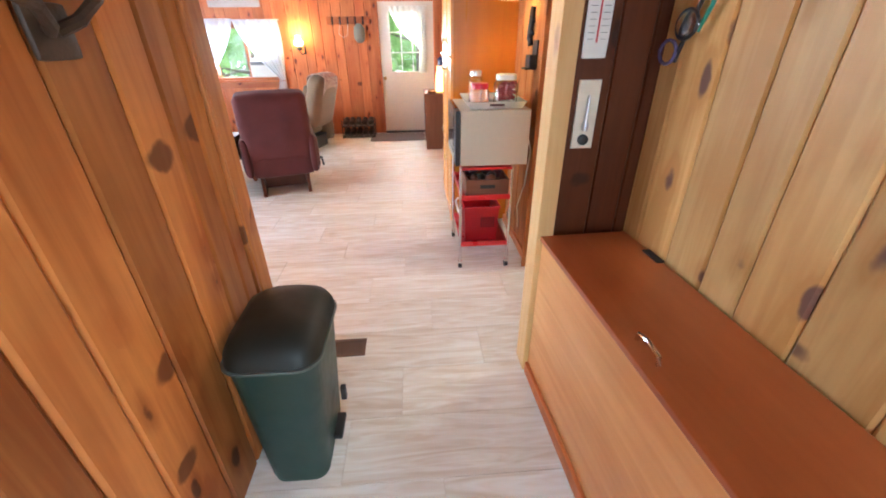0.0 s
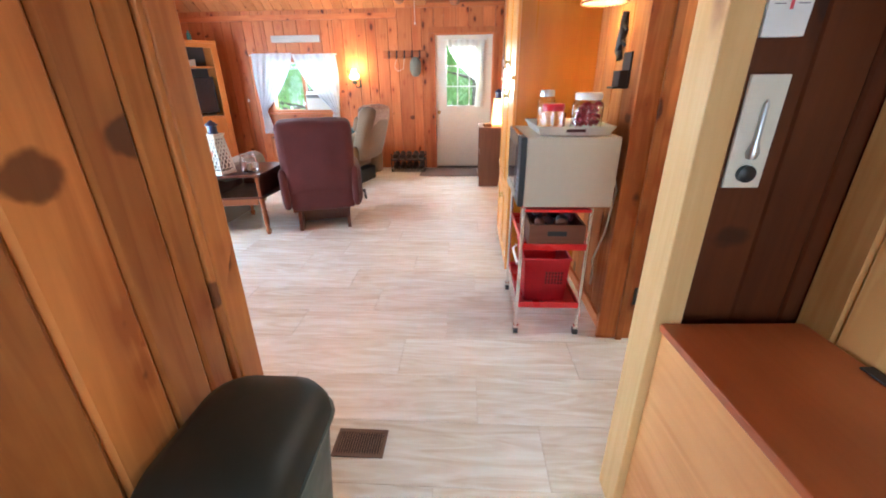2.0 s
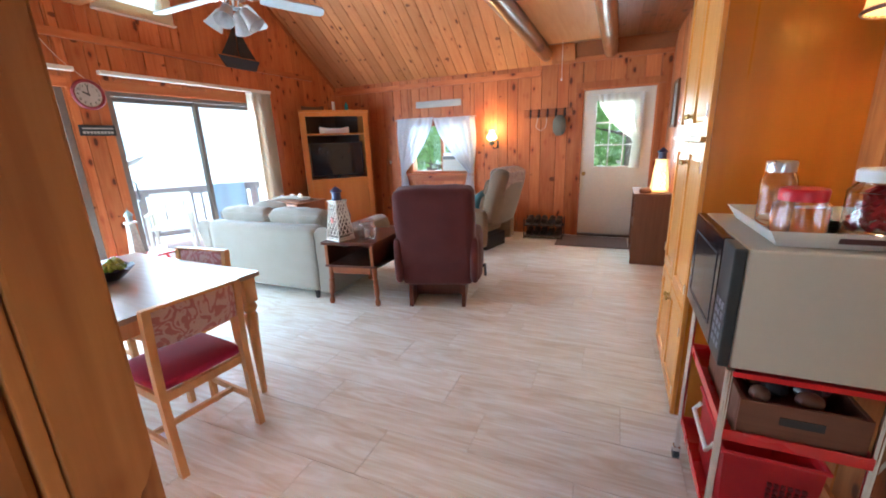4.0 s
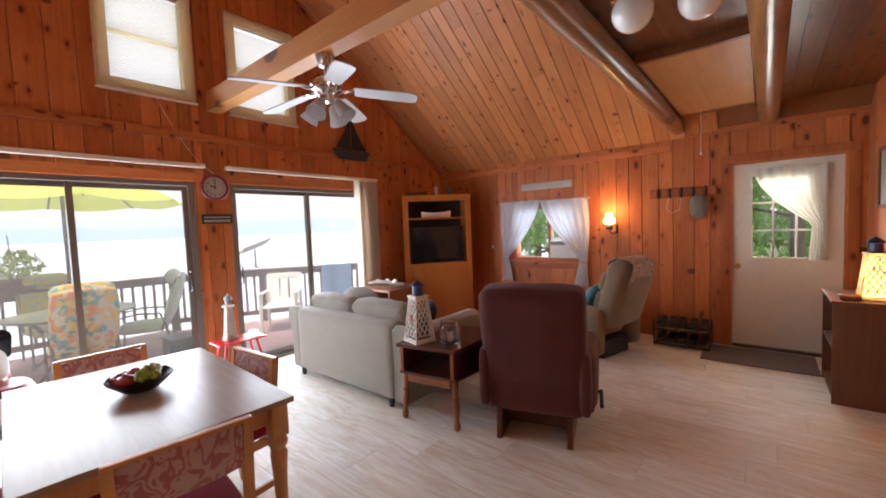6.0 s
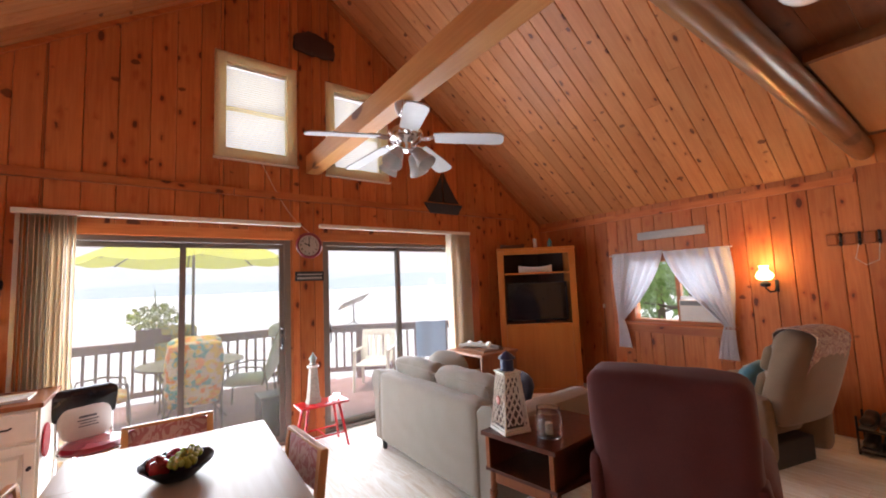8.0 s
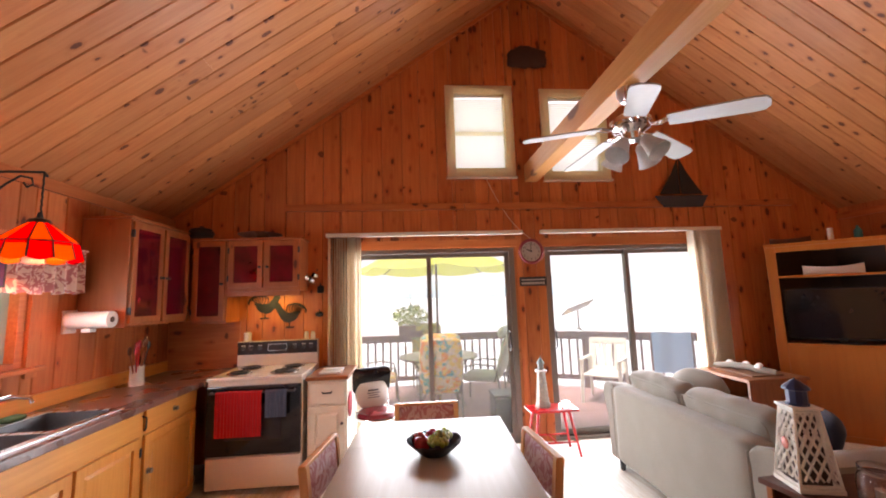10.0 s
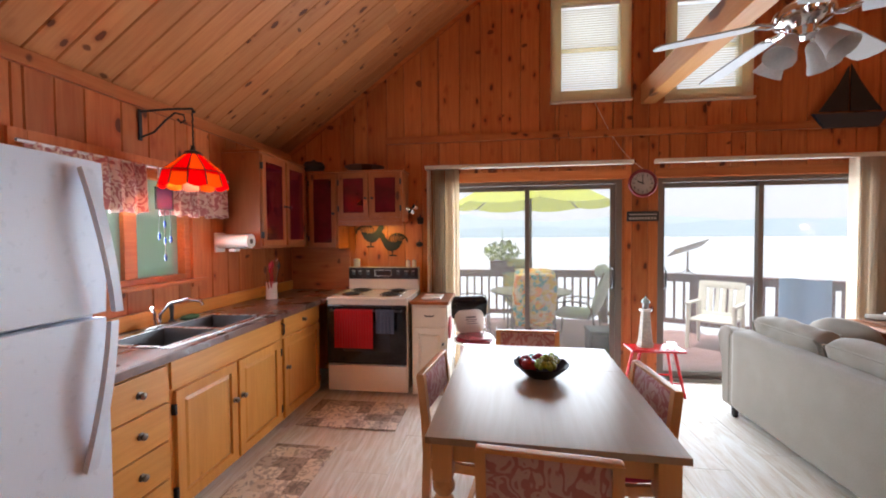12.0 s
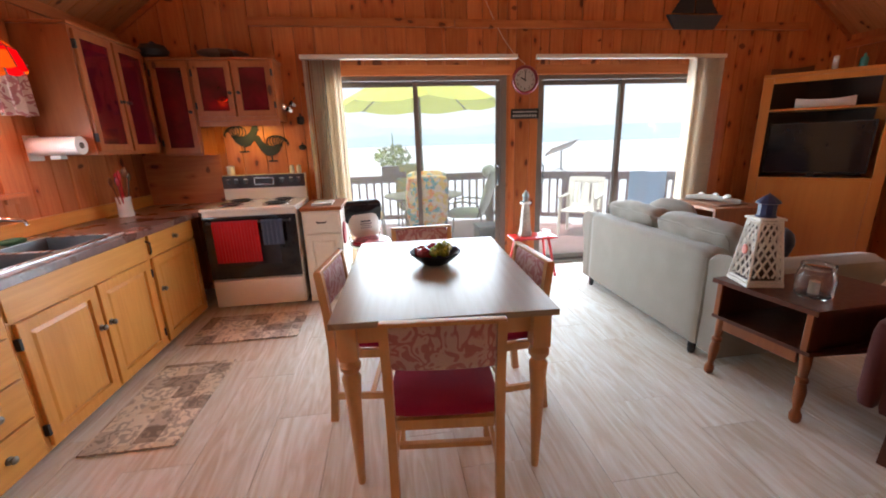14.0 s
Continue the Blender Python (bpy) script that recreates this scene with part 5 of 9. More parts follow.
part("apron_board", bm_box(-3.03, -1.99, 0.001, 0.012, 0.69, 0.84, bevel=0.003), oak_x, u)
for x0, x1, kx, hx in ((-2.495, -2.01, -2.465, -2.003), (-3.01, -2.515, -2.545, -3.017)):
    d = part("door", raised_door(bmesh.new(), x0, x1, 0.05, 0.675), oak_z, u)
    knob(d, kx, 0.44)
    hinge(d, hx, 0.14), hinge(d, hx, 0.58)
u = thing("corner_cabinet", Matrix.Translation((0, KF, 0)), "honey pine base cabinet with one drawer and one door", "cabinet", "base cabinets under the worktop")
part("body", bm_box(-3.70, -3.037, -0.60, 0.0, 0.03, 0.845), oak_x, u)
d = part("drawer_front", bm_box(-3.68, -3.06, 0.001, 0.02, 0.70, 0.835, bevel=0.004), oak_x, u)
knob(d, -3.37, 0.768)
d = part("door", raised_door(bmesh.new(), -3.68, -3.06, 0.05, 0.675), oak_z, u)
knob(d, -3.10, 0.44)
hinge(d, -3.685, 0.14), hinge(d, -3.685, 0.58)
part("opener", tube(bmesh.new(), [(-3.045, 0.004, 0.80), (-3.045, 0.03, 0.79), (-3.045, 0.03, 0.73), (-3.045, 0.02, 0.71)], 0.006, 6), black_matt, u, smooth=True)

# L-shaped worktop with an opening for the sink
wt = thing("worktop", Matrix.Identity(4), "brown mottled laminate L-shaped worktop", "worktop")
SX0, SX1, SY0, SY1 = -2.88, -2.04, 0.13, 0.60
part("slab", bm_boxes([(WX + 0.002, SX0, SY + 0.002, 0.675, 0.85, 0.89), (SX1, -1.605, SY + 0.002, 0.675, 0.85, 0.89), (SX0, SX1, SY + 0.002, SY0, 0.85, 0.89), (SX0, SX1, SY1, 0.675, 0.85, 0.89)]), counter, wt)
part("nosing", bm_box(-3.66, -1.605, 0.676, 0.690, 0.845, 0.889, bevel=0.005), counter, wt)
part("corner_slab", bm_box(WX + 0.002, -3.66, 0.676, 0.728, 0.85, 0.89, bevel=0.002), counter, wt)
bs = structure("trim_backsplash", bm_box(WX, -1.70, SY + 0.001, SY + 0.03, 0.892, 0.99, bevel=0.004), oak_x, "honey pine splash board behind the worktop", "trim")
structure("trim_backsplash_west", bm_box(WX + 0.001, WX + 0.02, SY + 0.031, 0.72, 0.892, 1.36), pine_y, "pine panel behind the corner of the worktop", "trim")

sk = thing("sink", Matrix.Translation((-2.46, 0.36, 0.89)), "double-bowl stainless steel sink let into the worktop", "sink")
bm = bmesh.new()
hx, hy = 0.44, 0.26
for a, b, c, d in ((-hx, hx, -hy, -0.165), (-hx, hx, 0.205, hy), (-hx, -0.41, -0.165, 0.205), (0.41, hx, -0.165, 0.205), (-0.02, 0.02, -0.165, 0.205)):
    box(bm, a, b, c, d, 0.0, 0.007, bevel=0.002)
part("rim", bm, steel, sk)
for a, b in ((-0.41, -0.02), (0.02, 0.41)):
    bm = bmesh.new()
    t = 0.002
    r0 = [bm.verts.new(p) for p in ((a, -0.165, 0.004), (b, -0.165, 0.004), (b, 0.205, 0.004), (a, 0.205, 0.004))]
    r1 = [bm.verts.new(p) for p in ((a + 0.02, -0.145, -0.16), (b - 0.02, -0.145, -0.16), (b - 0.02, 0.185, -0.16), (a + 0.02, 0.185, -0.16))]
    for i in range(4):
        bm.faces.new((r0[i], r1[i], r1[(i + 1) % 4], r0[(i + 1) % 4]))
    bm.faces.new(r1)
    bw = part("bowl", bm, bowl_steel, sk)
    part("drain", lathe(bmesh.new(), [(0.04, 0), (0.042, 0.003), (0.03, 0.004), (0.005, 0.002)], ((a + b) / 2, 0.02, -0.159), 20), chrome, bw, smooth=True)
fc = thing("faucet", Matrix.Translation((-2.46, 0.145, 0.897)), "chrome kitchen faucet with a swivel spout", "faucet")
part("base_plate", soft_box(bmesh.new(), -0.12, 0.12, -0.025, 0.025, 0, 0.018, 0.008), chrome, fc, smooth=True)
part("spout", tube(bmesh.new(), [(0, 0, 0.018), (0, 0.005, 0.08), (-0.03, 0.05, 0.145), (-0.09, 0.13, 0.165), (-0.13, 0.19, 0.15), (-0.135, 0.20, 0.12)], 0.011, 10), chrome, fc, smooth=True)
part("lever", tube(bmesh.new(), [(0.03, 0, 0.02), (0.035, 0.0, 0.09), (0.075, 0.02, 0.135)], 0.009, 8), chrome, fc, smooth=True)
part("sprayer", lathe(bmesh.new(), [(0.022, 0), (0.02, 0.01), (0.011, 0.015), (0.011, 0.06), (0.015, 0.10), (0.008, 0.115), (0.001, 0.116)], (-0.10, 0.0, 0.012), 14), black_plastic, fc, smooth=True)
sp = thing("scouring_pad", Matrix.Translation((-2.70, 0.16, 0.897)), "green scouring pad beside the sink", "sponge")
part("pad", soft_box(bmesh.new(), -0.055, 0.055, -0.035, 0.035, 0, 0.03, 0.012, 0.004), plain("green_pad", (0.05, 0.10, 0.04), 0.9, bump=0.6, scale=90), sp, smooth=True)

# upper cabinets with red glass


def glass_door(parent, x0, x1, z0, z1, kx, hx):
    st = 0.048
    bm = ring_frame(bmesh.new(), x0, x1, z0, z1, st)
    d = part("door", bm, pine_cabinet, parent)
    bm = bmesh.new()
    nz = 6
    f = lambda u, v: (x0 + st + (x1 - x0 - 2 * st) * u, 0.010 + 0.0012 * noise.noise(Vector((u * 5 + x0 * 7, v * 8, 0))), z0 + st + (z1 - z0 - 2 * st) * v)
    part("glass", sheet(bm, f, 8, 16, 0.003), stained_red, d, "dark red rippled glass", True)
    knob(d, kx, (z0 + z1) / 2 - 0.03, mat=black_matt, r=0.012)
    hinge(d, hx, z0 + 0.09), hinge(d, hx, z1 - 0.09)
    return d


u = thing("wall_cabinet", Matrix.Translation((0, 0.36, 0)), "pine wall cabinet with two red glass doors", "cabinet", "wall cabinets with red glass")
part("body", bm_box(-4.03, -3.245, -0.335, 0.0, 1.375, 2.18, bevel=0.003), pine_cabinet, u)
part("cornice", bm_box(-4.03, -3.235, -0.335, 0.012, 2.181, 2.20, bevel=0.004), pine_cabinet, u)
glass_door(u, -3.625, -3.265, 1.40, 2.16, -3.60, -3.262)
glass_door(u, -4.01, -3.65, 1.40, 2.16, -3.68, -4.013)
UM = Matrix.Translation((-4.05, 0, 0)) @ Matrix.Rotation(radians(-90), 4, "Z")
u = thing("wall_cabinet", UM, "narrow pine corner wall cabinet with a red glass door", "cabinet", "wall cabinets with red glass")
part("body", bm_box(-0.705, -0.385, -0.298, 0.0, 1.345, 2.125, bevel=0.003), pine_cabinet, u)
glass_door(u, -0.69, -0.40, 1.365, 2.11, -0.665, -0.397)
u = thing("wall_cabinet", UM, "short pine wall cabinet with two red glass doors above the stove", "cabinet", "wall cabinets with red glass")
part("body", bm_box(-1.375, -0.707, -0.298, 0.0, 1.63, 2.125, bevel=0.003), pine_cabinet, u)
part("cornice", bm_box(-1.39, -0.385, -0.298, 0.012, 2.126, 2.145, bevel=0.004), pine_cabinet, u)
glass_door(u, -1.03, -0.72, 1.665, 2.11, -1.005, -0.717)
glass_door(u, -1.36, -1.05, 1.665, 2.11, -1.075, -1.363)
part("bottom_rail", bm_box(-1.375, -0.707, -0.02, -0.001, 1.585, 1.629, bevel=0.003), pine_cabinet, u)
hl = thing("under_cabinet_light", Matrix.Translation((-4.18, 1.05, 1.628)), "slim under-cabinet light above the stove, lit", "lamp")
part("housing", bm_box(-0.04, 0.04, -0.2, 0.2, -0.022, -0.001, bevel=0.004), white_paint, hl)
part("diffuser", bm_box(-0.03, 0.03, -0.19, 0.19, -0.028, -0.0225), glow("warm_strip", (1.0, 0.62, 0.15), 0.5, (0.8, 0.7, 0.5)), hl)
lamp("under_cabinet_bulb", "AREA", (-4.18, 1.05, 1.59), 1.2, (1.0, 0.70, 0.13), 0.3, target=(-4.25, 1.05, 1.0), size_y=0.05)

# bowl and hat-like dishes on the cabinets
solo("iron_kettle", lathe(bmesh.new(), [(0.05, 0), (0.10, 0.02), (0.115, 0.06), (0.09, 0.10), (0.03, 0.115), (0.012, 0.13), (0.001, 0.135)], seg=24), black_matt, "dark round iron pot on top of the wall cabinet", "pot", Matrix.Translation((-4.12, 0.42, 2.146)), True)
solo("serving_dish", lathe(bmesh.new(), [(0.08, 0), (0.12, 0.01), (0.20, 0.045), (0.205, 0.05), (0.19, 0.046), (0.11, 0.018), (0.001, 0.014)], seg=28), plain("brown_glaze", (0.12, 0.05, 0.03), 0.3), "shallow brown dish on top of the wall cabinet", "dish", Matrix.Translation((-4.18, 0.95, 2.146)), True)

# electric stove
RM = Matrix.Translation((-3.66, 1.125, 0)) @ Matrix.Rotation(radians(-90), 4, "Z")
st = thing("stove", RM, "ivory electric coil stove with a black oven door", "stove")
part("body", bm_boxes([(-0.38, 0.38, -0.63, -0.02, 0.04, 0.885)], 0.004), stove_white, st)
part("cooktop", bm_box(-0.382, 0.382, -0.63, 0.012, 0.887, 0.915, bevel=0.008), stove_white, st)
part("storage_drawer", bm_box(-0.372, 0.372, -0.02, 0.004, 0.045, 0.285, bevel=0.008), stove_white, st)
od = part("oven_door", bm_box(-0.375, 0.375, -0.02, 0.012, 0.30, 0.845, bevel=0.008), black_gloss, st, "black glass oven door")
part("window", bm_box(-0.22, 0.22, 0.0121, 0.0135, 0.42, 0.70), plain("smoked_glass", (0.03, 0.025, 0.03), 0.05), od)
part("handle", tube(bmesh.new(), [(-0.33, 0.012, 0.80), (-0.33, 0.05, 0.80), (0.33, 0.05, 0.80), (0.33, 0.012, 0.80)], 0.010, 8), black_plastic, od, smooth=True)
part("backguard", bm_box(-0.38, 0.38, -0.63, -0.565, 0.917, 1.15, bevel=0.006), stove_white, st)
cp = part("control_panel", bm_box(-0.375, 0.375, -0.564, -0.552, 1.025, 1.145, bevel=0.003), plain("dark_brown_panel", (0.025, 0.014, 0.014), 0.2), st, "dark control panel with white dial marks")
part("clock_frame", bm_boxes([(-0.09, 0.09, -0.5515, -0.549, 1.055, 1.06), (-0.09, 0.09, -0.5515, -0.549, 1.115, 1.12), (-0.09, -0.085, -0.5515, -0.549, 1.06, 1.115), (0.085, 0.09, -0.5515, -0.549, 1.06, 1.115)]), steel, cp)
for x in (-0.32, -0.25, -0.165, 0.165, 0.25, 0.32):
    k = part("dial", lathe(bmesh.new(), [(0.021, 0), (0.021, 0.004), (0.014, 0.006), (0.013, 0.022), (0.001, 0.023)], seg=16), black_plastic, cp, smooth=True)
    k.matrix_local = pose(x, -0.551, 1.085, -90, 0, 0)
    part("mark", bm_box(x - 0.02, x + 0.02, -0.5515, -0.5495, 1.108, 1.113), porcelain, cp)
for i, (x, y, r) in enumerate(((-0.19, -0.17, 0.10), (0.19, -0.17, 0.085), (-0.19, -0.43, 0.085), (0.19, -0.43, 0.10))):
    pn = part("drip_pan", lathe(bmesh.new(), [(0.02, 0.914), (r * 0.9, 0.915), (r + 0.018, 0.921), (r + 0.02, 0.918)], (x, y, 0), 28), chrome, st, smooth=True)
    pts = []
    for k in range(70):
        a = k / 70 * 2 * math.pi * 3.6
        rr = 0.02 + (r - 0.02) * k / 70
        pts.append((x + rr * math.cos(a), y + rr * math.sin(a), 0.930))
    part("coil", tube(bmesh.new(), pts, 0.0048, 6), black_matt, pn, smooth=True)


def hung_towel(name, m, w, drop, mat, label, ribs):
    def g(u, v):
        if v < 0.12:
            a = math.pi * (1 - v / 0.12)
            return (-w / 2 + w * u, 0.050 + 0.0155 * math.cos(a) + 0.002 * math.sin(u * ribs), 0.80 + 0.0155 * math.sin(a))
        return (-w / 2 + w * u, 0.0655 + 0.004 * math.sin(u * ribs), 0.80 - drop * (v - 0.12) / 0.88)
    return solo(name, sheet(bmesh.new(), g, 48, 18, 0.003), mat, label, "towel", m, True)


hung_towel("dish_towel", RM @ Matrix.Translation((0.10, 0, 0)), 0.36, 0.34, towel_red, "ribbed red dish towel over the oven handle", 90)
hung_towel("dish_cloth", RM @ Matrix.Translation((-0.19, 0, 0)), 0.17, 0.20, towel_blue, "slate blue dish cloth over the oven handle", 30)
for i, (x, r, h) in enumerate(((0.30, 0.033, 0.09),)):
    solo("grease_jar", lathe(bmesh.new(), [(r, 0), (r * 1.05, 0.01), (r, h * 0.75), (r * 1.12, h * 0.78), (r * 1.12, h * 0.9), (r * 0.3, h), (0.001, h)], seg=20), porcelain, "small white lidded jar on the stove back", "jar", RM @ Matrix.Translation((x, -0.60, 1.151)), True)
for x in (-0.26, -0.325):
    solo("salt_shaker", lathe(bmesh.new(), [(0.022, 0), (0.024, 0.01), (0.022, 0.055), (0.018, 0.07), (0.001, 0.078)], seg=16), porcelain, "small white shaker on the stove back", "shaker", RM @ Matrix.Translation((x, -0.60, 1.151)), True, "shakers")


def rooster(m, flip):
    """A rooster cut and bent from black sheet metal."""
    t = thing("metal_rooster", m, "black cut-metal rooster hung behind the stove", "wall ornament", "metal roosters")
    grow = Matrix.Diagonal((-1.22 if flip else 1.22, 1, 1.22, 1))
    bm = bmesh.new()
    outline = [(0.150, 0.128), (0.134, 0.142), (0.140, 0.162), (0.126, 0.156), (0.118, 0.172), (0.108, 0.156), (0.096, 0.160), (0.080, 0.122), (0.045, 0.088), (0.0, 0.082), (-0.040, 0.098), (-0.058, 0.074), (-0.042, 0.040), (-0.012, 0.014), (0.030, 0.002), (0.066, 0.012), (0.096, 0.046), (0.110, 0.080), (0.122, 0.092), (0.118, 0.110), (0.134, 0.120)]
    a = [bm.verts.new((x, 0.0, z)) for x, z in outline]
    b = [bm.verts.new((x, 0.006, z)) for x, z in outline]
    bm.faces.new(a), bm.faces.new(b[::-1])
    for k in range(len(a)):
        bm.faces.new((a[k], b[k], b[(k + 1) % len(a)], a[(k + 1) % len(a)]))
    bmesh.ops.triangulate(bm, faces=[f for f in bm.faces if len(f.verts) > 4])
    bm.transform(grow)
    part("body", bm, rooster_black, t)
    for k in range(7):
        a0, R = radians(48 + 17 * k), 0.060 - 0.004 * k
        c = Vector((-0.040 - 0.004 * k, 0.003, 0.075)) + R * Vector((math.cos(a0), 0, math.sin(a0)))
        bm = tube(bmesh.new(), [c + R * (1 - 0.5 * q / 9) * Vector((math.cos(a0 + math.pi + 0.50 * q), 0, math.sin(a0 + math.pi + 0.50 * q))) for q in range(10)], 0.0048, 5)
        bm.transform(grow)
        part("tail_feather", bm, rooster_black, t)
    bm = tube(bmesh.new(), [(0.02, 0.003, 0.01), (0.02, 0.003, -0.03), (0.05, 0.003, -0.035), (-0.02, 0.003, -0.035)], 0.006, 6)
    bm.transform(grow)
    part("leg", bm, rooster_black, t)
    return t


# a deeper black than the other ironwork
rooster_black = plain("deep_black_metal", (0.007, 0.007, 0.008), 0.6, vary=0.2)
WM = Matrix.Rotation(radians(-90), 4, "Z")
rooster(Matrix.Translation((WX + 0.004, 0.93, 1.405)) @ WM, True)
rooster(Matrix.Translation((WX + 0.004, 1.22, 1.31)) @ WM, False)
# measuring cups and iron ornaments on the wall
mc = thing("measuring_cups", Matrix.Translation((WX + 0.03, 1.44, 1.72)), "steel measuring cups hung on a hook", "measuring cups")
for k, (dy, dz, r) in enumerate(((-0.05, 0.03, 0.032), (0.0, 0.0, 0.028), (0.035, 0.05, 0.024))):
    b = lathe(bmesh.new(), [(0.001, 0), (r, 0.002), (r * 1.12, 0.045), (r * 1.05, 0.045), (r * 0.92, 0.006), (0.001, 0.005)], seg=18)
    cu = part("cup", b, chrome, mc, smooth=True)
    cu.matrix_local = pose(0.03, dy, dz, 60, 20 * k, 30)
    part("handle", tube(bmesh.new(), [(0.03, dy, dz + 0.03), (0.015, dy + 0.02, dz + 0.08), (0.0, dy + 0.03, dz + 0.11)], 0.005, 6), chrome, cu).matrix_local = cu.matrix_local.inverted()
part("hook", tube(bmesh.new(), [(-0.028, 0.03, 0.13), (0.0, 0.03, 0.12), (0.005, 0.03, 0.105)], 0.004, 6), black_matt, mc)
solo("iron_pot_holder", lathe(bmesh.new(), [(0.02, 0), (0.032, 0.01), (0.035, 0.05), (0.03, 0.07), (0.008, 0.075), (0.006, 0.10), (0.001, 0.1)], seg=16), black_matt, "small black iron pot ornament on the wall", "wall ornament", Matrix.Translation((WX + 0.04, 1.51, 1.60)), True, "iron ornaments")
solo("iron_apple", lathe(bmesh.new(), [(0.012, 0), (0.034, 0.012), (0.04, 0.035), (0.02, 0.052), (0.006, 0.054), (0.005, 0.075), (0.001, 0.076)], seg=16), black_matt, "small black iron trivet ornament on the wall", "wall ornament", Matrix.Translation((WX + 0.042, 1.50, 1.36)), True, "iron ornaments")

# white cupboard beside the stove
CM = Matrix.Translation((-3.70, 1.705, 0)) @ Matrix.Rotation(radians(-90), 4, "Z")
u = thing("white_cupboard", CM, "small white painted cupboard with a wooden top", "cabinet")
part("body", bm_box(-0.165, 0.165, -0.55, 0.0, 0.02, 0.85, bevel=0.004), cream_paint, u)
part("top", bm_box(-0.18, 0.175, -0.56, 0.025, 0.852, 0.882, bevel=0.006), maple_leg, u, "wooden top board")
d = part("drawer_front", bm_box(-0.15, 0.15, 0.001, 0.018, 0.66, 0.83, bevel=0.005), cream_paint, u)
part("pull", tube(bmesh.new(), [(-0.04, 0.018, 0.755), (-0.03, 0.034, 0.75), (0.03, 0.034, 0.75), (0.04, 0.018, 0.755)], 0.006, 6), black_matt, d, smooth=True)
d = part("door", raised_door(bmesh.new(), -0.15, 0.15, 0.05, 0.64, 0.05, 0.018), cream_paint, u)
knob(d, -0.125, 0.50, y=0.018, mat=black_matt, r=0.010)
rp = part("hanging_pot_holder", lathe(bmesh.new(), [(0.001, 0), (0.10, 0.0), (0.105, 0.006), (0.10, 0.012), (0.001, 0.012)], seg=24), towel_red, u, "round red and white pot holder on the side", True)
rp.matrix_local = pose(-0.168, -0.12, 0.62, 0, -90, 0)
solo("mail_stack", soft_box(bmesh.new(), -0.09, 0.09, -0.12, 0.12, 0, 0.02, 0.006), porcelain, "flat white and silver dish on the cupboard", "dish", CM @ Matrix.Translation((0.0, -0.2, 0.883)), True)

# paper towel, crock, valances, hanging lamp
pw = thing("paper_towel_holder", Matrix.Translation((-3.165, 0.05, 1.44)), "paper towel roll on a white wall holder", "paper towel")
b = cyl(bmesh.new(), (0, 0, 0), (0, 0.28, 0), 0.058, seg=28)
part("roll", b, porcelain, pw, smooth=True)
part("tube", cyl(bmesh.new(), (0, -0.01, 0), (0, 0.284, 0), 0.02, seg=16), plain("dark_core", (0.10, 0.08, 0.06), 0.8), pw)
part("bracket", bm_box(-0.03, 0.03, 0.10, 0.16, -0.085, -0.06, bevel=0.006), white_paint, pw)
part("wall_plate", bm_box(-0.08, 0.03, -0.028, -0.012, -0.09, 0.07, bevel=0.005), white_paint, pw)
cr = thing("utensil_crock", Matrix.Translation((-3.66, 0.20, 0.89)), "white stoneware crock holding wooden utensils", "crock")
part("crock", lathe(bmesh.new(), [(0.05, 0), (0.053, 0.01), (0.048, 0.12), (0.052, 0.15), (0.056, 0.155), (0.048, 0.155), (0.044, 0.13), (0.044, 0.02), (0.001, 0.018)], seg=24), porcelain, cr, smooth=True)
rng = random.Random(8)
for k in range(8):
    a, L = rng.uniform(0, 6.28), rng.uniform(0.26, 0.36)
    tip = (0.10 * math.cos(a), 0.07 * math.sin(a), L)
    un = part("utensil", cyl(bmesh.new(), (0.02 * math.cos(a), 0.02 * math.sin(a), 0.025), tip, 0.006, 0.005, 8), (maple_leg, red_plastic, black_plastic)[k % 3], cr)
    part("head", ball(bmesh.new(), tip, 0.026, (0.9, 0.35, 1.4), 10), (maple_leg, red_plastic, black_plastic)[k % 3], un, smooth=True)


def valance(x0, x1, seed):
    def f(u, v):
        return (x0 + (x1 - x0) * u, SY + 0.075 + (0.012 + 0.012 * v) * math.sin(u * (x1 - x0) * 75 + seed), 1.935 - 0.31 * v + 0.008 * v * math.sin(u * 30 + seed))
    return sheet(bmesh.new(), f, 60, 8, 0.003)


va = thing("window_valance", Matrix.Identity(4), "floral valance in two pieces over the kitchen window", "curtain")
part("valance_piece", valance(-2.44, -1.80, 1.0), valance_cloth, va, smooth=True)
part("valance_piece", valance(-3.19, -2.52, 2.0), valance_cloth, va, smooth=True)
part("rod", cyl(bmesh.new(), (-3.22, SY + 0.075, 1.93), (-1.76, SY + 0.075, 1.93), 0.008), white_paint, va, smooth=True)

LX, LY, LZ = -2.48, 0.40, 2.0
sl = thing("stained_glass_lamp", Matrix.Translation((LX, LY, 0)), "red and amber stained-glass lamp on an iron wall bracket, lit", "lamp")
part("bracket_plate", bm_box(-0.012, 0.012, SY - LY + 0.001, SY - LY + 0.014, 2.10, 2.30, bevel=0.003), black_matt, sl)
part("bracket_arm", tube(bmesh.new(), [(0, SY - LY + 0.01, 2.285), (0, -0.18, 2.29), (0, 0.0, 2.285), (0, 0.02, 2.26)], 0.007, 8), black_matt, sl, smooth=True)
part("bracket_scroll", tube(bmesh.new(), [(0, SY - LY + 0.01, 2.12), (0, -0.27, 2.15), (0, -0.19, 2.22), (0, -0.12, 2.265), (0, -0.06, 2.25), (0, -0.05, 2.215), (0, -0.08, 2.20), (0, -0.10, 2.225)], 0.006, 8), black_matt, sl, smooth=True)
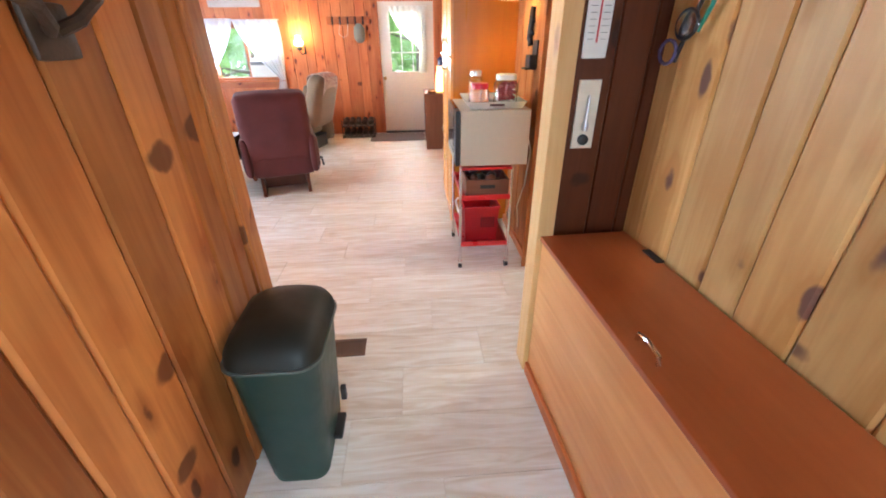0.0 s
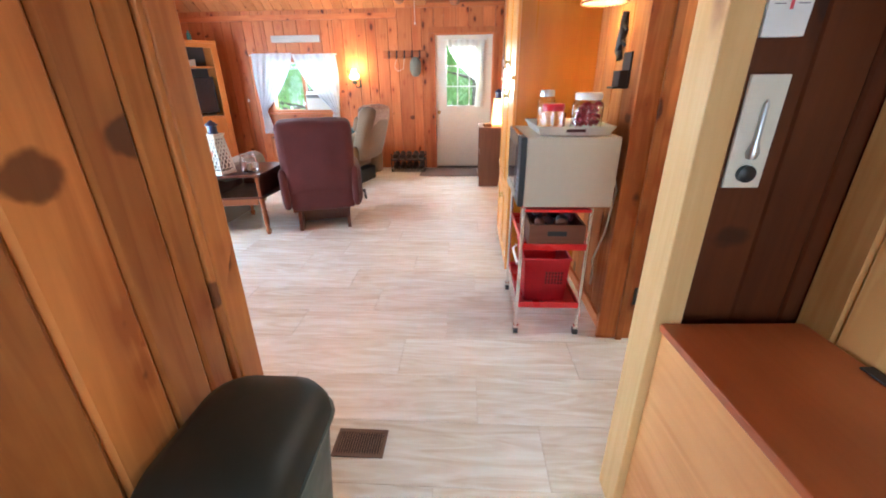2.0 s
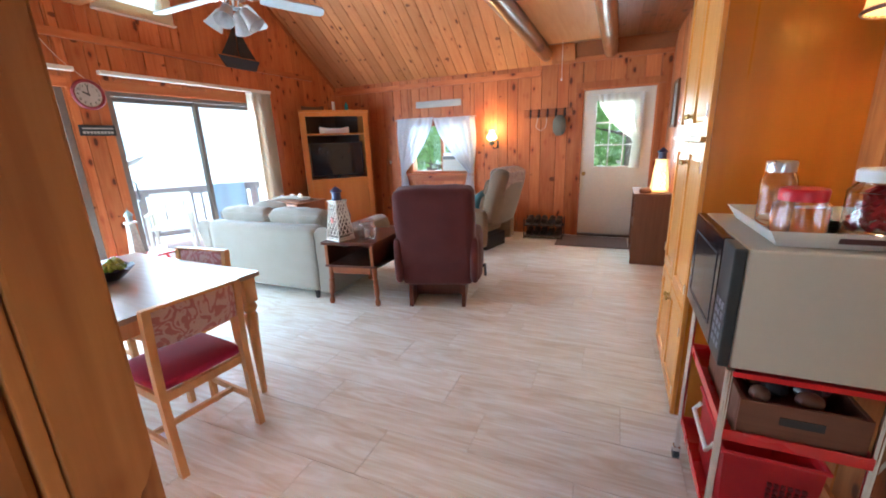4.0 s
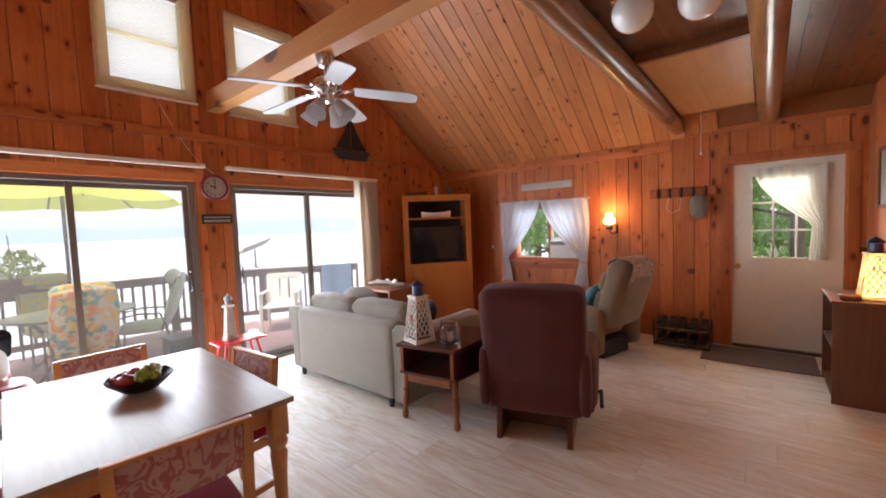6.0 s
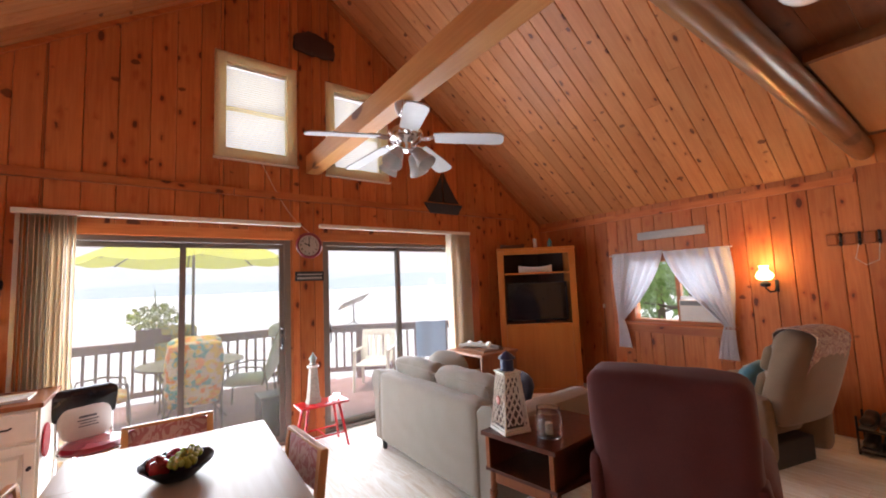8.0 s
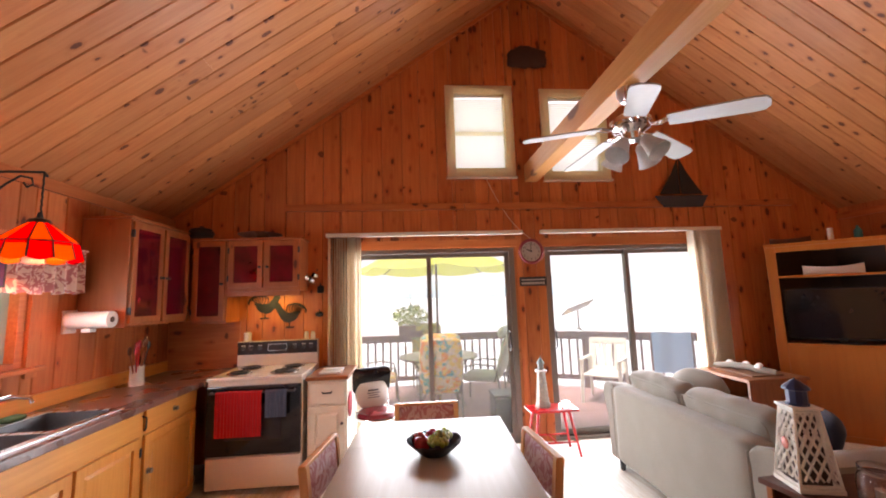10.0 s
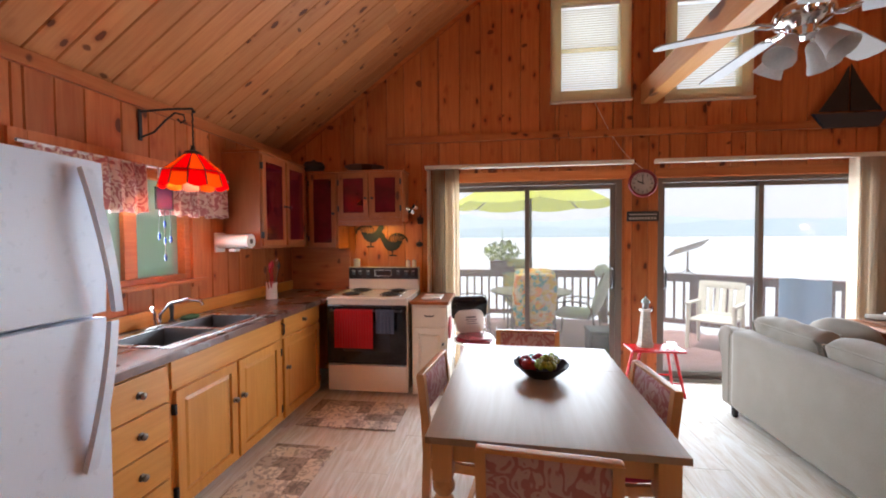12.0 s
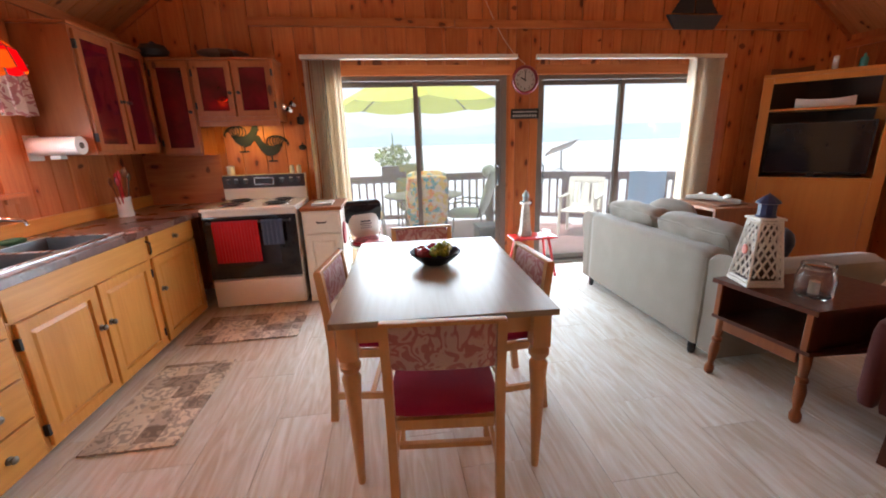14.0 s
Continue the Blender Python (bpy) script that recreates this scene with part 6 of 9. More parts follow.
part("chain", tube(bmesh.new(), [(0, 0.0 + 0.004 * (k % 2), 2.28 - 0.02 * k) for k in range(14)], 0.005, 6), black_matt, sl)
part("cap", lathe(bmesh.new(), [(0.055, 0.0), (0.045, 0.018), (0.015, 0.03), (0.010, 0.06), (0.001, 0.06)], (0, 0, LZ - 0.005), 16), black_matt, sl, smooth=True)
n = 12
R0, R1, R2 = 0.038, 0.172, 0.196
for k in range(n):
    a0, a1 = 2 * math.pi * k / n, 2 * math.pi * (k + 1) / n
    P = lambda r, a, z: Vector((r * math.cos(a), r * math.sin(a), z))

    def tier(ra, rb, za, zb, scallop):
        def f(u, v):
            a = a0 + (a1 - a0) * (0.01 + 0.98 * u)
            chord = math.cos((a1 - a0) / 2) / math.cos(a - (a0 + a1) / 2)
            return P((ra + (rb - ra) * v) * chord, a, za + (zb - za - scallop * math.sin(math.pi * u)) * v)
        return sheet(bmesh.new(), f, 6, 4, 0.003)

    part("glass_panel", tier(R0, R1, LZ, LZ - 0.118, 0.0), amber_lamp_glass if k % 2 else red_lamp_glass, sl)
    part("band_panel", tier(R1, R1 + 0.003, LZ - 0.119, LZ - 0.136, 0.0), red_lamp_glass, sl)
    part("skirt_panel", tier(R1 + 0.003, R2, LZ - 0.137, LZ - 0.208, 0.014), skirt_glass if k == 7 else red_lamp_glass if k % 2 else amber_lamp_glass, sl)
    part("lead", tube(bmesh.new(), [P(R0, a0, LZ), P(R1, a0, LZ - 0.118), P(R1 + 0.003, a0, LZ - 0.136), P(R2, a0, LZ - 0.208)], 0.0045, 5), black_matt, sl)
    part("rim_lead", tube(bmesh.new(), [P(R1, a0, LZ - 0.1185), P(R1, a1, LZ - 0.1185)], 0.004, 5), black_matt, sl)
part("bulb", ball(bmesh.new(), (0, 0, LZ - 0.09), 0.035, seg=14), glow("red_lamp_bulb", (1.0, 0.62, 0.30), 8.0), sl, smooth=True)
lamp("stained_glass_bulb", "POINT", (LX, LY, LZ - 0.10), 44.0, (1.0, 0.25, 0.10), 0.04)
ch = thing("window_charm", Matrix.Translation((-2.52, SY + 0.13, 0)), "stained-glass window charm with blue glass drops", "window charm")
part("square", bm_boxes([(-0.06, 0.06, -0.004, 0.004, 1.66, 1.79)], 0.003), plain("violet_glass", (0.10, 0.04, 0.12), 0.15), ch)
part("frame", bm_boxes([(-0.068, -0.06, -0.006, 0.006, 1.652, 1.798), (0.06, 0.068, -0.006, 0.006, 1.652, 1.798), (-0.06, 0.06, -0.006, 0.006, 1.79, 1.798), (-0.06, 0.06, -0.006, 0.006, 1.652, 1.66)]), black_matt, ch)
for x, z0, z1 in ((0.0, 1.36, 1.652), (-0.045, 1.48, 1.652), (0.045, 1.50, 1.652), (0.0, 1.798, 1.93)):
    part("thread", bm_box(x - 0.0015, x + 0.0015, -0.0015, 0.0015, z0, z1), black_matt, ch)
blue_gl = plain("cobalt_glass", (0.01, 0.04, 0.30), 0.08, coat=0.5)
for x, z in ((0, 1.34), (0, 1.56), (-0.045, 1.46), (0.045, 1.48), (0.0, 1.45)):
    part("drop", ball(bmesh.new(), (x, 0, z), 0.011, (0.8, 0.8, 2.2), 10), blue_gl, ch, smooth=True)

# refrigerator
fr = thing("refrigerator", Matrix.Translation((-1.165, 0.06, 0)), "white top-freezer refrigerator with bowed handles", "refrigerator")
part("cabinet", bm_box(-0.385, 0.385, 0.0, 0.66, 0.03, 1.76, bevel=0.006), fridge_white, fr)
for nm, z0, z1 in (("freezer_door", 1.175, 1.765), ("fridge_door", 0.06, 1.165)):
    d = part(nm, soft_box(bmesh.new(), -0.385, 0.385, 0.665, 0.735, z0, z1, 0.018, 0.0), fridge_white, fr, smooth=True)
    def bowed(u, v, top=nm == "freezer_door"):
        z = 1.72 - 0.53 * u if top else 0.60 + 0.55 * u
        out = 0.012 + 0.055 * math.sin(math.pi * min(1.0, u * 0.75 + 0.02)) ** 0.8
        return (-0.285 - 0.075 * u ** 1.6 + 0.034 * (v - 0.5) * (1.2 - 0.3 * u), 0.735 + out, z)
    part("handle", sheet(bmesh.new(), bowed, 16, 3, 0.022), fridge_white, d, smooth=True)

# floor mats
rug_m, rn_, rl_, rb = material("patchwork_mat")
tc = rn_.new("ShaderNodeTexCoord")
sn = rn_.new("ShaderNodeVectorMath")
sn.operation = "SNAP"
sn.inputs[1].default_value = (0.12, 0.105, 10.0)
wn2 = rn_.new("ShaderNodeTexWhiteNoise")
rl_.new(tc.outputs["Object"], sn.inputs[0]), rl_.new(sn.outputs[0], wn2.inputs[0])
cr_ = rn_.new("ShaderNodeValToRGB")
cr_.color_ramp.interpolation = "CONSTANT"
for pos, col in ((0.0, (0.66, 0.58, 0.44)), (0.28, (0.36, 0.30, 0.23)), (0.5, (0.76, 0.70, 0.58)), (0.75, (0.54, 0.48, 0.40))):
    e = cr_.color_ramp.elements.new(pos) if pos else cr_.color_ramp.elements[0]
    e.position, e.color = pos, (*col, 1)
rl_.new(wn2.outputs["Value"], cr_.inputs[0])
sw = rn_.new("ShaderNodeTexNoise")
sw.inputs["Scale"].default_value, sw.inputs["Distortion"].default_value = 17.0, 1.6
rl_.new(tc.outputs["Object"], sw.inputs[0])
mr = rn_.new("ShaderNodeMapRange")
mr.inputs[1].default_value, mr.inputs[2].default_value, mr.inputs[3].default_value, mr.inputs[4].default_value = 0.42, 0.52, 0.62, 1.08
rl_.new(sw.outputs[0], mr.inputs[0])
scl = rn_.new("ShaderNodeVectorMath")
scl.operation = "SCALE"
rl_.new(cr_.outputs[0], scl.inputs[0]), rl_.new(mr.outputs[0], scl.inputs["Scale"]), rl_.new(scl.outputs[0], rb.inputs["Base Color"])
rb.inputs["Roughness"].default_value = 0.7
solo("kitchen_mat", soft_box(bmesh.new(), -0.40, 0.40, -0.22, 0.22, 0, 0.014, 0.006), rug_m, "brown and beige patchwork mat before the sink", "mat", Matrix.Translation((-2.36, 0.985, 0.001)), True, "kitchen mats")
solo("kitchen_mat", soft_box(bmesh.new(), -0.24, 0.24, -0.40, 0.40, 0, 0.014, 0.006), rug_m, "brown and beige patchwork mat before the stove", "mat", Matrix.Translation((-3.28, 1.15, 0.001)), True, "kitchen mats")

# dining table


def turned_leg(profile, h, seg=18):
    return lathe(bmesh.new(), [(r, z * h) for r, z in profile], seg=seg)


tb = thing("dining_table", pose(-2.14, 2.51, 0, 0, 0, -2.5), "pale birch dining table with turned legs", "table")
for a, b in ((-0.615, -0.1904), (-0.19, 0.615)):
    part("tabletop", box(bmesh.new(), a, b, -0.433, 0.433, 0.735, 0.76, bevel=0.0015), birch_top, tb)
part("apron", bm_boxes([(-0.55, 0.55, -0.378, -0.358, 0.645, 0.734), (-0.55, 0.55, 0.358, 0.378, 0.645, 0.734), (-0.555, -0.535, -0.357, 0.357, 0.645, 0.734), (0.535, 0.555, -0.357, 0.357, 0.645, 0.734)]), birch, tb)
leg_prof = [(0.014, 0.0), (0.016, 0.01), (0.030, 0.55), (0.036, 0.66), (0.038, 0.69), (0.028, 0.715), (0.026, 0.72), (0.040, 0.745), (0.042, 0.77), (0.030, 0.795), (0.030, 0.80)]
for sx in (-1, 1):
    for sy in (-1, 1):
        bm = lathe(bmesh.new(), [(r, z * 0.734) for r, z in leg_prof], seg=18)
        box(bm, -0.036, 0.036, -0.036, 0.036, 0.59, 0.734, bevel=0.003)
        part("leg", bm, birch, tb, smooth=True).matrix_local = Matrix.Translation((sx * 0.56, sy * 0.375, 0))

# dining chair, facing +x
dcr = thing("dining_chair", pose(-1.59, 2.472, 0, 0, 0, 174), "pale birch dining chair with a burgundy seat and paisley back", "chair", "chairs round the dining table")
part("seat", soft_box(bmesh.new(), -0.165, 0.22, -0.195, 0.195, 0.405, 0.462, 0.022, 0.012), burgundy, dcr, "burgundy padded seat", True)
part("seat_frame", bm_boxes([(-0.17, 0.22, -0.205, -0.18, 0.36, 0.403), (-0.17, 0.22, 0.18, 0.205, 0.36, 0.403), (0.195, 0.22, -0.179, 0.179, 0.36, 0.403), (-0.17, -0.148, -0.179, 0.179, 0.36, 0.403)], 0.003), birch, dcr)
for s in (-1, 1):
    bm = bmesh.new()
    pts = [(-0.205, 0.0), (-0.185, 0.22), (-0.178, 0.43), (-0.185, 0.60), (-0.208, 0.808)]
    w, dpt = 0.016, 0.019
    prev = None
    for x, z in pts:
        ring = [bm.verts.new((x + a, s * 0.198 + b, z)) for a, b in ((-dpt, -w), (dpt, -w), (dpt, w), (-dpt, w))]
        if prev:
            for i in range(4):
                bm.faces.new((prev[i], prev[(i + 1) % 4], ring[(i + 1) % 4], ring[i]))
        else:
            bm.faces.new(ring[::-1])
        prev = ring
    bm.faces.new(prev)
    part("back_leg", bm, birch, dcr)
    part("front_leg", box(bmesh.new(), 0.19, 0.222, s * 0.205 - 0.016, s * 0.205 + 0.016, 0, 0.359, bevel=0.004), birch, dcr)
    part("side_stretcher", bm_box(-0.20, 0.19, s * 0.205 - 0.009, s * 0.205 + 0.009, 0.13, 0.165, bevel=0.003), birch, dcr)
part("cross_stretcher", bm_box(-0.012, 0.012, -0.195, 0.195, 0.135, 0.16, bevel=0.003), birch, dcr)
br = part("backrest", soft_box(bmesh.new(), -0.015, 0.015, -0.182, 0.182, 0.0, 0.17, 0.013, 0.008), paisley, dcr, "paisley tapestry back pad", True)
br.matrix_local = pose(-0.190, 0, 0.628, 0, -5, 0)
part("top_rail", bm_box(-0.225, -0.192, -0.214, 0.214, 0.800, 0.816, bevel=0.006), birch, dcr)
copy_thing(dcr, pose(-2.19, 2.18, 0, 0, 0, 82))
copy_thing(dcr, pose(-2.12, 2.83, 0, 0, 0, -86))
copy_thing(dcr, pose(-2.74, 2.515, 0, 0, 0, 0))

# bowl of fruit
fbw = thing("fruit_bowl", Matrix.Translation((-2.20, 2.525, 0.76)), "dark scalloped metal bowl of red apples and green grapes", "fruit bowl")
bm = bmesh.new()
n = 40
rings = []
for r, z in ((0.05, 0.004), (0.07, 0.008), (0.10, 0.035), (0.125, 0.06), (0.135, 0.07)):
    rings.append([bm.verts.new((r * (1 + 0.05 * math.sin(k * 2 * math.pi / 5)) * math.cos(2 * math.pi * k / n), r * math.sin(2 * math.pi * k / n), z + 0.10 * max(0, r - 0.09) * math.sin(k * 2 * math.pi / 4))) for k in range(n)])
for p, q in zip(rings, rings[1:]):
    for k in range(n):
        bm.faces.new((p[k], p[(k + 1) % n], q[(k + 1) % n], q[k]))
bm.faces.new(rings[0])
bmesh.ops.solidify(bm, geom=bm.faces[:], thickness=0.003)
part("bowl", bm, plain("dark_pewter", (0.05, 0.045, 0.045), 0.35, metal=0.7), fbw, smooth=True)
apple = plain("red_apple", (0.28, 0.02, 0.025), 0.25, vary=0.4, scale=12, coat=0.3)
for x, y, z in ((0.035, -0.06, 0.062), (-0.03, -0.07, 0.058), (-0.055, -0.005, 0.062)):
    part("apple", lathe(bmesh.new(), [(0.004, -0.026), (0.02, -0.034), (0.036, -0.016), (0.04, 0.004), (0.033, 0.026), (0.016, 0.034), (0.004, 0.026)], (x, y, z), 16), apple, fbw, smooth=True)
grape = plain("green_grape", (0.30, 0.36, 0.04), 0.2, vary=0.2, coat=0.4)
rng = random.Random(12)
for k in range(30):
    a = rng.uniform(-1.2, 1.9)
    r = rng.uniform(0.02, 0.085)
    part("grape", ball(bmesh.new(), (r * math.cos(a) + 0.02, 0.03 + r * math.sin(a) * 0.8, 0.065 + 0.05 * (1 - r / 0.09) + rng.uniform(0, 0.012)), 0.0145, (1, 1, 1.15), 8), grape, fbw, smooth=True)

# dark side chair with a cushion
bc = thing("side_chair", pose(-3.93, 2.10, 0, 0, 0, 22), "black and chrome side chair with a dark red seat", "chair")
rim = []
for cy, cz, a0 in ((0.125, 0.81, 0), (-0.125, 0.81, 90), (-0.145, 0.69, 180), (0.145, 0.69, 270)):
    r = 0.065 if cz > 0.7 else 0.035
    rim += [(cy + r * math.cos(radians(a0 + 18 * q)), cz + r * math.sin(radians(a0 + 18 * q))) for q in range(6)]
bm = bmesh.new()
front = [bm.verts.new((-0.19 + 0.9 * y * y, y, z)) for y, z in rim]
rear = [bm.verts.new((-0.205 + 0.9 * y * y, y, z)) for y, z in rim]
bm.faces.new(front), bm.faces.new(rear[::-1])
for q in range(len(rim)):
    bm.faces.new((front[q], rear[q], rear[(q + 1) % len(rim)], front[(q + 1) % len(rim)]))
bmesh.ops.triangulate(bm, faces=[f for f in bm.faces if len(f.verts) > 4])
part("backrest", bm, black_gloss, bc, "black curved metal back", True)
part("seat", lathe(bmesh.new(), [(0.185, 0.486), (0.188, 0.50), (0.17, 0.522), (0.10, 0.53), (0.001, 0.531)], seg=32), plain("dark_red_vinyl", (0.20, 0.012, 0.02), 0.3, coat=0.3), bc, "dark red padded seat", True)
part("seat_rim", lathe(bmesh.new(), [(0.17, 0.462), (0.192, 0.464), (0.196, 0.474), (0.192, 0.485), (0.17, 0.4855)], seg=32), chrome, bc, "chrome seat rim", True)
for sx in (-1, 1):
    for sy in (-1, 1):
        part("leg", tube(bmesh.new(), [(sx * 0.19, sy * 0.17, 0.004), (sx * 0.16, sy * 0.155, 0.465)], 0.011, 8), chrome, bc, smooth=True)
for sy in (-1, 1):
    part("back_post", tube(bmesh.new(), [(-0.16, sy * 0.155, 0.47), (-0.185, sy * 0.155, 0.70)], 0.011, 8), chrome, bc, smooth=True)
cu = thing("throw_pillow", pose(-4.045, 2.055, 0.533, 0, -18, 22), "small white pillow with a grey print on the chair", "pillow")
part("pillow", soft_box(bmesh.new(), -0.03, 0.03, -0.135, 0.135, 0.0, 0.225, 0.026, 0.02), cloth("white_linen", (0.70, 0.66, 0.60), (0.62, 0.58, 0.52)), cu, smooth=True)
part("print", bm_boxes([(0.0525, 0.054, -0.05, 0.05, 0.125, 0.14), (0.0525, 0.054, -0.06, 0.06, 0.104, 0.112), (0.0525, 0.054, -0.045, 0.045, 0.086, 0.092), (0.0525, 0.054, -0.055, 0.055, 0.066, 0.072)]), plain("grey_print", (0.12, 0.12, 0.13), 0.9), cu, "illegible grey printed lines")

# red stool with lighthouse
rs = thing("red_stool", Matrix.Translation((-4.06, 3.76, 0)), "small red painted wooden stool", "stool")
part("top", soft_box(bmesh.new(), -0.13, 0.13, -0.235, 0.235, 0.40, 0.425, 0.011, 0.002), red_paint, rs, smooth=True)
for sx in (-1, 1):
    for sy in (-1, 1):
        part("leg", cyl(bmesh.new(), (sx * 0.13, sy * 0.22, 0), (sx * 0.08, sy * 0.15, 0.40), 0.012, 0.015, 12), red_paint, rs, smooth=True)
    part("stretcher", cyl(bmesh.new(), (sx * 0.115, -0.195, 0.13), (sx * 0.115, 0.195, 0.13), 0.008, seg=10), red_paint, rs, smooth=True)
part("stretcher", cyl(bmesh.new(), (-0.11, 0, 0.13), (0.11, 0, 0.13), 0.008, seg=10), red_paint, rs, smooth=True)
lh = thing("lighthouse_figure", Matrix.Translation((-4.08, 3.69, 0.425)), "white carved lighthouse figure on the red stool", "figurine")
part("tower", lathe(bmesh.new(), [(0.075, 0), (0.078, 0.02), (0.066, 0.05), (0.058, 0.12), (0.048, 0.24), (0.042, 0.31), (0.040, 0.33)], seg=8), plain("chalky_white", (0.50, 0.47, 0.41), 0.8, vary=0.3, scale=40), lh)
part("gallery", lathe(bmesh.new(), [(0.04, 0.33), (0.056, 0.335), (0.056, 0.35), (0.04, 0.355)], seg=16), porcelain, lh)
part("lantern_room", lathe(bmesh.new(), [(0.030, 0.355), (0.030, 0.41)], seg=8), plain("grey_glass", (0.30, 0.33, 0.33), 0.2), lh)
part("dome", lathe(bmesh.new(), [(0.040, 0.41), (0.036, 0.425), (0.012, 0.455), (0.004, 0.47), (0.001, 0.49)], seg=12), plain("aged_copper", (0.28, 0.36, 0.32), 0.5), lh, smooth=True)
solo("glass_votive", lathe(bmesh.new(), [(0.03, 0), (0.038, 0.012), (0.042, 0.05), (0.036, 0.05), (0.03, 0.012), (0.001, 0.010)], seg=18), clear_glass, "small clear glass votive on the red stool", "votive", Matrix.Translation((-4.03, 3.90, 0.425)), True)

# ---- living area ----


def creased(bm, amount, seed, scale=9.0):
    """Gives upholstery soft dents and creases."""
    for v in bm.verts:
        p = v.co * scale
        d = Vector((noise.noise(p + Vector((seed, 0, 0))), noise.noise(p + Vector((0, seed, 5))), noise.noise(p + Vector((3, 0, seed)))))
        v.co += amount * d
    return bm


sf = thing("sofa", Matrix.Translation((-2.95, 4.18, 0)), "beige twill two-seat sofa with loose cushions, its back to the table", "sofa")
part("back", creased(soft_box(bmesh.new(), -0.70, 0.72, 0.0, 0.20, 0.06, 0.70, 0.05, 0.0, 22), 0.006, 3), sofa_cloth, sf, smooth=True)
part("base", soft_box(bmesh.new(), -0.70, 0.72, 0.20, 0.98, 0.07, 0.30, 0.03, 0.0), sofa_cloth, sf, smooth=True)


def rolled_arm(x, s):
    """Arm with a rolled top that leans outwards; s tells the side."""
    bm = bmesh.new()
    prof = [(-0.07, 0.06), (0.075, 0.06), (0.085, 0.42), (0.135, 0.50), (0.15, 0.56), (0.125, 0.625), (0.06, 0.655), (-0.02, 0.645), (-0.075, 0.60), (-0.085, 0.52), (-0.07, 0.42)]
    ys = [0.02, 0.03, 0.3, 0.6, 0.9, 1.02, 1.04]
    sc = [0.94, 1.0, 1.0, 1.0, 1.0, 1.0, 0.94]
    rings = []
    for y, k in zip(ys, sc):
        dip = 0.10 * (1 - min(1, abs(y - 0.0) / 0.25)) * 0.6
        rings.append([bm.verts.new((x + s * (a * k), y, 0.36 + (b - 0.36) * k + (dip if b > 0.45 else 0))) for a, b in prof])
    m = len(prof)
    for p, q in zip(rings, rings[1:]):
        for i in range(m):
            bm.faces.new((p[i], p[(i + 1) % m], q[(i + 1) % m], q[i]))
    bm.faces.new(rings[0][::-1]), bm.faces.new(rings[-1])
    return part("arm", bm, sofa_cloth, sf, smooth=True)


rolled_arm(-0.755, -1), rolled_arm(0.775, 1)
for x0, x1 in ((-0.66, 0.0), (0.02, 0.68)):
    part("seat_cushion", creased(soft_box(bmesh.new(), x0, x1, 0.22, 1.0, 0.30, 0.46, 0.05, 0.02, 12), 0.008, 5), sofa_cloth, sf, smooth=True)
for x0, x1, a in ((-0.68, -0.02, -3), (0.0, 0.70, 3)):
    c = part("back_cushion", creased(soft_box(bmesh.new(), x0, x1, -0.085, 0.085, 0.0, 0.37, 0.05, 0.034, 16), 0.016, a + 9, 10.0), sofa_cloth, sf, "plump loose back cushion", True)
    c.matrix_local = pose(0, 0.30, 0.45, 12, 0, 0)
    for y in (-0.083, 0.083):
        edge = part("piping", tube(bmesh.new(), [(x0 + 0.03, y, 0.03), (x1 - 0.03, y, 0.03), (x1 - 0.012, y, 0.06), (x1 - 0.012, y, 0.325), (x1 - 0.03, y, 0.355), (x0 + 0.03, y, 0.355), (x0 + 0.012, y, 0.325), (x0 + 0.012, y, 0.06)], 0.006, 6, True), sofa_cloth, c, smooth=True)
p = part("throw_cushion", soft_box(bmesh.new(), -0.20, 0.20, -0.06, 0.06, 0.0, 0.36, 0.05, 0.05), sofa_cloth, sf, "loose beige cushion", True)
p.matrix_local = pose(-0.45, 0.52, 0.47, -28, 8, 20)
p = part("dark_cushion", soft_box(bmesh.new(), -0.17, 0.17, -0.05, 0.05, 0.0, 0.32, 0.045, 0.04), cloth("navy_cloth", (0.02, 0.025, 0.05), (0.015, 0.02, 0.04)), sf, "navy cushion against the arm", True)
p.matrix_local = pose(0.52, 0.50, 0.47, -25, 0, -20)
for x in (-0.66, 0.66):
    for y in (0.03, 0.95):
        part("foot", lathe(bmesh.new(), [(0.018, 0), (0.022, 0.01), (0.026, 0.075)], (x, y, 0), 12), black_plastic, sf, smooth=True)
for x in (-0.695, 0.715):
    part("seam", cyl(bmesh.new(), (x, -0.002, 0.10), (x, -0.002, 0.66), 0.004, seg=6), sofa_cloth, sf)

# chest with driftwood between the sofa and the TV cabinet
sc = thing("side_chest", Matrix.Translation((-3.90, 5.72, 0)), "wooden side chest with an open shelf beside the sofa", "chest")
part("top", bm_box(-0.33, 0.33, -0.30, 0.30, 0.66, 0.69, bevel=0.006), maple_leg, sc)
part("side_panel", bm_box(-0.31, -0.285, -0.28, 0.28, 0.0, 0.659), maple_leg, sc)
part("side_panel", bm_box(0.285, 0.31, -0.28, 0.28, 0.0, 0.659), maple_leg, sc)
part("back_panel", bm_box(-0.284, 0.284, 0.262, 0.28, 0.02, 0.658), maple_leg, sc)
for z in (0.06, 0.36):
    part("shelf", bm_box(-0.284, 0.284, -0.275, 0.261, z, z + 0.02), maple_leg, sc)
ctr = thing("driftwood_centrepiece", Matrix.Translation((-3.92, 5.70, 0.69)), "grey driftwood centrepiece with shells and tea lights", "ornament")
part("driftwood", tube(bmesh.new(), [(-0.24, -0.12, 0.03), (-0.12, -0.05, 0.05), (0.0, 0.0, 0.055), (0.12, 0.02, 0.045), (0.24, 0.10, 0.025)], 0.03, 10), plain("grey_driftwood", (0.30, 0.26, 0.22), 0.9, bump=0.6, scale=40), ctr, smooth=True)
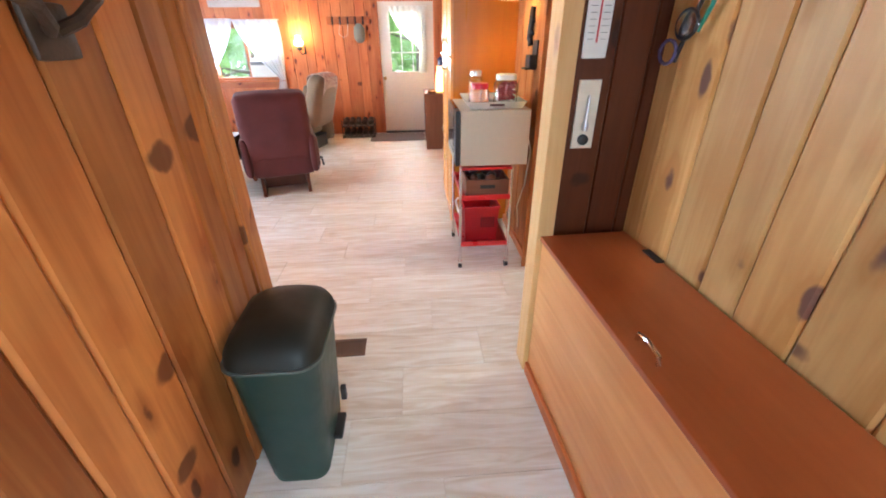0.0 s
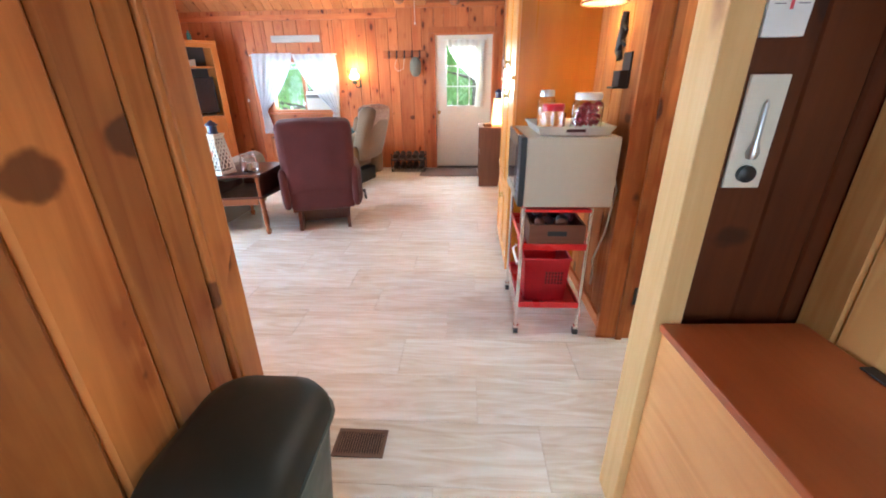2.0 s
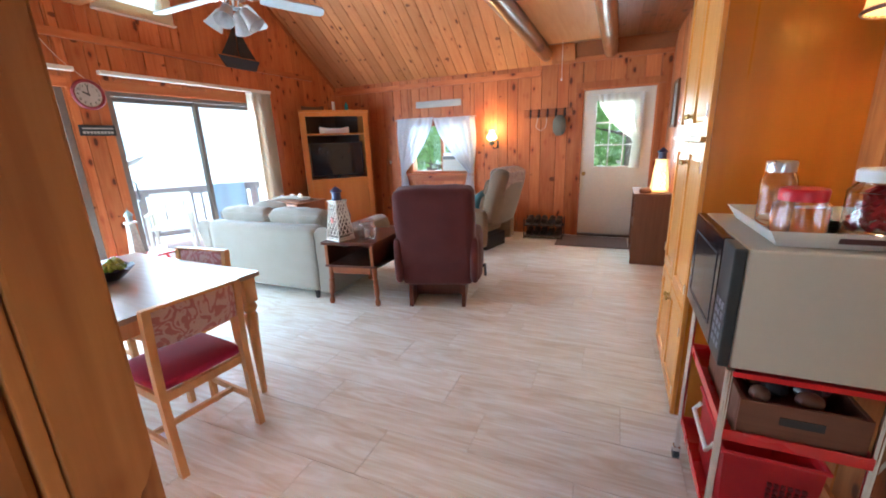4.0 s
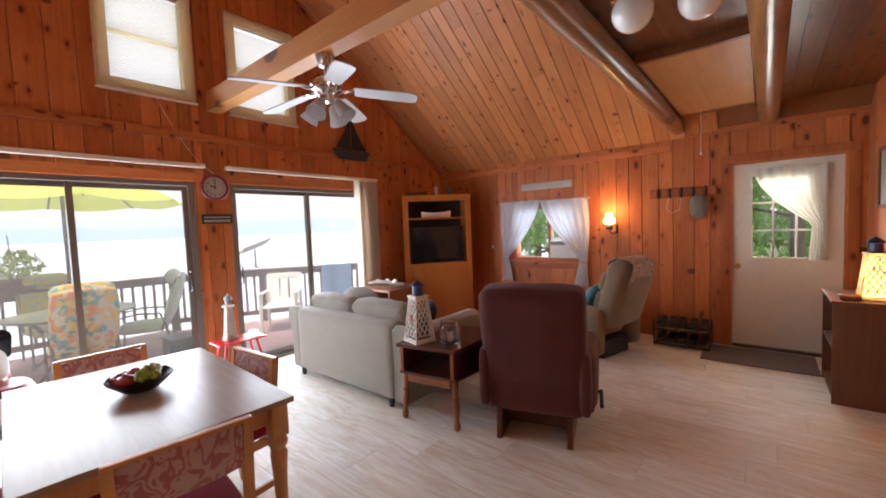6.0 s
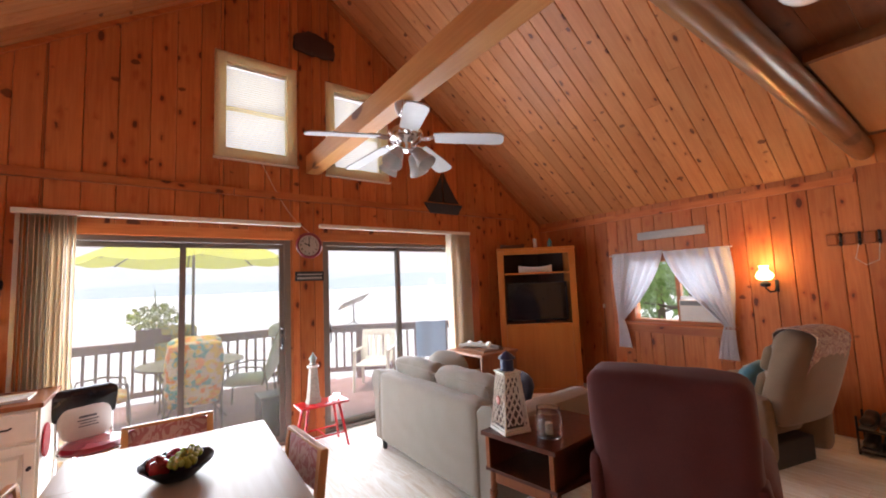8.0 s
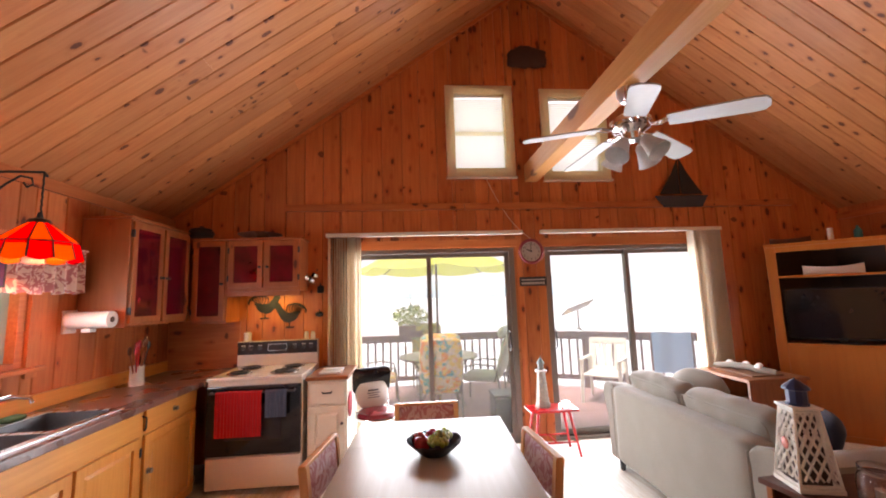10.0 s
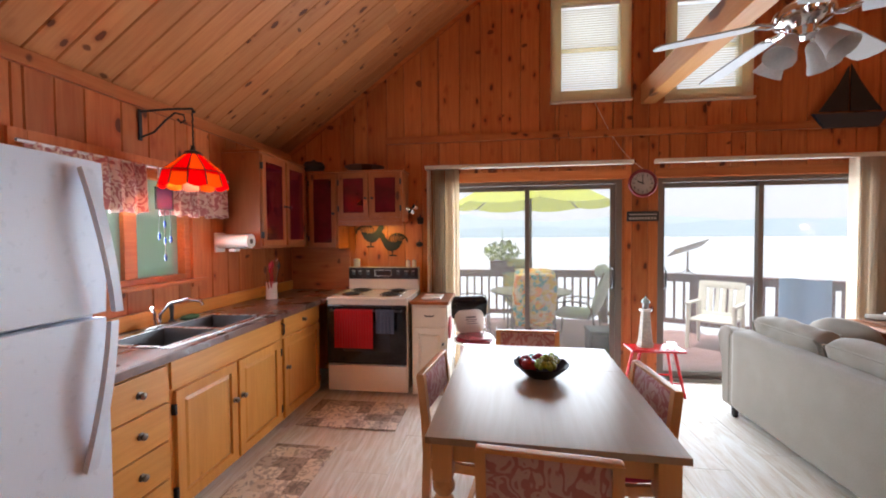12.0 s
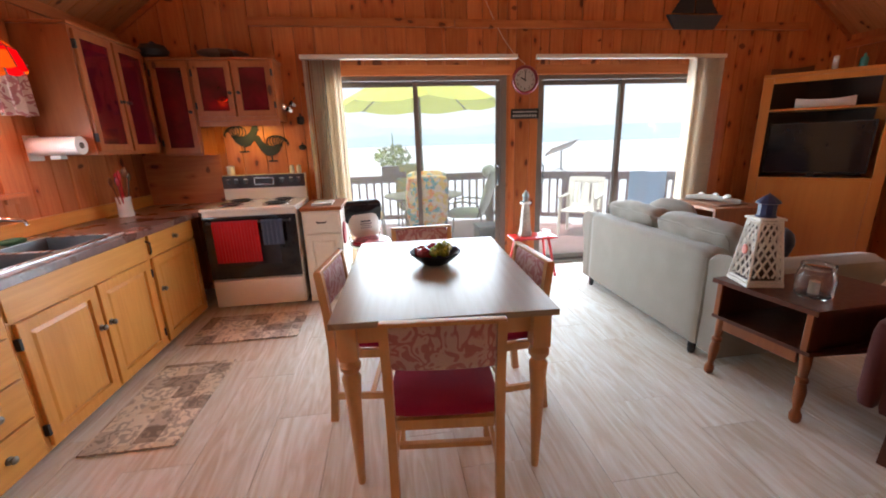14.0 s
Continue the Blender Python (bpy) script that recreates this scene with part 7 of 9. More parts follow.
for k, (x, y) in enumerate(((-0.14, -0.03), (-0.02, 0.04), (0.11, 0.06), (0.18, -0.02))):
    part("shell", ball(bmesh.new(), (x, y, 0.075), 0.032, (1.2, 0.9, 0.7), 10), porcelain, ctr, smooth=True)
part("tray", soft_box(bmesh.new(), -0.26, 0.26, -0.16, 0.16, 0.0, 0.016, 0.007), walnut, ctr, smooth=True)

# TV cabinet across the corner; +y is its front
TM = Matrix.Translation((-3.765, 6.66, 0)) @ Matrix.Rotation(radians(-132.3), 4, "Z")
tv = thing("tv_cabinet", TM, "tall honey oak corner cabinet with a television niche", "cabinet")
HW, D1 = 0.525, -0.28
part("post", bm_box(-HW, -HW + 0.085, -0.03, 0.0, 0.0, 1.93, bevel=0.004), tv_wood, tv)
part("post", bm_box(HW - 0.085, HW, -0.03, 0.0, 0.0, 1.93, bevel=0.004), tv_wood, tv)
for s in (-1, 1):
    bm = slab(bmesh.new(), [(s * HW, -0.031), (s * (HW - 0.02), -0.031), (s * (HW - 0.10), -0.30), (s * (HW - 0.08), -0.31)][:: s], 0.0, 1.93)
    part("side_panel", bm, tv_wood, tv)
part("top", slab(bmesh.new(), [(-HW - 0.01, 0.012), (-0.43, -0.33), (-0.10, -0.62), (0.10, -0.62), (0.43, -0.33), (HW + 0.01, 0.012)], 1.931, 1.965), tv_wood, tv)
for z in (0.90, 1.60):
    part("shelf", slab(bmesh.new(), [(-0.44, -0.005), (-0.40, -0.33), (-0.10, -0.58), (0.10, -0.58), (0.40, -0.33), (0.44, -0.005)], z, z + 0.022), tv_wood, tv)
part("top_rail", bm_box(-0.439, 0.439, -0.029, -0.002, 1.875, 1.93), tv_wood, tv)
# back panel coloured dark for the shade deep in the niche
dk = plain("shaded_niche_back", (0.05, 0.025, 0.015), 0.7)
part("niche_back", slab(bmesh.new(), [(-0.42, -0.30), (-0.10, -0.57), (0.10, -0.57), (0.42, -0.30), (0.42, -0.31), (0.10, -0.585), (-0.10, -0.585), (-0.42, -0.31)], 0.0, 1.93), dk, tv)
d = part("lower_panel", bm_box(-0.439, 0.439, -0.022, -0.003, 0.06, 0.898, bevel=0.003), tv_wood, tv)
part("base_rail", bm_box(-0.439, 0.439, -0.024, -0.004, 0.0, 0.058), tv_wood, tv)
ts = thing("television", TM @ Matrix.Translation((0, -0.10, 0.923)), "black flat-screen television, switched off", "television")
part("screen", bm_box(-0.40, 0.40, -0.02, 0.006, 0.05, 0.55, bevel=0.005), black_gloss, ts)
part("bezel", bm_boxes([(-0.412, -0.401, -0.022, 0.009, 0.038, 0.562), (0.401, 0.412, -0.022, 0.009, 0.038, 0.562), (-0.4, 0.4, -0.022, 0.009, 0.551, 0.562), (-0.4, 0.4, -0.022, 0.009, 0.038, 0.049)]), black_plastic, ts)
part("stand", bm_box(-0.16, 0.16, -0.08, 0.07, 0.0, 0.012, bevel=0.004), black_plastic, ts)
part("neck", bm_box(-0.03, 0.03, -0.03, -0.021, 0.012, 0.10), black_plastic, ts)


def hull(L, w, h):
    bm = bmesh.new()
    n = 14
    rows = []
    for i in range(n + 1):
        u = i / n
        b = w * math.sin(math.pi * u) ** 0.6
        sheer_z = h * (1 + 0.35 * (2 * u - 1) ** 2)
        rows.append([bm.verts.new((L * (u - 0.5), b * s, z)) for s, z in ((-1, sheer_z), (-0.7, sheer_z * 0.35), (0, 0), (0.7, sheer_z * 0.35), (1, sheer_z))])
    for p, q in zip(rows, rows[1:]):
        for i in range(4):
            bm.faces.new((p[i], p[i + 1], q[i + 1], q[i]))
        bm.faces.new((p[0], q[0], q[4], p[4]))
    return bm


solo("model_boat", hull(0.46, 0.055, 0.075), porcelain, "white model dory on the cabinet shelf", "model boat", TM @ Matrix.Translation((0, -0.13, 1.622)), True, "model boats")
solo("model_boat", hull(0.34, 0.05, 0.05), walnut, "dark model canoe on top of the cabinet", "model boat", TM @ Matrix.Translation((0.30, -0.12, 1.966)), True, "model boats")
solo("pillar_candle", lathe(bmesh.new(), [(0.024, 0), (0.024, 0.13), (0.004, 0.13), (0.002, 0.14)], seg=16), porcelain, "white pillar candle on top of the cabinet", "candle", TM @ Matrix.Translation((-0.02, -0.12, 1.966)), True)
solo("glass_bottle", lathe(bmesh.new(), [(0.03, 0), (0.033, 0.01), (0.033, 0.08), (0.012, 0.11), (0.012, 0.13), (0.001, 0.13)], seg=16), plain("teal_glass", (0.05, 0.22, 0.20), 0.1), "small teal bottle on top of the cabinet", "bottle", TM @ Matrix.Translation((-0.22, -0.12, 1.966)), True)

# mauve rocker recliner seen from behind; +y is its front
rc = thing("rocker_recliner", pose(-1.11, 4.46, 0, 0, 0, 17), "mauve-brown velour rocker recliner, its back to the hall", "recliner")
b = part("backrest", creased(soft_box(bmesh.new(), -0.34, 0.34, -0.11, 0.11, 0.0, 0.80, 0.055, 0.012, 16), 0.010, 2, 6.0), mauve_velour, rc, smooth=True)
b.matrix_local = pose(0, 0.06, 0.27, 9, 0, 0)
part("outer_back", soft_box(bmesh.new(), -0.30, 0.31, -0.075, -0.02, 0.20, 0.44, 0.02, 0.004), mauve_velour, rc, "lower back panel", True)
part("seat", soft_box(bmesh.new(), -0.27, 0.27, 0.12, 0.68, 0.28, 0.48, 0.06, 0.02), mauve_velour, rc, smooth=True)
part("footrest", soft_box(bmesh.new(), -0.27, 0.27, 0.66, 0.74, 0.14, 0.42, 0.03, 0.01), mauve_velour, rc, smooth=True)
for s in (-1, 1):
    part("arm", soft_box(bmesh.new(), min(s * 0.27, s * 0.40), max(s * 0.27, s * 0.40), -0.02, 0.70, 0.20, 0.60, 0.055, 0.01), mauve_velour, rc, smooth=True)
    part("wing", soft_box(bmesh.new(), min(s * 0.30, s * 0.37), max(s * 0.30, s * 0.37), -0.10, 0.06, 0.22, 0.62, 0.03, 0.005), mauve_velour, rc, smooth=True)
    bm = bmesh.new()
    pts = [(-0.10, 0.0), (-0.06, 0.0), (0.55, 0.0), (0.60, 0.02), (0.60, 0.10), (-0.06, 0.16), (-0.04, 0.20), (-0.075, 0.20)]
    sd = [bm.verts.new((s * 0.235 - 0.018, y, z)) for y, z in pts]
    sd2 = [bm.verts.new((s * 0.235 + 0.018, y, z)) for y, z in pts]
    bm.faces.new(sd), bm.faces.new(sd2[::-1])
    for i in range(len(pts)):
        bm.faces.new((sd[i], sd2[i], sd2[(i + 1) % len(pts)], sd[(i + 1) % len(pts)]))
    part("sled_foot", bm, maple_brown, rc)
part("base_rail", bm_box(-0.217, 0.217, 0.10, 0.13, 0.04, 0.14), maple_brown, rc)
part("chassis", bm_box(-0.26, 0.26, 0.0, 0.60, 0.165, 0.275), maple_brown, rc)
part("lever", tube(bmesh.new(), [(0.40, 0.16, 0.30), (0.425, 0.14, 0.32), (0.43, 0.02, 0.26)], 0.013, 8), black_plastic, rc, smooth=True)

# taupe recliner facing the TV; +y is its front
r2 = thing("recliner", pose(-1.14, 6.50, 0, 0, 0, 74), "taupe velour recliner with a knit throw over its back", "recliner")
b = part("backrest", soft_box(bmesh.new(), -0.30, 0.30, -0.12, 0.12, 0.0, 0.72, 0.09, 0.03, 9), taupe_velour, r2, smooth=True)
b.matrix_local = pose(0, 0.0, 0.36, 17, 0, 0)
for z in (0.24, 0.46):
    c = part("tuft_roll", soft_box(bmesh.new(), -0.28, 0.28, 0.06, 0.17, z - 0.10, z + 0.11, 0.05, 0.015), taupe_velour, r2, smooth=True)
    c.matrix_local = pose(0, 0.0, 0.36, 17, 0, 0)
part("seat", soft_box(bmesh.new(), -0.28, 0.28, 0.06, 0.70, 0.20, 0.46, 0.06, 0.02), taupe_velour, r2, smooth=True)
for s in (-1, 1):
    part("arm", soft_box(bmesh.new(), min(s * 0.27, s * 0.42), max(s * 0.27, s * 0.42), -0.06, 0.72, 0.06, 0.57, 0.06, 0.012), taupe_velour, r2, smooth=True)
part("base", bm_box(-0.24, 0.24, 0.0, 0.55, 0.0, 0.19, bevel=0.01), black_plastic, r2)
tw = part("knit_throw", sheet(bmesh.new(), lambda u, v: (-0.24 + 0.40 * u + 0.012 * math.sin(9 * v), -0.205 + 0.145 * math.cos(math.pi * (1 - min(1, max(0, (v - 0.30) / 0.40)))) + 0.35 * max(0, 0.30 - v), 1.015 + 0.075 * math.sin(math.pi * min(1, max(0, (v - 0.30) / 0.40))) - 0.95 * max(0, 0.30 - v) - 0.75 * max(0, v - 0.70) + 0.005 * math.sin(30 * u)), 22, 18, 0.008), throw_cloth, r2, "cream fringed throw", True)
c = part("pillow", soft_box(bmesh.new(), -0.17, 0.17, -0.06, 0.06, 0.0, 0.30, 0.05, 0.045), teal_cloth, r2, "teal pillow", True)
c.matrix_local = pose(-0.06, 0.30, 0.45, 22, 0, 15)

# wedge end table with lantern and jar
et = thing("end_table", pose(-1.867, 4.425, 0, 0, 0, 9), "red-brown maple end table with turned splayed legs", "table")
part("tabletop", slab(bmesh.new(), [(-0.26, -0.30), (0.25, -0.30), (0.32, 0.36), (-0.20, 0.36)], 0.575, 0.60), maple_brown, et)
part("shelf", slab(bmesh.new(), [(-0.25, -0.28), (0.24, -0.28), (0.42, 0.52), (-0.16, 0.52)], 0.365, 0.385), maple_brown, et)
part("side_panel", slab(bmesh.new(), [(0.205, -0.27), (0.225, -0.27), (0.29, 0.34), (0.27, 0.34)], 0.386, 0.574), maple_brown, et)
part("side_panel", slab(bmesh.new(), [(-0.235, -0.27), (-0.215, -0.27), (-0.16, 0.34), (-0.18, 0.34)], 0.386, 0.574), maple_brown, et)
part("edge_post", bm_box(0.20, 0.228, -0.285, -0.271, 0.386, 0.574, bevel=0.003), maple_leg, et)
part("edge_post", bm_box(-0.238, -0.21, -0.285, -0.271, 0.386, 0.574, bevel=0.003), maple_leg, et)
part("rail", bm_box(-0.19, 0.18, -0.262, -0.244, 0.30, 0.363, bevel=0.003), maple_leg, et)
bm = bmesh.new()
rim = [(-0.16 + 0.40 * q / 24, 0.47 + 0.035 * abs(math.sin(3 * math.pi * q / 24)) + 0.02 * math.cos(2 * math.pi * q / 24)) for q in range(25)]
face = [[bm.verts.new((x + 0.02, y, z)) for x, z in [(0.24, 0.386), (-0.16, 0.386)] + rim] for y in (0.318, 0.332)]
bm.faces.new(face[0]), bm.faces.new(face[1][::-1])
for q in range(len(face[0])):
    w = (q + 1) % len(face[0])
    bm.faces.new((face[0][q], face[1][q], face[1][w], face[0][w]))
part("scalloped_back", bm, maple_brown, et)
lp = [(0.016, 0), (0.024, 0.012), (0.026, 0.04), (0.015, 0.07), (0.022, 0.11), (0.027, 0.17), (0.020, 0.21), (0.026, 0.215), (0.026, 0.235), (0.018, 0.24), (0.024, 0.30), (0.026, 0.366)]
for x, y in ((-0.215, -0.235), (0.205, -0.235), (0.30, 0.40), (-0.13, 0.40)):
    t = Vector((x, y, 0))
    lg = part("leg", lathe(bmesh.new(), lp, seg=16), maple_leg, et, smooth=True)
    lg.matrix_local = Matrix.Translation(t + Vector((0.022 if x > 0 else -0.022, -0.02 if y < 0 else 0.02, 0))) @ Matrix.Rotation(radians(3.2 if x < 0 else -3.2), 4, "Y") @ Matrix.Rotation(radians(-3 if y < 0 else 3), 4, "X")


def lantern(m, glass_mat, lattice_mat, top_mat, label, heart, h=0.36, lit=False):
    t = thing("lantern", m, label, "lantern")
    b0, b1 = 0.083, 0.050
    part("base", bm_box(-b0 - 0.008, b0 + 0.008, -b0 - 0.008, b0 + 0.008, 0, 0.02, bevel=0.004), lattice_mat, t)
    part("top_plate", bm_box(-b1 - 0.014, b1 + 0.014, -b1 - 0.014, b1 + 0.014, h - 0.012, h, bevel=0.003), lattice_mat, t)
    for side in range(4):
        q = Matrix.Rotation(side * math.pi / 2, 4, "Z")
        bm = bmesh.new()
        P = lambda u, v: Vector(((2 * u - 1) * (b0 + (b1 - b0) * v), -(b0 + (b1 - b0) * v), 0.02 + (h - 0.032) * v))
        tube(bm, [P(0, 0), P(0, 1)], 0.007, 4), tube(bm, [P(1, 0), P(1, 1)], 0.007, 4)
        tube(bm, [P(0.02, 0.03), P(0.98, 0.03)], 0.006, 4), tube(bm, [P(0.02, 0.97), P(0.98, 0.97)], 0.006, 4)
        for k in range(-2, 6):
            for (ua, va), (ub, vb) in (((k / 3.6, 0.0), (k / 3.6 + 1.0, 0.72)), ((1 - k / 3.6, 0.0), (-k / 3.6, 0.72))):
                for off in (0.0, 0.42):
                    pts = []
                    for j in range(9):
                        w = j / 8
                        uu, vv = ua + (ub - ua) * w, va + (vb - va) * w + off
                        if 0.03 <= uu <= 0.97 and 0.02 <= vv <= 0.98:
                            pts.append(P(uu, vv))
                    if len(pts) > 1:
                        tube(bm, [pts[0], pts[-1]], 0.0060, 4)
        bm.transform(q)
        part("lattice", bm, lattice_mat, t)
    part("liner", lathe(bmesh.new(), [(b0 * 1.05, 0.021), (b1 * 1.05, h - 0.013)], seg=4), glass_mat, t).matrix_local = pose(0, 0, 0, 0, 0, 45)
    tp = part("cupola", lathe(bmesh.new(), [(0.046, h), (0.048, h + 0.006), (0.041, h + 0.012), (0.041, h + 0.068), (0.056, h + 0.073), (0.053, h + 0.081), (0.016, h + 0.112), (0.006, h + 0.117), (0.001, h + 0.125)], seg=10), top_mat, t)
    if heart:
        hb = part("heart_tag", ball(bmesh.new(), (0.0, -(b0 + b1) / 2 - 0.008, h * 0.52), 0.026, (0.9, 0.3, 1.1), 12), heart, t, "pink heart tag", True)
    return t


navy = plain("navy_metal", (0.02, 0.03, 0.10), 0.35)
# this lantern's liner is coloured dark for the shade behind the lattice
lantern(Matrix.Translation((-1.965, 4.235, 0.60)) @ Matrix.Rotation(radians(-14), 4, "Z"), plain("lantern_inside_shade", (0.09, 0.075, 0.065), 0.6), plain("white_lattice", (0.80, 0.79, 0.72), 0.5), navy, "white lattice lantern with a navy top on the end table", plain("pink_glass", (0.60, 0.22, 0.18), 0.3))
jr = thing("candle_jar", Matrix.Translation((-1.74, 4.33, 0.60)), "clear glass jar with a white candle", "jar")
part("glass", lathe(bmesh.new(), [(0.062, 0.0), (0.074, 0.012), (0.077, 0.10), (0.070, 0.128), (0.062, 0.138), (0.067, 0.146), (0.067, 0.164), (0.063, 0.164), (0.058, 0.138), (0.066, 0.124), (0.072, 0.098), (0.068, 0.016), (0.001, 0.012)], seg=28), clear_glass, jr, smooth=True)
part("candle", lathe(bmesh.new(), [(0.022, 0.014), (0.022, 0.075), (0.003, 0.076), (0.002, 0.088)], seg=16), porcelain, jr, smooth=True)

# things on the north wall
pq = thing("driftwood_plaque", Matrix.Translation((-2.36, NY, 2.015)), "long grey weathered plaque over the window", "plaque")
part("board", soft_box(bmesh.new(), -0.39, 0.39, -0.028, -0.003, -0.05, 0.05, 0.008), plain("pale_weathered_wood", (0.46, 0.45, 0.42), 0.8, stretch=(1, 1, 8), vary=0.25), pq, smooth=True)
sn_ = thing("wall_sconce", Matrix.Translation((-1.45, NY, 1.36)), "iron wall sconce with a frilled glass shade, lit", "lamp")
part("back_plate", bm_box(0.05, 0.08, -0.012, -0.001, -0.06, 0.06, bevel=0.004), black_matt, sn_)
part("arm", tube(bmesh.new(), [(0.065, -0.01, 0.0), (0.06, -0.05, -0.05), (0.03, -0.09, -0.06), (0.0, -0.11, -0.02), (0.0, -0.11, 0.03)], 0.008, 8), black_matt, sn_, smooth=True)
part("font", lathe(bmesh.new(), [(0.008, -0.01), (0.04, 0.0), (0.045, 0.03), (0.022, 0.045), (0.02, 0.06)], (0, -0.11, 0), 18), black_matt, sn_, smooth=True)
bm = bmesh.new()
rings = []
for r, z in ((0.03, 0.06), (0.06, 0.075), (0.075, 0.10), (0.066, 0.13), (0.040, 0.155), (0.034, 0.185), (0.042, 0.205)):
    rings.append([bm.verts.new((r * (1 + 0.05 * math.cos(12 * 2 * math.pi * k / 48) * (z > 0.15)) * math.cos(2 * math.pi * k / 48), -0.11 + r * math.sin(2 * math.pi * k / 48), z)) for k in range(48)])
for p_, q_ in zip(rings, rings[1:]):
    for k in range(48):
        bm.faces.new((p_[k], p_[(k + 1) % 48], q_[(k + 1) % 48], q_[k]))
part("shade", bm, glow("lit_milk_glass", (1.0, 0.66, 0.25), 5.0, (0.9, 0.8, 0.6)), sn_, "glowing milk glass shade", True)
lamp("sconce_bulb", "POINT", (-1.45, NY - 0.20, 1.60), 5.5, WARM, 0.06)

rk = thing("coat_rack", Matrix.Translation((-0.645, NY, 1.77)), "pine peg rack with iron hooks on the wall", "coat rack")
part("board", bm_box(-0.34, 0.34, -0.02, -0.001, -0.055, 0.055, bevel=0.004), pine_cabinet, rk)
for k in range(6):
    part("block", bm_box(-0.3375 + 0.12 * k, -0.2625 + 0.12 * k, -0.042, -0.0205, -0.05, 0.05, bevel=0.01), pine_cabinet, rk)
for k in range(5):
    x = -0.24 + 0.12 * k
    part("hook", tube(bmesh.new(), [(x, -0.02, 0.03), (x, -0.045, 0.05), (x, -0.055, 0.02), (x, -0.04, -0.03), (x, -0.055, -0.055), (x, -0.075, -0.03)], 0.011, 6), black_matt, rk, smooth=True)
solo("sun_hat", soft_box(bmesh.new(), -0.07, 0.07, -0.05, 0.03, -0.24, 0.0, 0.035, 0.02), canvas, "grey-green canvas hat hung on the rack", "hat", Matrix.Translation((-0.47, NY - 0.085, 1.71)), True)
part("lanyard", tube(bmesh.new(), [(-0.12, -0.06, -0.02), (-0.16, -0.05, -0.18), (-0.10, -0.05, -0.24), (-0.02, -0.05, -0.20), (0.0, -0.06, -0.03)], 0.003, 6), cream_paint, rk)
kd = solo("wall_timer", soft_box(bmesh.new(), -0.015, 0.015, -0.02, 0.0, -0.025, 0.025, 0.006), porcelain, "small white sensor on the wall", "sensor", Matrix.Translation((-3.30, NY - 0.001, 1.12)), True)
solo("sensor_cable", cyl(bmesh.new(), (-3.30, NY - 0.008, 0.45), (-3.30, NY - 0.008, 1.09), 0.003, seg=6), black_plastic, "thin dark cable down the wall", "cable")

# shoes on a tray
tr = thing("boot_tray", Matrix.Translation((-0.61, 7.22, 0)), "low black wire shoe rack by the door", "shoe rack")
for z in (0.02, 0.19):
    part("tier", tube(bmesh.new(), [(-0.27, -0.13, z), (0.27, -0.13, z), (0.27, 0.13, z), (-0.27, 0.13, z)], 0.007, 6, True), black_matt, tr)
    for k in range(5):
        part("wire", cyl(bmesh.new(), (-0.27, -0.10 + 0.05 * k, z), (0.27, -0.10 + 0.05 * k, z), 0.004, seg=6), black_matt, tr)
for sx in (-0.27, 0.27):
    for sy in (-0.13, 0.13):
        part("post", cyl(bmesh.new(), (sx, sy, 0), (sx, sy, 0.30), 0.008, seg=8), black_matt, tr)


def shoe(m, mat, group):
    t = thing("shoe", m, "dark worn shoe on the rack by the door", "shoe", group)
    part("sole", soft_box(bmesh.new(), -0.045, 0.045, -0.13, 0.13, 0.0, 0.025, 0.011), plain("grey_rubber", (0.20, 0.19, 0.18), 0.7), t, "grey rubber sole", True)
    bm = soft_box(bmesh.new(), -0.042, 0.042, -0.125, 0.125, 0.022, 0.085, 0.03, 0.005)
    for v in bm.verts:
        if v.co.y > 0:
            v.co.z += 0.035 * min(1, v.co.y / 0.1) * (v.co.z > 0.05)
    part("upper", bm, mat, t, smooth=True)
    return t


s0 = shoe(Matrix.Translation((-0.82, 7.22, 0.028)), black_plastic, "shoes on the rack")
for k in range(1, 5):
    copy_thing(s0, Matrix.Translation((-0.82 + 0.105 * k, 7.22, 0.028)))
for k in range(5):
    copy_thing(s0, pose(-0.82 + 0.105 * k, 7.22, 0.198, 0, 0, 4 * (k % 3 - 1)))
solo("door_mat", soft_box(bmesh.new(), -0.46, 0.46, -0.30, 0.30, 0, 0.012, 0.005), cloth("brown_door_mat", (0.11, 0.06, 0.045), (0.08, 0.045, 0.035), scale=120, vary=0.4), "dark brown door mat before the entry door", "mat", Matrix.Translation((0.06, 7.10, 0.001)), True)

# bookshelf and lit lighthouse lamp by the entry
bs_ = thing("low_bookshelf", Matrix.Translation((0.695, 6.50, 0)), "brown veneer open shelf against the wall", "shelf")
part("top", bm_box(-0.185, 0.18, -0.335, 0.335, 0.78, 0.80, bevel=0.003), walnut, bs_)
part("side_panel", bm_box(-0.175, 0.18, -0.33, -0.31, 0, 0.779), walnut, bs_)
part("side_panel", bm_box(-0.175, 0.18, 0.31, 0.33, 0, 0.779), walnut, bs_)
part("back_panel", bm_box(0.168, 0.18, -0.309, 0.309, 0.0, 0.779), walnut, bs_)
for z in (0.05, 0.41):
    part("shelf", bm_box(-0.17, 0.167, -0.309, 0.309, z, z + 0.02), walnut, bs_)
part("plinth", bm_box(-0.16, -0.14, -0.309, 0.309, 0.0, 0.049), walnut, bs_)
lantern(Matrix.Translation((0.76, 6.34, 0.80)), glow("lamp_liner", (1.0, 0.55, 0.12), 3.5), plain("pale_lattice", (0.65, 0.55, 0.40), 0.5), navy, "lattice lighthouse lamp with a navy top, lit", None)
lamp("lighthouse_bulb", "POINT", (0.64, 6.20, 1.05), 2.2, WARM, 0.06)
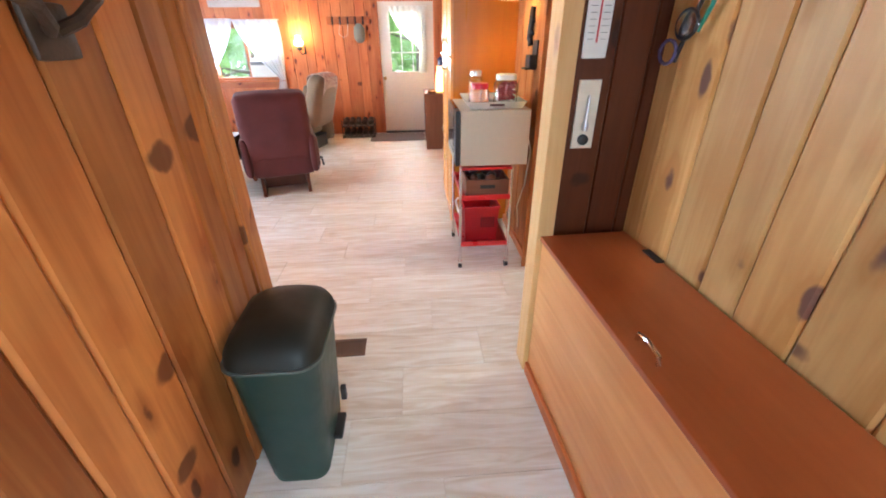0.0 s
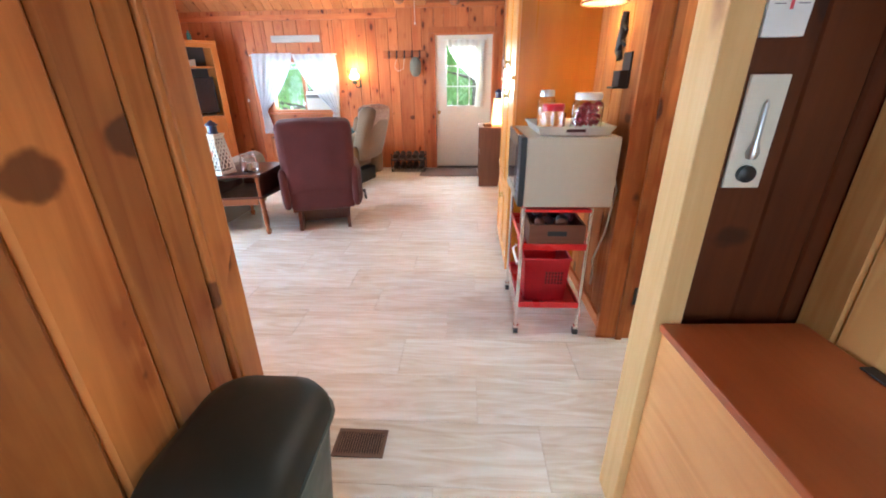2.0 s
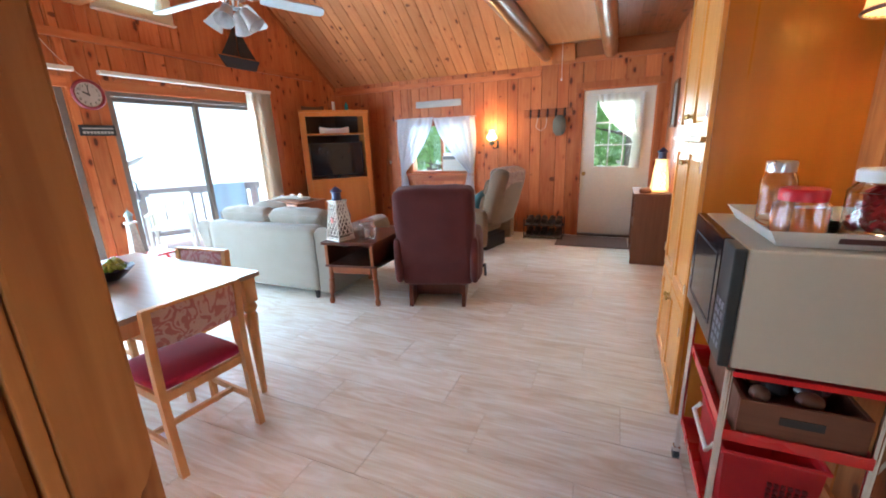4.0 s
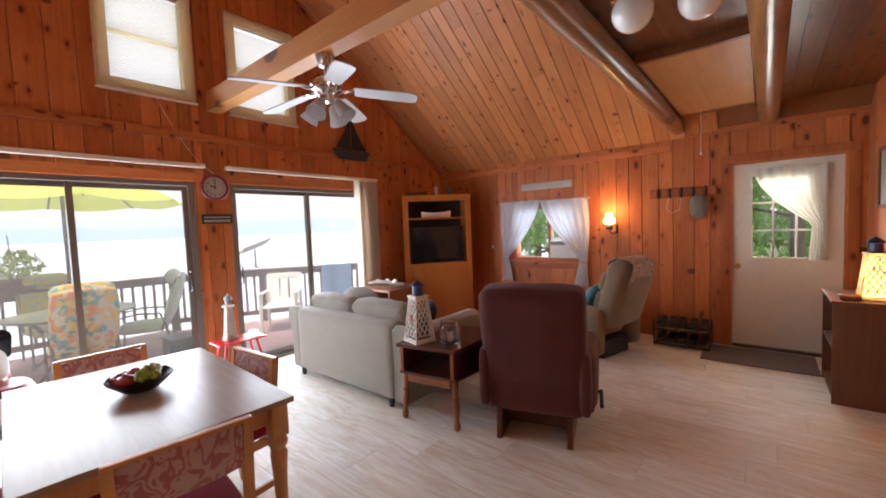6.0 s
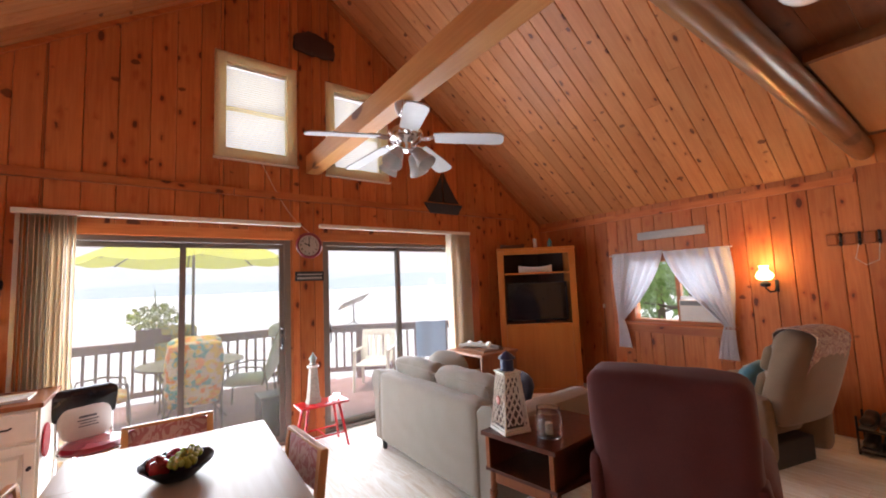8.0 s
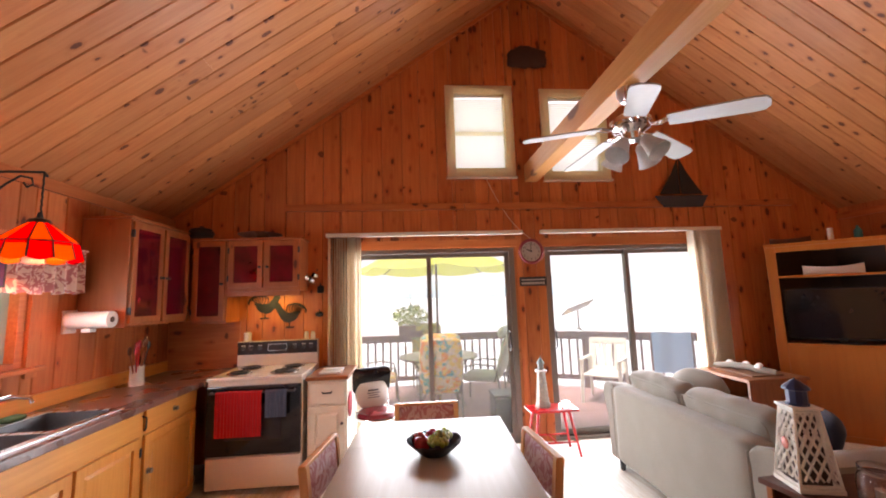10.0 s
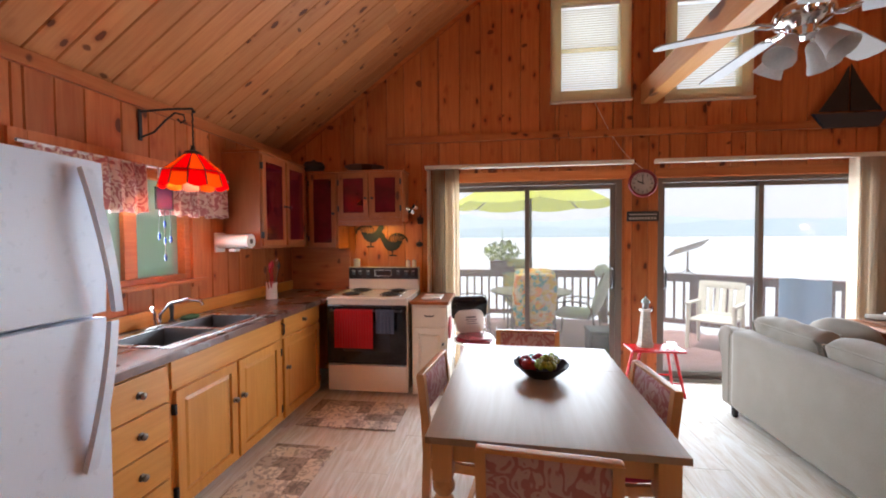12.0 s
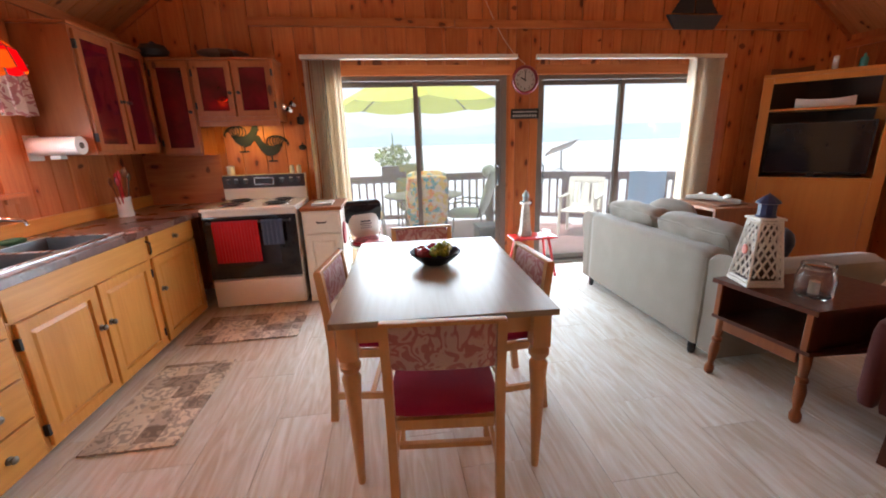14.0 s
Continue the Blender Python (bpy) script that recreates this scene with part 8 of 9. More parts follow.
solo("sandals", soft_box(bmesh.new(), -0.06, 0.06, -0.05, 0.05, 0, 0.05, 0.02), walnut, "small dark pouch on the shelf top", "pouch", Matrix.Translation((0.62, 6.25, 0.80)), True)
pf = thing("framed_picture", Matrix.Translation((0.88, 6.75, 1.74)), "dark framed picture on the wall", "picture")
part("frame", bm_boxes([(-0.025, -0.002, -0.20, -0.17, -0.25, 0.25), (-0.025, -0.002, 0.17, 0.20, -0.25, 0.25), (-0.025, -0.002, -0.17, 0.17, 0.22, 0.25), (-0.025, -0.002, -0.17, 0.17, -0.25, -0.22)], 0.003), walnut, pf)
part("print", bm_box(-0.012, -0.004, -0.17, 0.17, -0.22, 0.22), plain("grey_print_paper", (0.30, 0.32, 0.32), 0.4, scale=12, vary=0.5), pf)

# ceiling fan under the tie beam
FX, FY = -2.38, 3.80
fn = thing("ceiling_fan", Matrix.Translation((FX, FY, 0)), "brushed nickel ceiling fan with white blades and tulip glass shades", "ceiling fan")
part("canopy", lathe(bmesh.new(), [(0.02, 2.67), (0.045, 2.68), (0.066, 2.72), (0.068, 2.759)], seg=24), steel, fn, smooth=True)
part("downrod", cyl(bmesh.new(), (0, 0, 2.58), (0, 0, 2.69), 0.012, seg=12), steel, fn, smooth=True)
part("motor", lathe(bmesh.new(), [(0.03, 2.60), (0.075, 2.59), (0.115, 2.56), (0.125, 2.53), (0.11, 2.50), (0.08, 2.485), (0.06, 2.47), (0.058, 2.43), (0.03, 2.42), (0.001, 2.42)], seg=32), chrome, fn, smooth=True)
for k in range(5):
    a = radians(-25 + 72 * k)
    q = Matrix.Rotation(a, 4, "Z")
    bm = bmesh.new()
    outline = [(0.20, -0.055), (0.26, -0.062), (0.60, -0.07), (0.645, -0.062), (0.665, -0.03), (0.665, 0.03), (0.645, 0.062), (0.60, 0.07), (0.26, 0.062), (0.20, 0.055)]
    slab(bm, outline, -0.004, 0.004)
    bm.transform(q @ pose(0, 0, 2.525, -11, 6, 0))
    part("blade", bm, fan_white, fn)
    bm = tube(bmesh.new(), [(0.09, 0, 2.51), (0.14, 0.018, 2.50), (0.19, 0.02, 2.508), (0.25, 0.0, 2.512)], 0.008, 6)
    tube(bm, [(0.09, 0, 2.51), (0.14, -0.018, 2.50), (0.19, -0.02, 2.508), (0.25, 0.0, 2.512)], 0.008, 6)
    bm.transform(q)
    part("blade_iron", bm, chrome, fn, smooth=True)
tulip = sheer("frosted_tulip_glass", (0.66, 0.64, 0.62), 0.4)
for k in range(4):
    a = radians(25 + 90 * k)
    q = Matrix.Rotation(a, 4, "Z")
    bm = lathe(bmesh.new(), [(0.024, 0.0), (0.038, 0.02), (0.044, 0.055), (0.055, 0.10), (0.070, 0.142), (0.068, 0.143), (0.053, 0.10), (0.041, 0.055), (0.034, 0.022), (0.020, 0.004)], seg=20)
    bm.transform(q @ pose(0.075, 0, 2.42, 0, 142, 0))
    sh = part("shade", bm, tulip, fn, "frosted tulip glass shade", True)
    bm = tube(bmesh.new(), [(0.02, 0, 2.44), (0.06, 0, 2.45), (0.08, 0, 2.425)], 0.012, 8)
    bm.transform(q)
    part("arm", bm, chrome, fn, smooth=True)

# clock, sign, sail and fish ornaments on the gable wall
ck = thing("wall_clock", Matrix.Translation((WX, 3.745, 1.98)) @ Matrix.Rotation(radians(90), 4, "Y") @ Matrix.Rotation(radians(90), 4, "Z"), "round wall clock with a red rim and a grey dial", "clock")
part("rim", lathe(bmesh.new(), [(0.105, 0.0), (0.134, 0.004), (0.139, 0.02), (0.128, 0.035), (0.112, 0.03), (0.108, 0.018)], seg=40, cap=False), plain("dark_red_rim", (0.22, 0.02, 0.03), 0.35), ck, smooth=True)
part("dial", lathe(bmesh.new(), [(0.11, 0.008), (0.11, 0.016), (0.001, 0.016)], seg=40), plain("grey_dial", (0.45, 0.42, 0.38), 0.5), ck)
for h_ in range(12):
    a = 2 * math.pi * h_ / 12
    cu_ = bpy.data.curves.new("numeral", "FONT")
    cu_.body, cu_.size, cu_.align_x, cu_.align_y, cu_.extrude = str(h_ if h_ else 12), 0.036, "CENTER", "CENTER", 0.0008
    tmp = bpy.data.objects.new("numeral_text", cu_)
    scene.collection.objects.link(tmp)
    me = bpy.data.meshes.new_from_object(tmp.evaluated_get(bpy.context.evaluated_depsgraph_get()))
    bpy.data.objects.remove(tmp)
    me.materials.append(black_matt)
    nb = new("numeral", me)
    nb.parent = ck
    nb.matrix_local = Matrix.Translation((0.085 * math.sin(a), 0.085 * math.cos(a), 0.018))
for L, w, ang in ((0.055, 0.006, 295), (0.08, 0.004, 0)):
    bm = box(bmesh.new(), -w, w, -0.012, L, 0.019, 0.021)
    bm.transform(Matrix.Rotation(-radians(ang), 4, "Z"))
    part("hand", bm, black_matt, ck)
sg = thing("wall_sign", Matrix.Translation((WX, 3.75, 1.655)), "small black sign with pale lettering under the clock", "sign")
part("board", bm_box(0.002, 0.018, -0.15, 0.15, -0.05, 0.05, bevel=0.003), plain("black_sign", (0.02, 0.022, 0.025), 0.5), sg)
part("lettering", bm_boxes([(0.0181, 0.0192, -0.13, 0.13, 0.012, 0.024)] + [(0.0181, 0.0192, -0.13 + 0.029 * k, -0.108 + 0.029 * k, -0.032, -0.008) for k in range(9)]), plain("pale_letters", (0.42, 0.42, 0.40), 0.6), sg, "illegible pale lettering")
sb = thing("sailboat_plaque", Matrix.Translation((WX + 0.05, 5.50, 2.50)), "dark metal sailboat silhouette on the ledge", "wall ornament")
dk_metal = plain("dark_metal", (0.025, 0.025, 0.03), 0.5, metal=0.4)


def flat_shape(pts, t=0.008):
    bm = bmesh.new()
    a = [bm.verts.new((0, y, z)) for y, z in pts]
    b = [bm.verts.new((t, y, z)) for y, z in pts]
    bm.faces.new(a), bm.faces.new(b[::-1])
    for i in range(len(pts)):
        bm.faces.new((a[i], b[i], b[(i + 1) % len(pts)], a[(i + 1) % len(pts)]))
    return bm


part("mainsail", flat_shape([(0.02, 0.09), (0.28, 0.09), (0.22, 0.17), (0.10, 0.36), (0.02, 0.52)]), dk_metal, sb)
part("jib", flat_shape([(0.005, 0.09), (0.005, 0.50), (-0.08, 0.33), (-0.24, 0.09)]), dk_metal, sb)
part("hull", flat_shape([(-0.30, 0.07), (0.32, 0.07), (0.24, -0.06), (-0.20, -0.06)], 0.03), plain("blue_black_hull", (0.03, 0.04, 0.06), 0.5), sb)
fs = thing("fish_plaque", Matrix.Translation((WX + 0.03, 3.82, 4.24)), "dark carved bear-and-fish plaque high on the gable", "wall ornament")
bm = soft_box(bmesh.new(), -0.02, 0.03, -0.22, 0.22, -0.13, 0.12, 0.022, 0.01, 10)
for v in bm.verts:
    k = 1 - 0.55 * max(0, (abs(v.co.y) - 0.06) / 0.16) * (v.co.z > 0)
    v.co.z *= k
    v.co.z += 0.03 * noise.noise(Vector((v.co.y * 14, v.co.z * 14, 2)))
    v.co.y += 0.03 * noise.noise(Vector((v.co.z * 16, v.co.y * 12, 7)))
part("plaque", bm, plain("dark_carved_wood", (0.05, 0.022, 0.018), 0.7, bump=0.5), fs, smooth=True)

# globe pendants under the loft
gl_ = thing("globe_light", Matrix.Translation((-0.20, 4.22, LOFT_Z)), "ceiling light with white glass globes, unlit", "lamp")
part("plate", bm_box(-0.30, 0.20, -0.05, 0.05, -0.025, -0.001, bevel=0.005), brass, gl_)
milk = plain("white_glass_globe", (0.82, 0.80, 0.76), 0.12, vary=0.02, coat=0.5)
for x, y in ((-0.185, -0.08), (0.085, 0.0)):
    part("globe", ball(bmesh.new(), (x, y, -0.125), 0.094, seg=28), milk, gl_, smooth=True)
    part("fitter", cyl(bmesh.new(), (x, y * 0.9, -0.05), (x, y * 0.9, -0.02), 0.045, seg=16), brass, gl_, smooth=True)

# ---- pantry, cart and hall ----
PM = Matrix.Translation((0.665, 3.44, 0)) @ Matrix.Rotation(radians(90), 4, "Z")
pn = thing("pantry_cabinet", PM, "tall honey oak pantry with six doors", "cabinet")
part("body", bm_box(0.0, 0.88, -0.485, 0.0, 0.02, 2.56), orange_panel, pn)
part("front_edge", bm_box(0.0, 0.03, 0.0005, 0.02, 0.02, 2.56, bevel=0.003), oak_z, pn)
for z0, z1, kz in ((0.04, 0.575, 0.50), (0.59, 1.375, 1.27), (1.405, 2.50, 1.50)):
    for x0, x1, kx, hx in ((0.035, 0.445, 0.415, 0.028), (0.455, 0.865, 0.485, 0.872)):
        d = part("door", raised_door(bmesh.new(), x0, x1, z0, z1, 0.06), oak_z, pn)
        knob(d, kx, kz, mat=brass, r=0.014)
        part("hinge", bm_box(hx - 0.006, hx + 0.006, 0.0, 0.026, z0 + 0.08, z0 + 0.13, bevel=0.002), chrome, d)
        part("hinge", bm_box(hx - 0.006, hx + 0.006, 0.0, 0.026, z1 - 0.13, z1 - 0.08, bevel=0.002), chrome, d)
part("ledge", bm_box(-0.002, 0.88, 0.0205, 0.04, 1.38, 1.40, bevel=0.003), oak_x, pn)

# rolling cart
ct = thing("utility_cart", Matrix.Translation((0.81, 2.88, 0)), "red metal three-tier utility cart with chrome legs", "cart")
for z in (0.75, 0.54, 0.185):
    lip = 0.016 if z > 0.7 else 0.035
    bm = bm_boxes([(-0.165, 0.165, -0.27, 0.27, z, z + 0.006), (-0.168, -0.163, -0.272, 0.272, z, z + lip), (0.163, 0.168, -0.272, 0.272, z, z + lip), (-0.163, 0.163, -0.272, -0.267, z, z + lip), (-0.163, 0.163, 0.267, 0.272, z, z + lip)])
    part("tray", bm, red_paint, ct)
for sx in (-1, 1):
    for sy in (-1, 1):
        lg = part("leg", tube(bmesh.new(), [(sx * 0.172, sy * 0.262, 0.05), (sx * 0.172, sy * 0.262, 0.768)], 0.011, 10), chrome, ct, smooth=True)
        ca = part("caster", cyl(bmesh.new(), (sx * 0.172 - 0.012, sy * 0.262 + 0.01, 0.026), (sx * 0.172 + 0.012, sy * 0.262 + 0.01, 0.026), 0.026, seg=16), black_plastic, lg, smooth=True)
        part("fork", bm_box(sx * 0.172 - 0.015, sx * 0.172 + 0.015, sy * 0.262 - 0.012, sy * 0.262 + 0.02, 0.045, 0.065, bevel=0.004), chrome, lg)
mwv = thing("microwave", Matrix.Translation((0.60, 2.60, 0.772)), "ivory microwave oven with a black door on the cart", "microwave")
part("case", bm_box(0.03, 0.47, 0.0, 0.55, 0.008, 0.352, bevel=0.006), plain("ivory_case", (0.56, 0.49, 0.39), 0.45, vary=0.03), mwv)
part("door", bm_box(0.0, 0.029, 0.125, 0.55, 0.008, 0.352, bevel=0.006), black_gloss, mwv)
part("control_panel", bm_box(0.0, 0.029, 0.0, 0.122, 0.008, 0.352, bevel=0.006), black_plastic, mwv)
part("button_strip", bm_boxes([(-0.002, -0.0002, 0.02 + 0.03 * a, 0.04 + 0.03 * a, 0.05 + 0.03 * b_, 0.068 + 0.03 * b_) for a in range(3) for b_ in range(5)]), plain("grey_buttons", (0.25, 0.25, 0.294), 0.5), mwv)
part("window_frame", bm_boxes([(-0.002, -0.0002, 0.17, 0.50, 0.06, 0.064), (-0.002, -0.0002, 0.17, 0.50, 0.29, 0.294), (-0.002, -0.0002, 0.17, 0.174, 0.064, 0.29), (-0.002, -0.0002, 0.496, 0.50, 0.064, 0.29)]), plain("dark_grey_trim", (0.09, 0.09, 0.10), 0.3), mwv)
for x in (0.07, 0.43):
    for y in (0.05, 0.5):
        part("foot", cyl(bmesh.new(), (x, y, 0), (x, y, 0.009), 0.014, seg=10), black_plastic, mwv)
wb_ = thing("wooden_crate", Matrix.Translation((0.82, 2.81, 0.547)), "brown wooden crate of dark odds and ends on the cart", "crate")
crw = wood("brown_crate", (0.20, 0.085, 0.05), (0.13, 0.05, 0.03), (0.06, 0.02, 0.01), "x", knots=0.5)
part("side", bm_box(-0.145, 0.145, -0.19, -0.178, 0.0, 0.13, bevel=0.002), crw, wb_)
part("side", bm_box(-0.145, 0.145, 0.178, 0.19, 0.0, 0.13, bevel=0.002), crw, wb_)
part("end", bm_box(-0.145, -0.133, -0.177, 0.177, 0.0, 0.13, bevel=0.002), crw, wb_)
part("end", bm_box(0.133, 0.145, -0.177, 0.177, 0.0, 0.13, bevel=0.002), crw, wb_)
part("bottom", bm_box(-0.132, 0.132, -0.177, 0.177, 0.0, 0.01), crw, wb_)
part("hand_hole", bm_box(-0.05, 0.05, -0.1925, -0.1905, 0.07, 0.095, bevel=0.0), black_matt, wb_, "dark hand hole")
rng = random.Random(3)
for k in range(14):
    part("oddment", ball(bmesh.new(), (rng.uniform(-0.1, 0.1), rng.uniform(-0.14, 0.14), 0.06 + rng.uniform(0, 0.08)), 0.035, (rng.uniform(0.6, 1.3), rng.uniform(0.6, 1.5), 0.7), 8), (black_plastic, crw, plain("plum", (0.06, 0.02, 0.03), 0.4))[k % 3], wb_, smooth=True)
rb_ = thing("red_basket", Matrix.Translation((0.80, 2.83, 0.192)), "red plastic storage basket with slots and a white handle", "basket")
bm = bmesh.new()
r0 = [(-0.13, -0.17), (0.12, -0.17), (0.12, 0.17), (-0.13, 0.17)]
lo = [bm.verts.new((x * 0.9, y * 0.9, 0.002)) for x, y in r0]
hi = [bm.verts.new((x, y, 0.27)) for x, y in r0]
for i in range(4):
    bm.faces.new((lo[i], lo[(i + 1) % 4], hi[(i + 1) % 4], hi[i]))
bm.faces.new(lo[::-1])
bmesh.ops.solidify(bm, geom=bm.faces[:], thickness=0.004)
part("tub", bm, red_plastic, rb_)
part("rim", tube(bmesh.new(), [(x * 1.02, y * 1.02, 0.27) for x, y in r0], 0.008, 6, True), red_plastic, rb_)
slot_mat = plain("slot_shadow", (0.16, 0.004, 0.01), 0.6)
for a in range(6):
    for b_ in range(4):
        part("slot", bm_box(-0.01 + 0.017 * a, 0.0 + 0.017 * a, -0.1755, -0.166, 0.12 + 0.02 * b_, 0.132 + 0.02 * b_), slot_mat, rb_)
part("handle", tube(bmesh.new(), [(-0.145, -0.12, 0.25), (-0.165, -0.12, 0.22), (-0.165, 0.10, 0.22), (-0.145, 0.10, 0.25)], 0.008, 8), white_paint, rb_, smooth=True)
pc = solo("power_cord", tube(bmesh.new(), [(1.07, 2.70, 1.0), (1.11, 2.68, 0.85), (1.10, 2.72, 0.6), (1.07, 2.76, 0.42), (1.10, 2.82, 0.30), (1.12, 2.88, 0.2)], 0.005, 6), cream_paint, "pale power cord hanging behind the cart", "cord", smooth=True)
structure("baseboard_east", bm_box(1.13, 1.148, 2.705, 3.44, 0.0, 0.07, bevel=0.003), pine_y, "pine baseboard", "baseboard")

ty = thing("serving_tray", Matrix.Translation((0.86, 2.85, 1.125)), "white serving tray with hand holes on the microwave", "tray")
bm = bmesh.new()
ro = [(-0.16, -0.20), (0.16, -0.20), (0.16, 0.20), (-0.16, 0.20)]
lo = [bm.verts.new((x, y, 0.001)) for x, y in ro]
hi = [bm.verts.new((x * 1.16, y * 1.13, 0.045)) for x, y in ro]
for i in range(4):
    bm.faces.new((lo[i], lo[(i + 1) % 4], hi[(i + 1) % 4], hi[i]))
bm.faces.new(lo[::-1])
bmesh.ops.solidify(bm, geom=bm.faces[:], thickness=0.005)
part("tray", bm, white_paint, ty)
part("hand_hole", bm_box(-0.045, 0.045, -0.2185, -0.2125, 0.018, 0.032), plain("hole_shade", (0.08, 0.03, 0.03), 0.7), ty, "hand hole in the rim")


def glass_jar(m, r, h, lid_mat, fill, label, fill_h=0.7):
    t = thing("glass_jar", m, label, "jar", "jars on the tray")
    part("glass", lathe(bmesh.new(), [(r * 0.85, 0.0), (r, 0.012), (r, h * 0.78), (r * 0.78, h * 0.9), (r * 0.78, h), (r * 0.74, h), (r * 0.74, h * 0.89), (r * 0.95, h * 0.77), (r * 0.95, 0.016), (0.001, 0.012)], seg=28), clear_glass, t, smooth=True)
    part("lid", lathe(bmesh.new(), [(r * 0.84, h - 0.012), (r * 0.86, h + 0.014), (r * 0.80, h + 0.02), (0.001, h + 0.02)], seg=28), lid_mat, t, smooth=True)
    if fill:
        rng = random.Random(int(r * 1000))
        for k in range(26):
            a, q = rng.uniform(0, 6.28), r * 0.68 * rng.random() ** 0.5
            z = 0.03 + (h * fill_h - 0.03) * k / 26
            part("sweet", tube(bmesh.new(), [(q * math.cos(a) - 0.02, q * math.sin(a), z), (q * math.cos(a), q * math.sin(a) + 0.008, z + 0.012), (q * math.cos(a) + 0.02, q * math.sin(a), z + 0.003)], 0.011, 6), fill, t, smooth=True)
    return t


glass_jar(Matrix.Translation((0.93, 2.74, 1.132)), 0.075, 0.165, white_paint, plain("red_sweets", (0.50, 0.02, 0.04), 0.4), "large glass jar of red sweets with a white lid", 0.78)
glass_jar(Matrix.Translation((0.765, 2.74, 1.132)), 0.062, 0.115, red_plastic, None, "empty glass jar with a red lid")
glass_jar(Matrix.Translation((0.765, 2.93, 1.132)), 0.045, 0.175, steel, None, "tall glass jar with a steel lid")

# hanging drum lamp over the cart and iron ornaments
dl = thing("hanging_drum_lamp", Matrix.Translation((1.03, 3.02, 0)), "small pleated drum shade lamp, lit", "lamp")
part("shade", lathe(bmesh.new(), [(0.112, 1.73), (0.090, 1.92), (0.087, 1.92), (0.108, 1.73)], seg=36, cap=False), sheer("parchment_shade", (0.85, 0.70, 0.45), 0.6), dl, smooth=True)
part("trim", tube(bmesh.new(), [(0.113 * math.cos(2 * math.pi * k / 32), 0.113 * math.sin(2 * math.pi * k / 32), 1.733) for k in range(32)], 0.006, 6, True), maple_brown, dl, smooth=True)
part("cord", cyl(bmesh.new(), (0, 0, 1.86), (0, 0, LOFT_Z), 0.005, seg=8), black_plastic, dl)
part("bulb", ball(bmesh.new(), (0, 0, 1.83), 0.03, seg=12), glow("drum_lamp_bulb", (1.0, 0.72, 0.35), 10.0), dl, smooth=True)
lamp("drum_lamp_light", "POINT", (1.03, 3.02, 1.80), 3.0, (1.0, 0.60, 0.20), 0.04)
io = thing("iron_lizard", Matrix.Translation((1.15, 3.00, 1.56)), "dark cast-iron lizard hung on the wall", "wall ornament")
part("body", tube(bmesh.new(), [(-0.012, 0.0, 0.13), (-0.015, 0.005, 0.10), (-0.02, -0.005, 0.05), (-0.022, 0.005, 0.0), (-0.02, 0.02, -0.05), (-0.014, 0.0, -0.09)], 0.018, 8), dk_metal, io, smooth=True)
for z, s in ((0.06, 1), (0.05, -1), (-0.01, 1), (-0.02, -1)):
    part("limb", tube(bmesh.new(), [(-0.02, 0, z), (-0.02, s * 0.03, z + 0.015), (-0.012, s * 0.045, z - 0.01)], 0.008, 6), dk_metal, io, smooth=True)
mb = thing("iron_match_box", Matrix.Translation((1.148, 2.90, 1.33)), "black iron match holder on the wall", "wall ornament")
part("back_plate", bm_box(-0.008, 0, -0.055, 0.055, 0.0, 0.17, bevel=0.004), black_matt, mb)
part("pocket", bm_boxes([(-0.05, -0.043, -0.05, 0.05, 0.0, 0.085), (-0.043, -0.009, -0.05, -0.044, 0.0, 0.085), (-0.043, -0.009, 0.044, 0.05, 0.0, 0.085), (-0.043, -0.009, -0.044, 0.044, 0.0, 0.008)], 0.002), black_matt, mb)
part("lip", bm_box(-0.075, -0.051, -0.05, 0.05, 0.0, 0.01, bevel=0.003), black_matt, mb)

# hall bench
bn = thing("storage_bench", HALL_TURN, "built-in varnished plywood storage bench with a hinged red-brown lid", "bench")
part("front_panel", bm_box(0.868, 0.886, -1.29, 1.57, 0.06, 0.752), bench_front, bn, "varnished birch plywood front")
part("end_panel", bm_box(0.887, 1.238, 1.55, 1.57, 0.0, 0.752), bench_front, bn)
part("lid", box(bmesh.new(), 0.856, 1.232, -1.29, 1.57, 0.753, 0.775, bevel=0.004), bench_wood, bn)
part("base_trim", bm_box(0.850, 0.867, -1.29, 1.565, 0.0, 0.065, bevel=0.004), pine_y, bn)
part("back_rail", bm_box(1.18, 1.238, -1.29, 1.549, 0.69, 0.752), pine_y, bn)
part("handle", tube(bmesh.new(), [(0.905, 0.81, 0.776), (0.903, 0.815, 0.80), (0.90, 0.86, 0.812), (0.903, 0.905, 0.80), (0.905, 0.91, 0.776)], 0.007, 8), chrome, bn, "chrome arch handle", True)
part("hinge", bm_box(1.205, 1.236, 1.29, 1.39, 0.7755, 0.781, bevel=0.002), black_matt, bn, "black butt hinge")
part("hinge", bm_box(1.205, 1.236, 0.05, 0.15, 0.7755, 0.781, bevel=0.002), black_matt, bn, "black butt hinge")

# thermometers on the partition
thm = thing("wall_thermometer", Matrix.Translation((0.99, 1.63, 1.45)), "tall white wall thermometer", "thermometer")
part("plate", soft_box(bmesh.new(), -0.045, 0.045, -0.014, -0.001, 0.0, 0.40, 0.006), white_paint, thm, smooth=True)
part("column", cyl(bmesh.new(), (0, -0.016, 0.05), (0, -0.016, 0.36), 0.003, seg=8), red_plastic, thm)
for k in range(16):
    part("graduation", bm_boxes([(-0.034, -0.012, -0.0155, -0.0145, 0.06 + 0.02 * k, 0.0615 + 0.02 * k), (0.012, 0.034, -0.0155, -0.0145, 0.06 + 0.02 * k, 0.0615 + 0.02 * k)]), plain("scale_ink", (0.06, 0.06, 0.06), 0.7), thm)
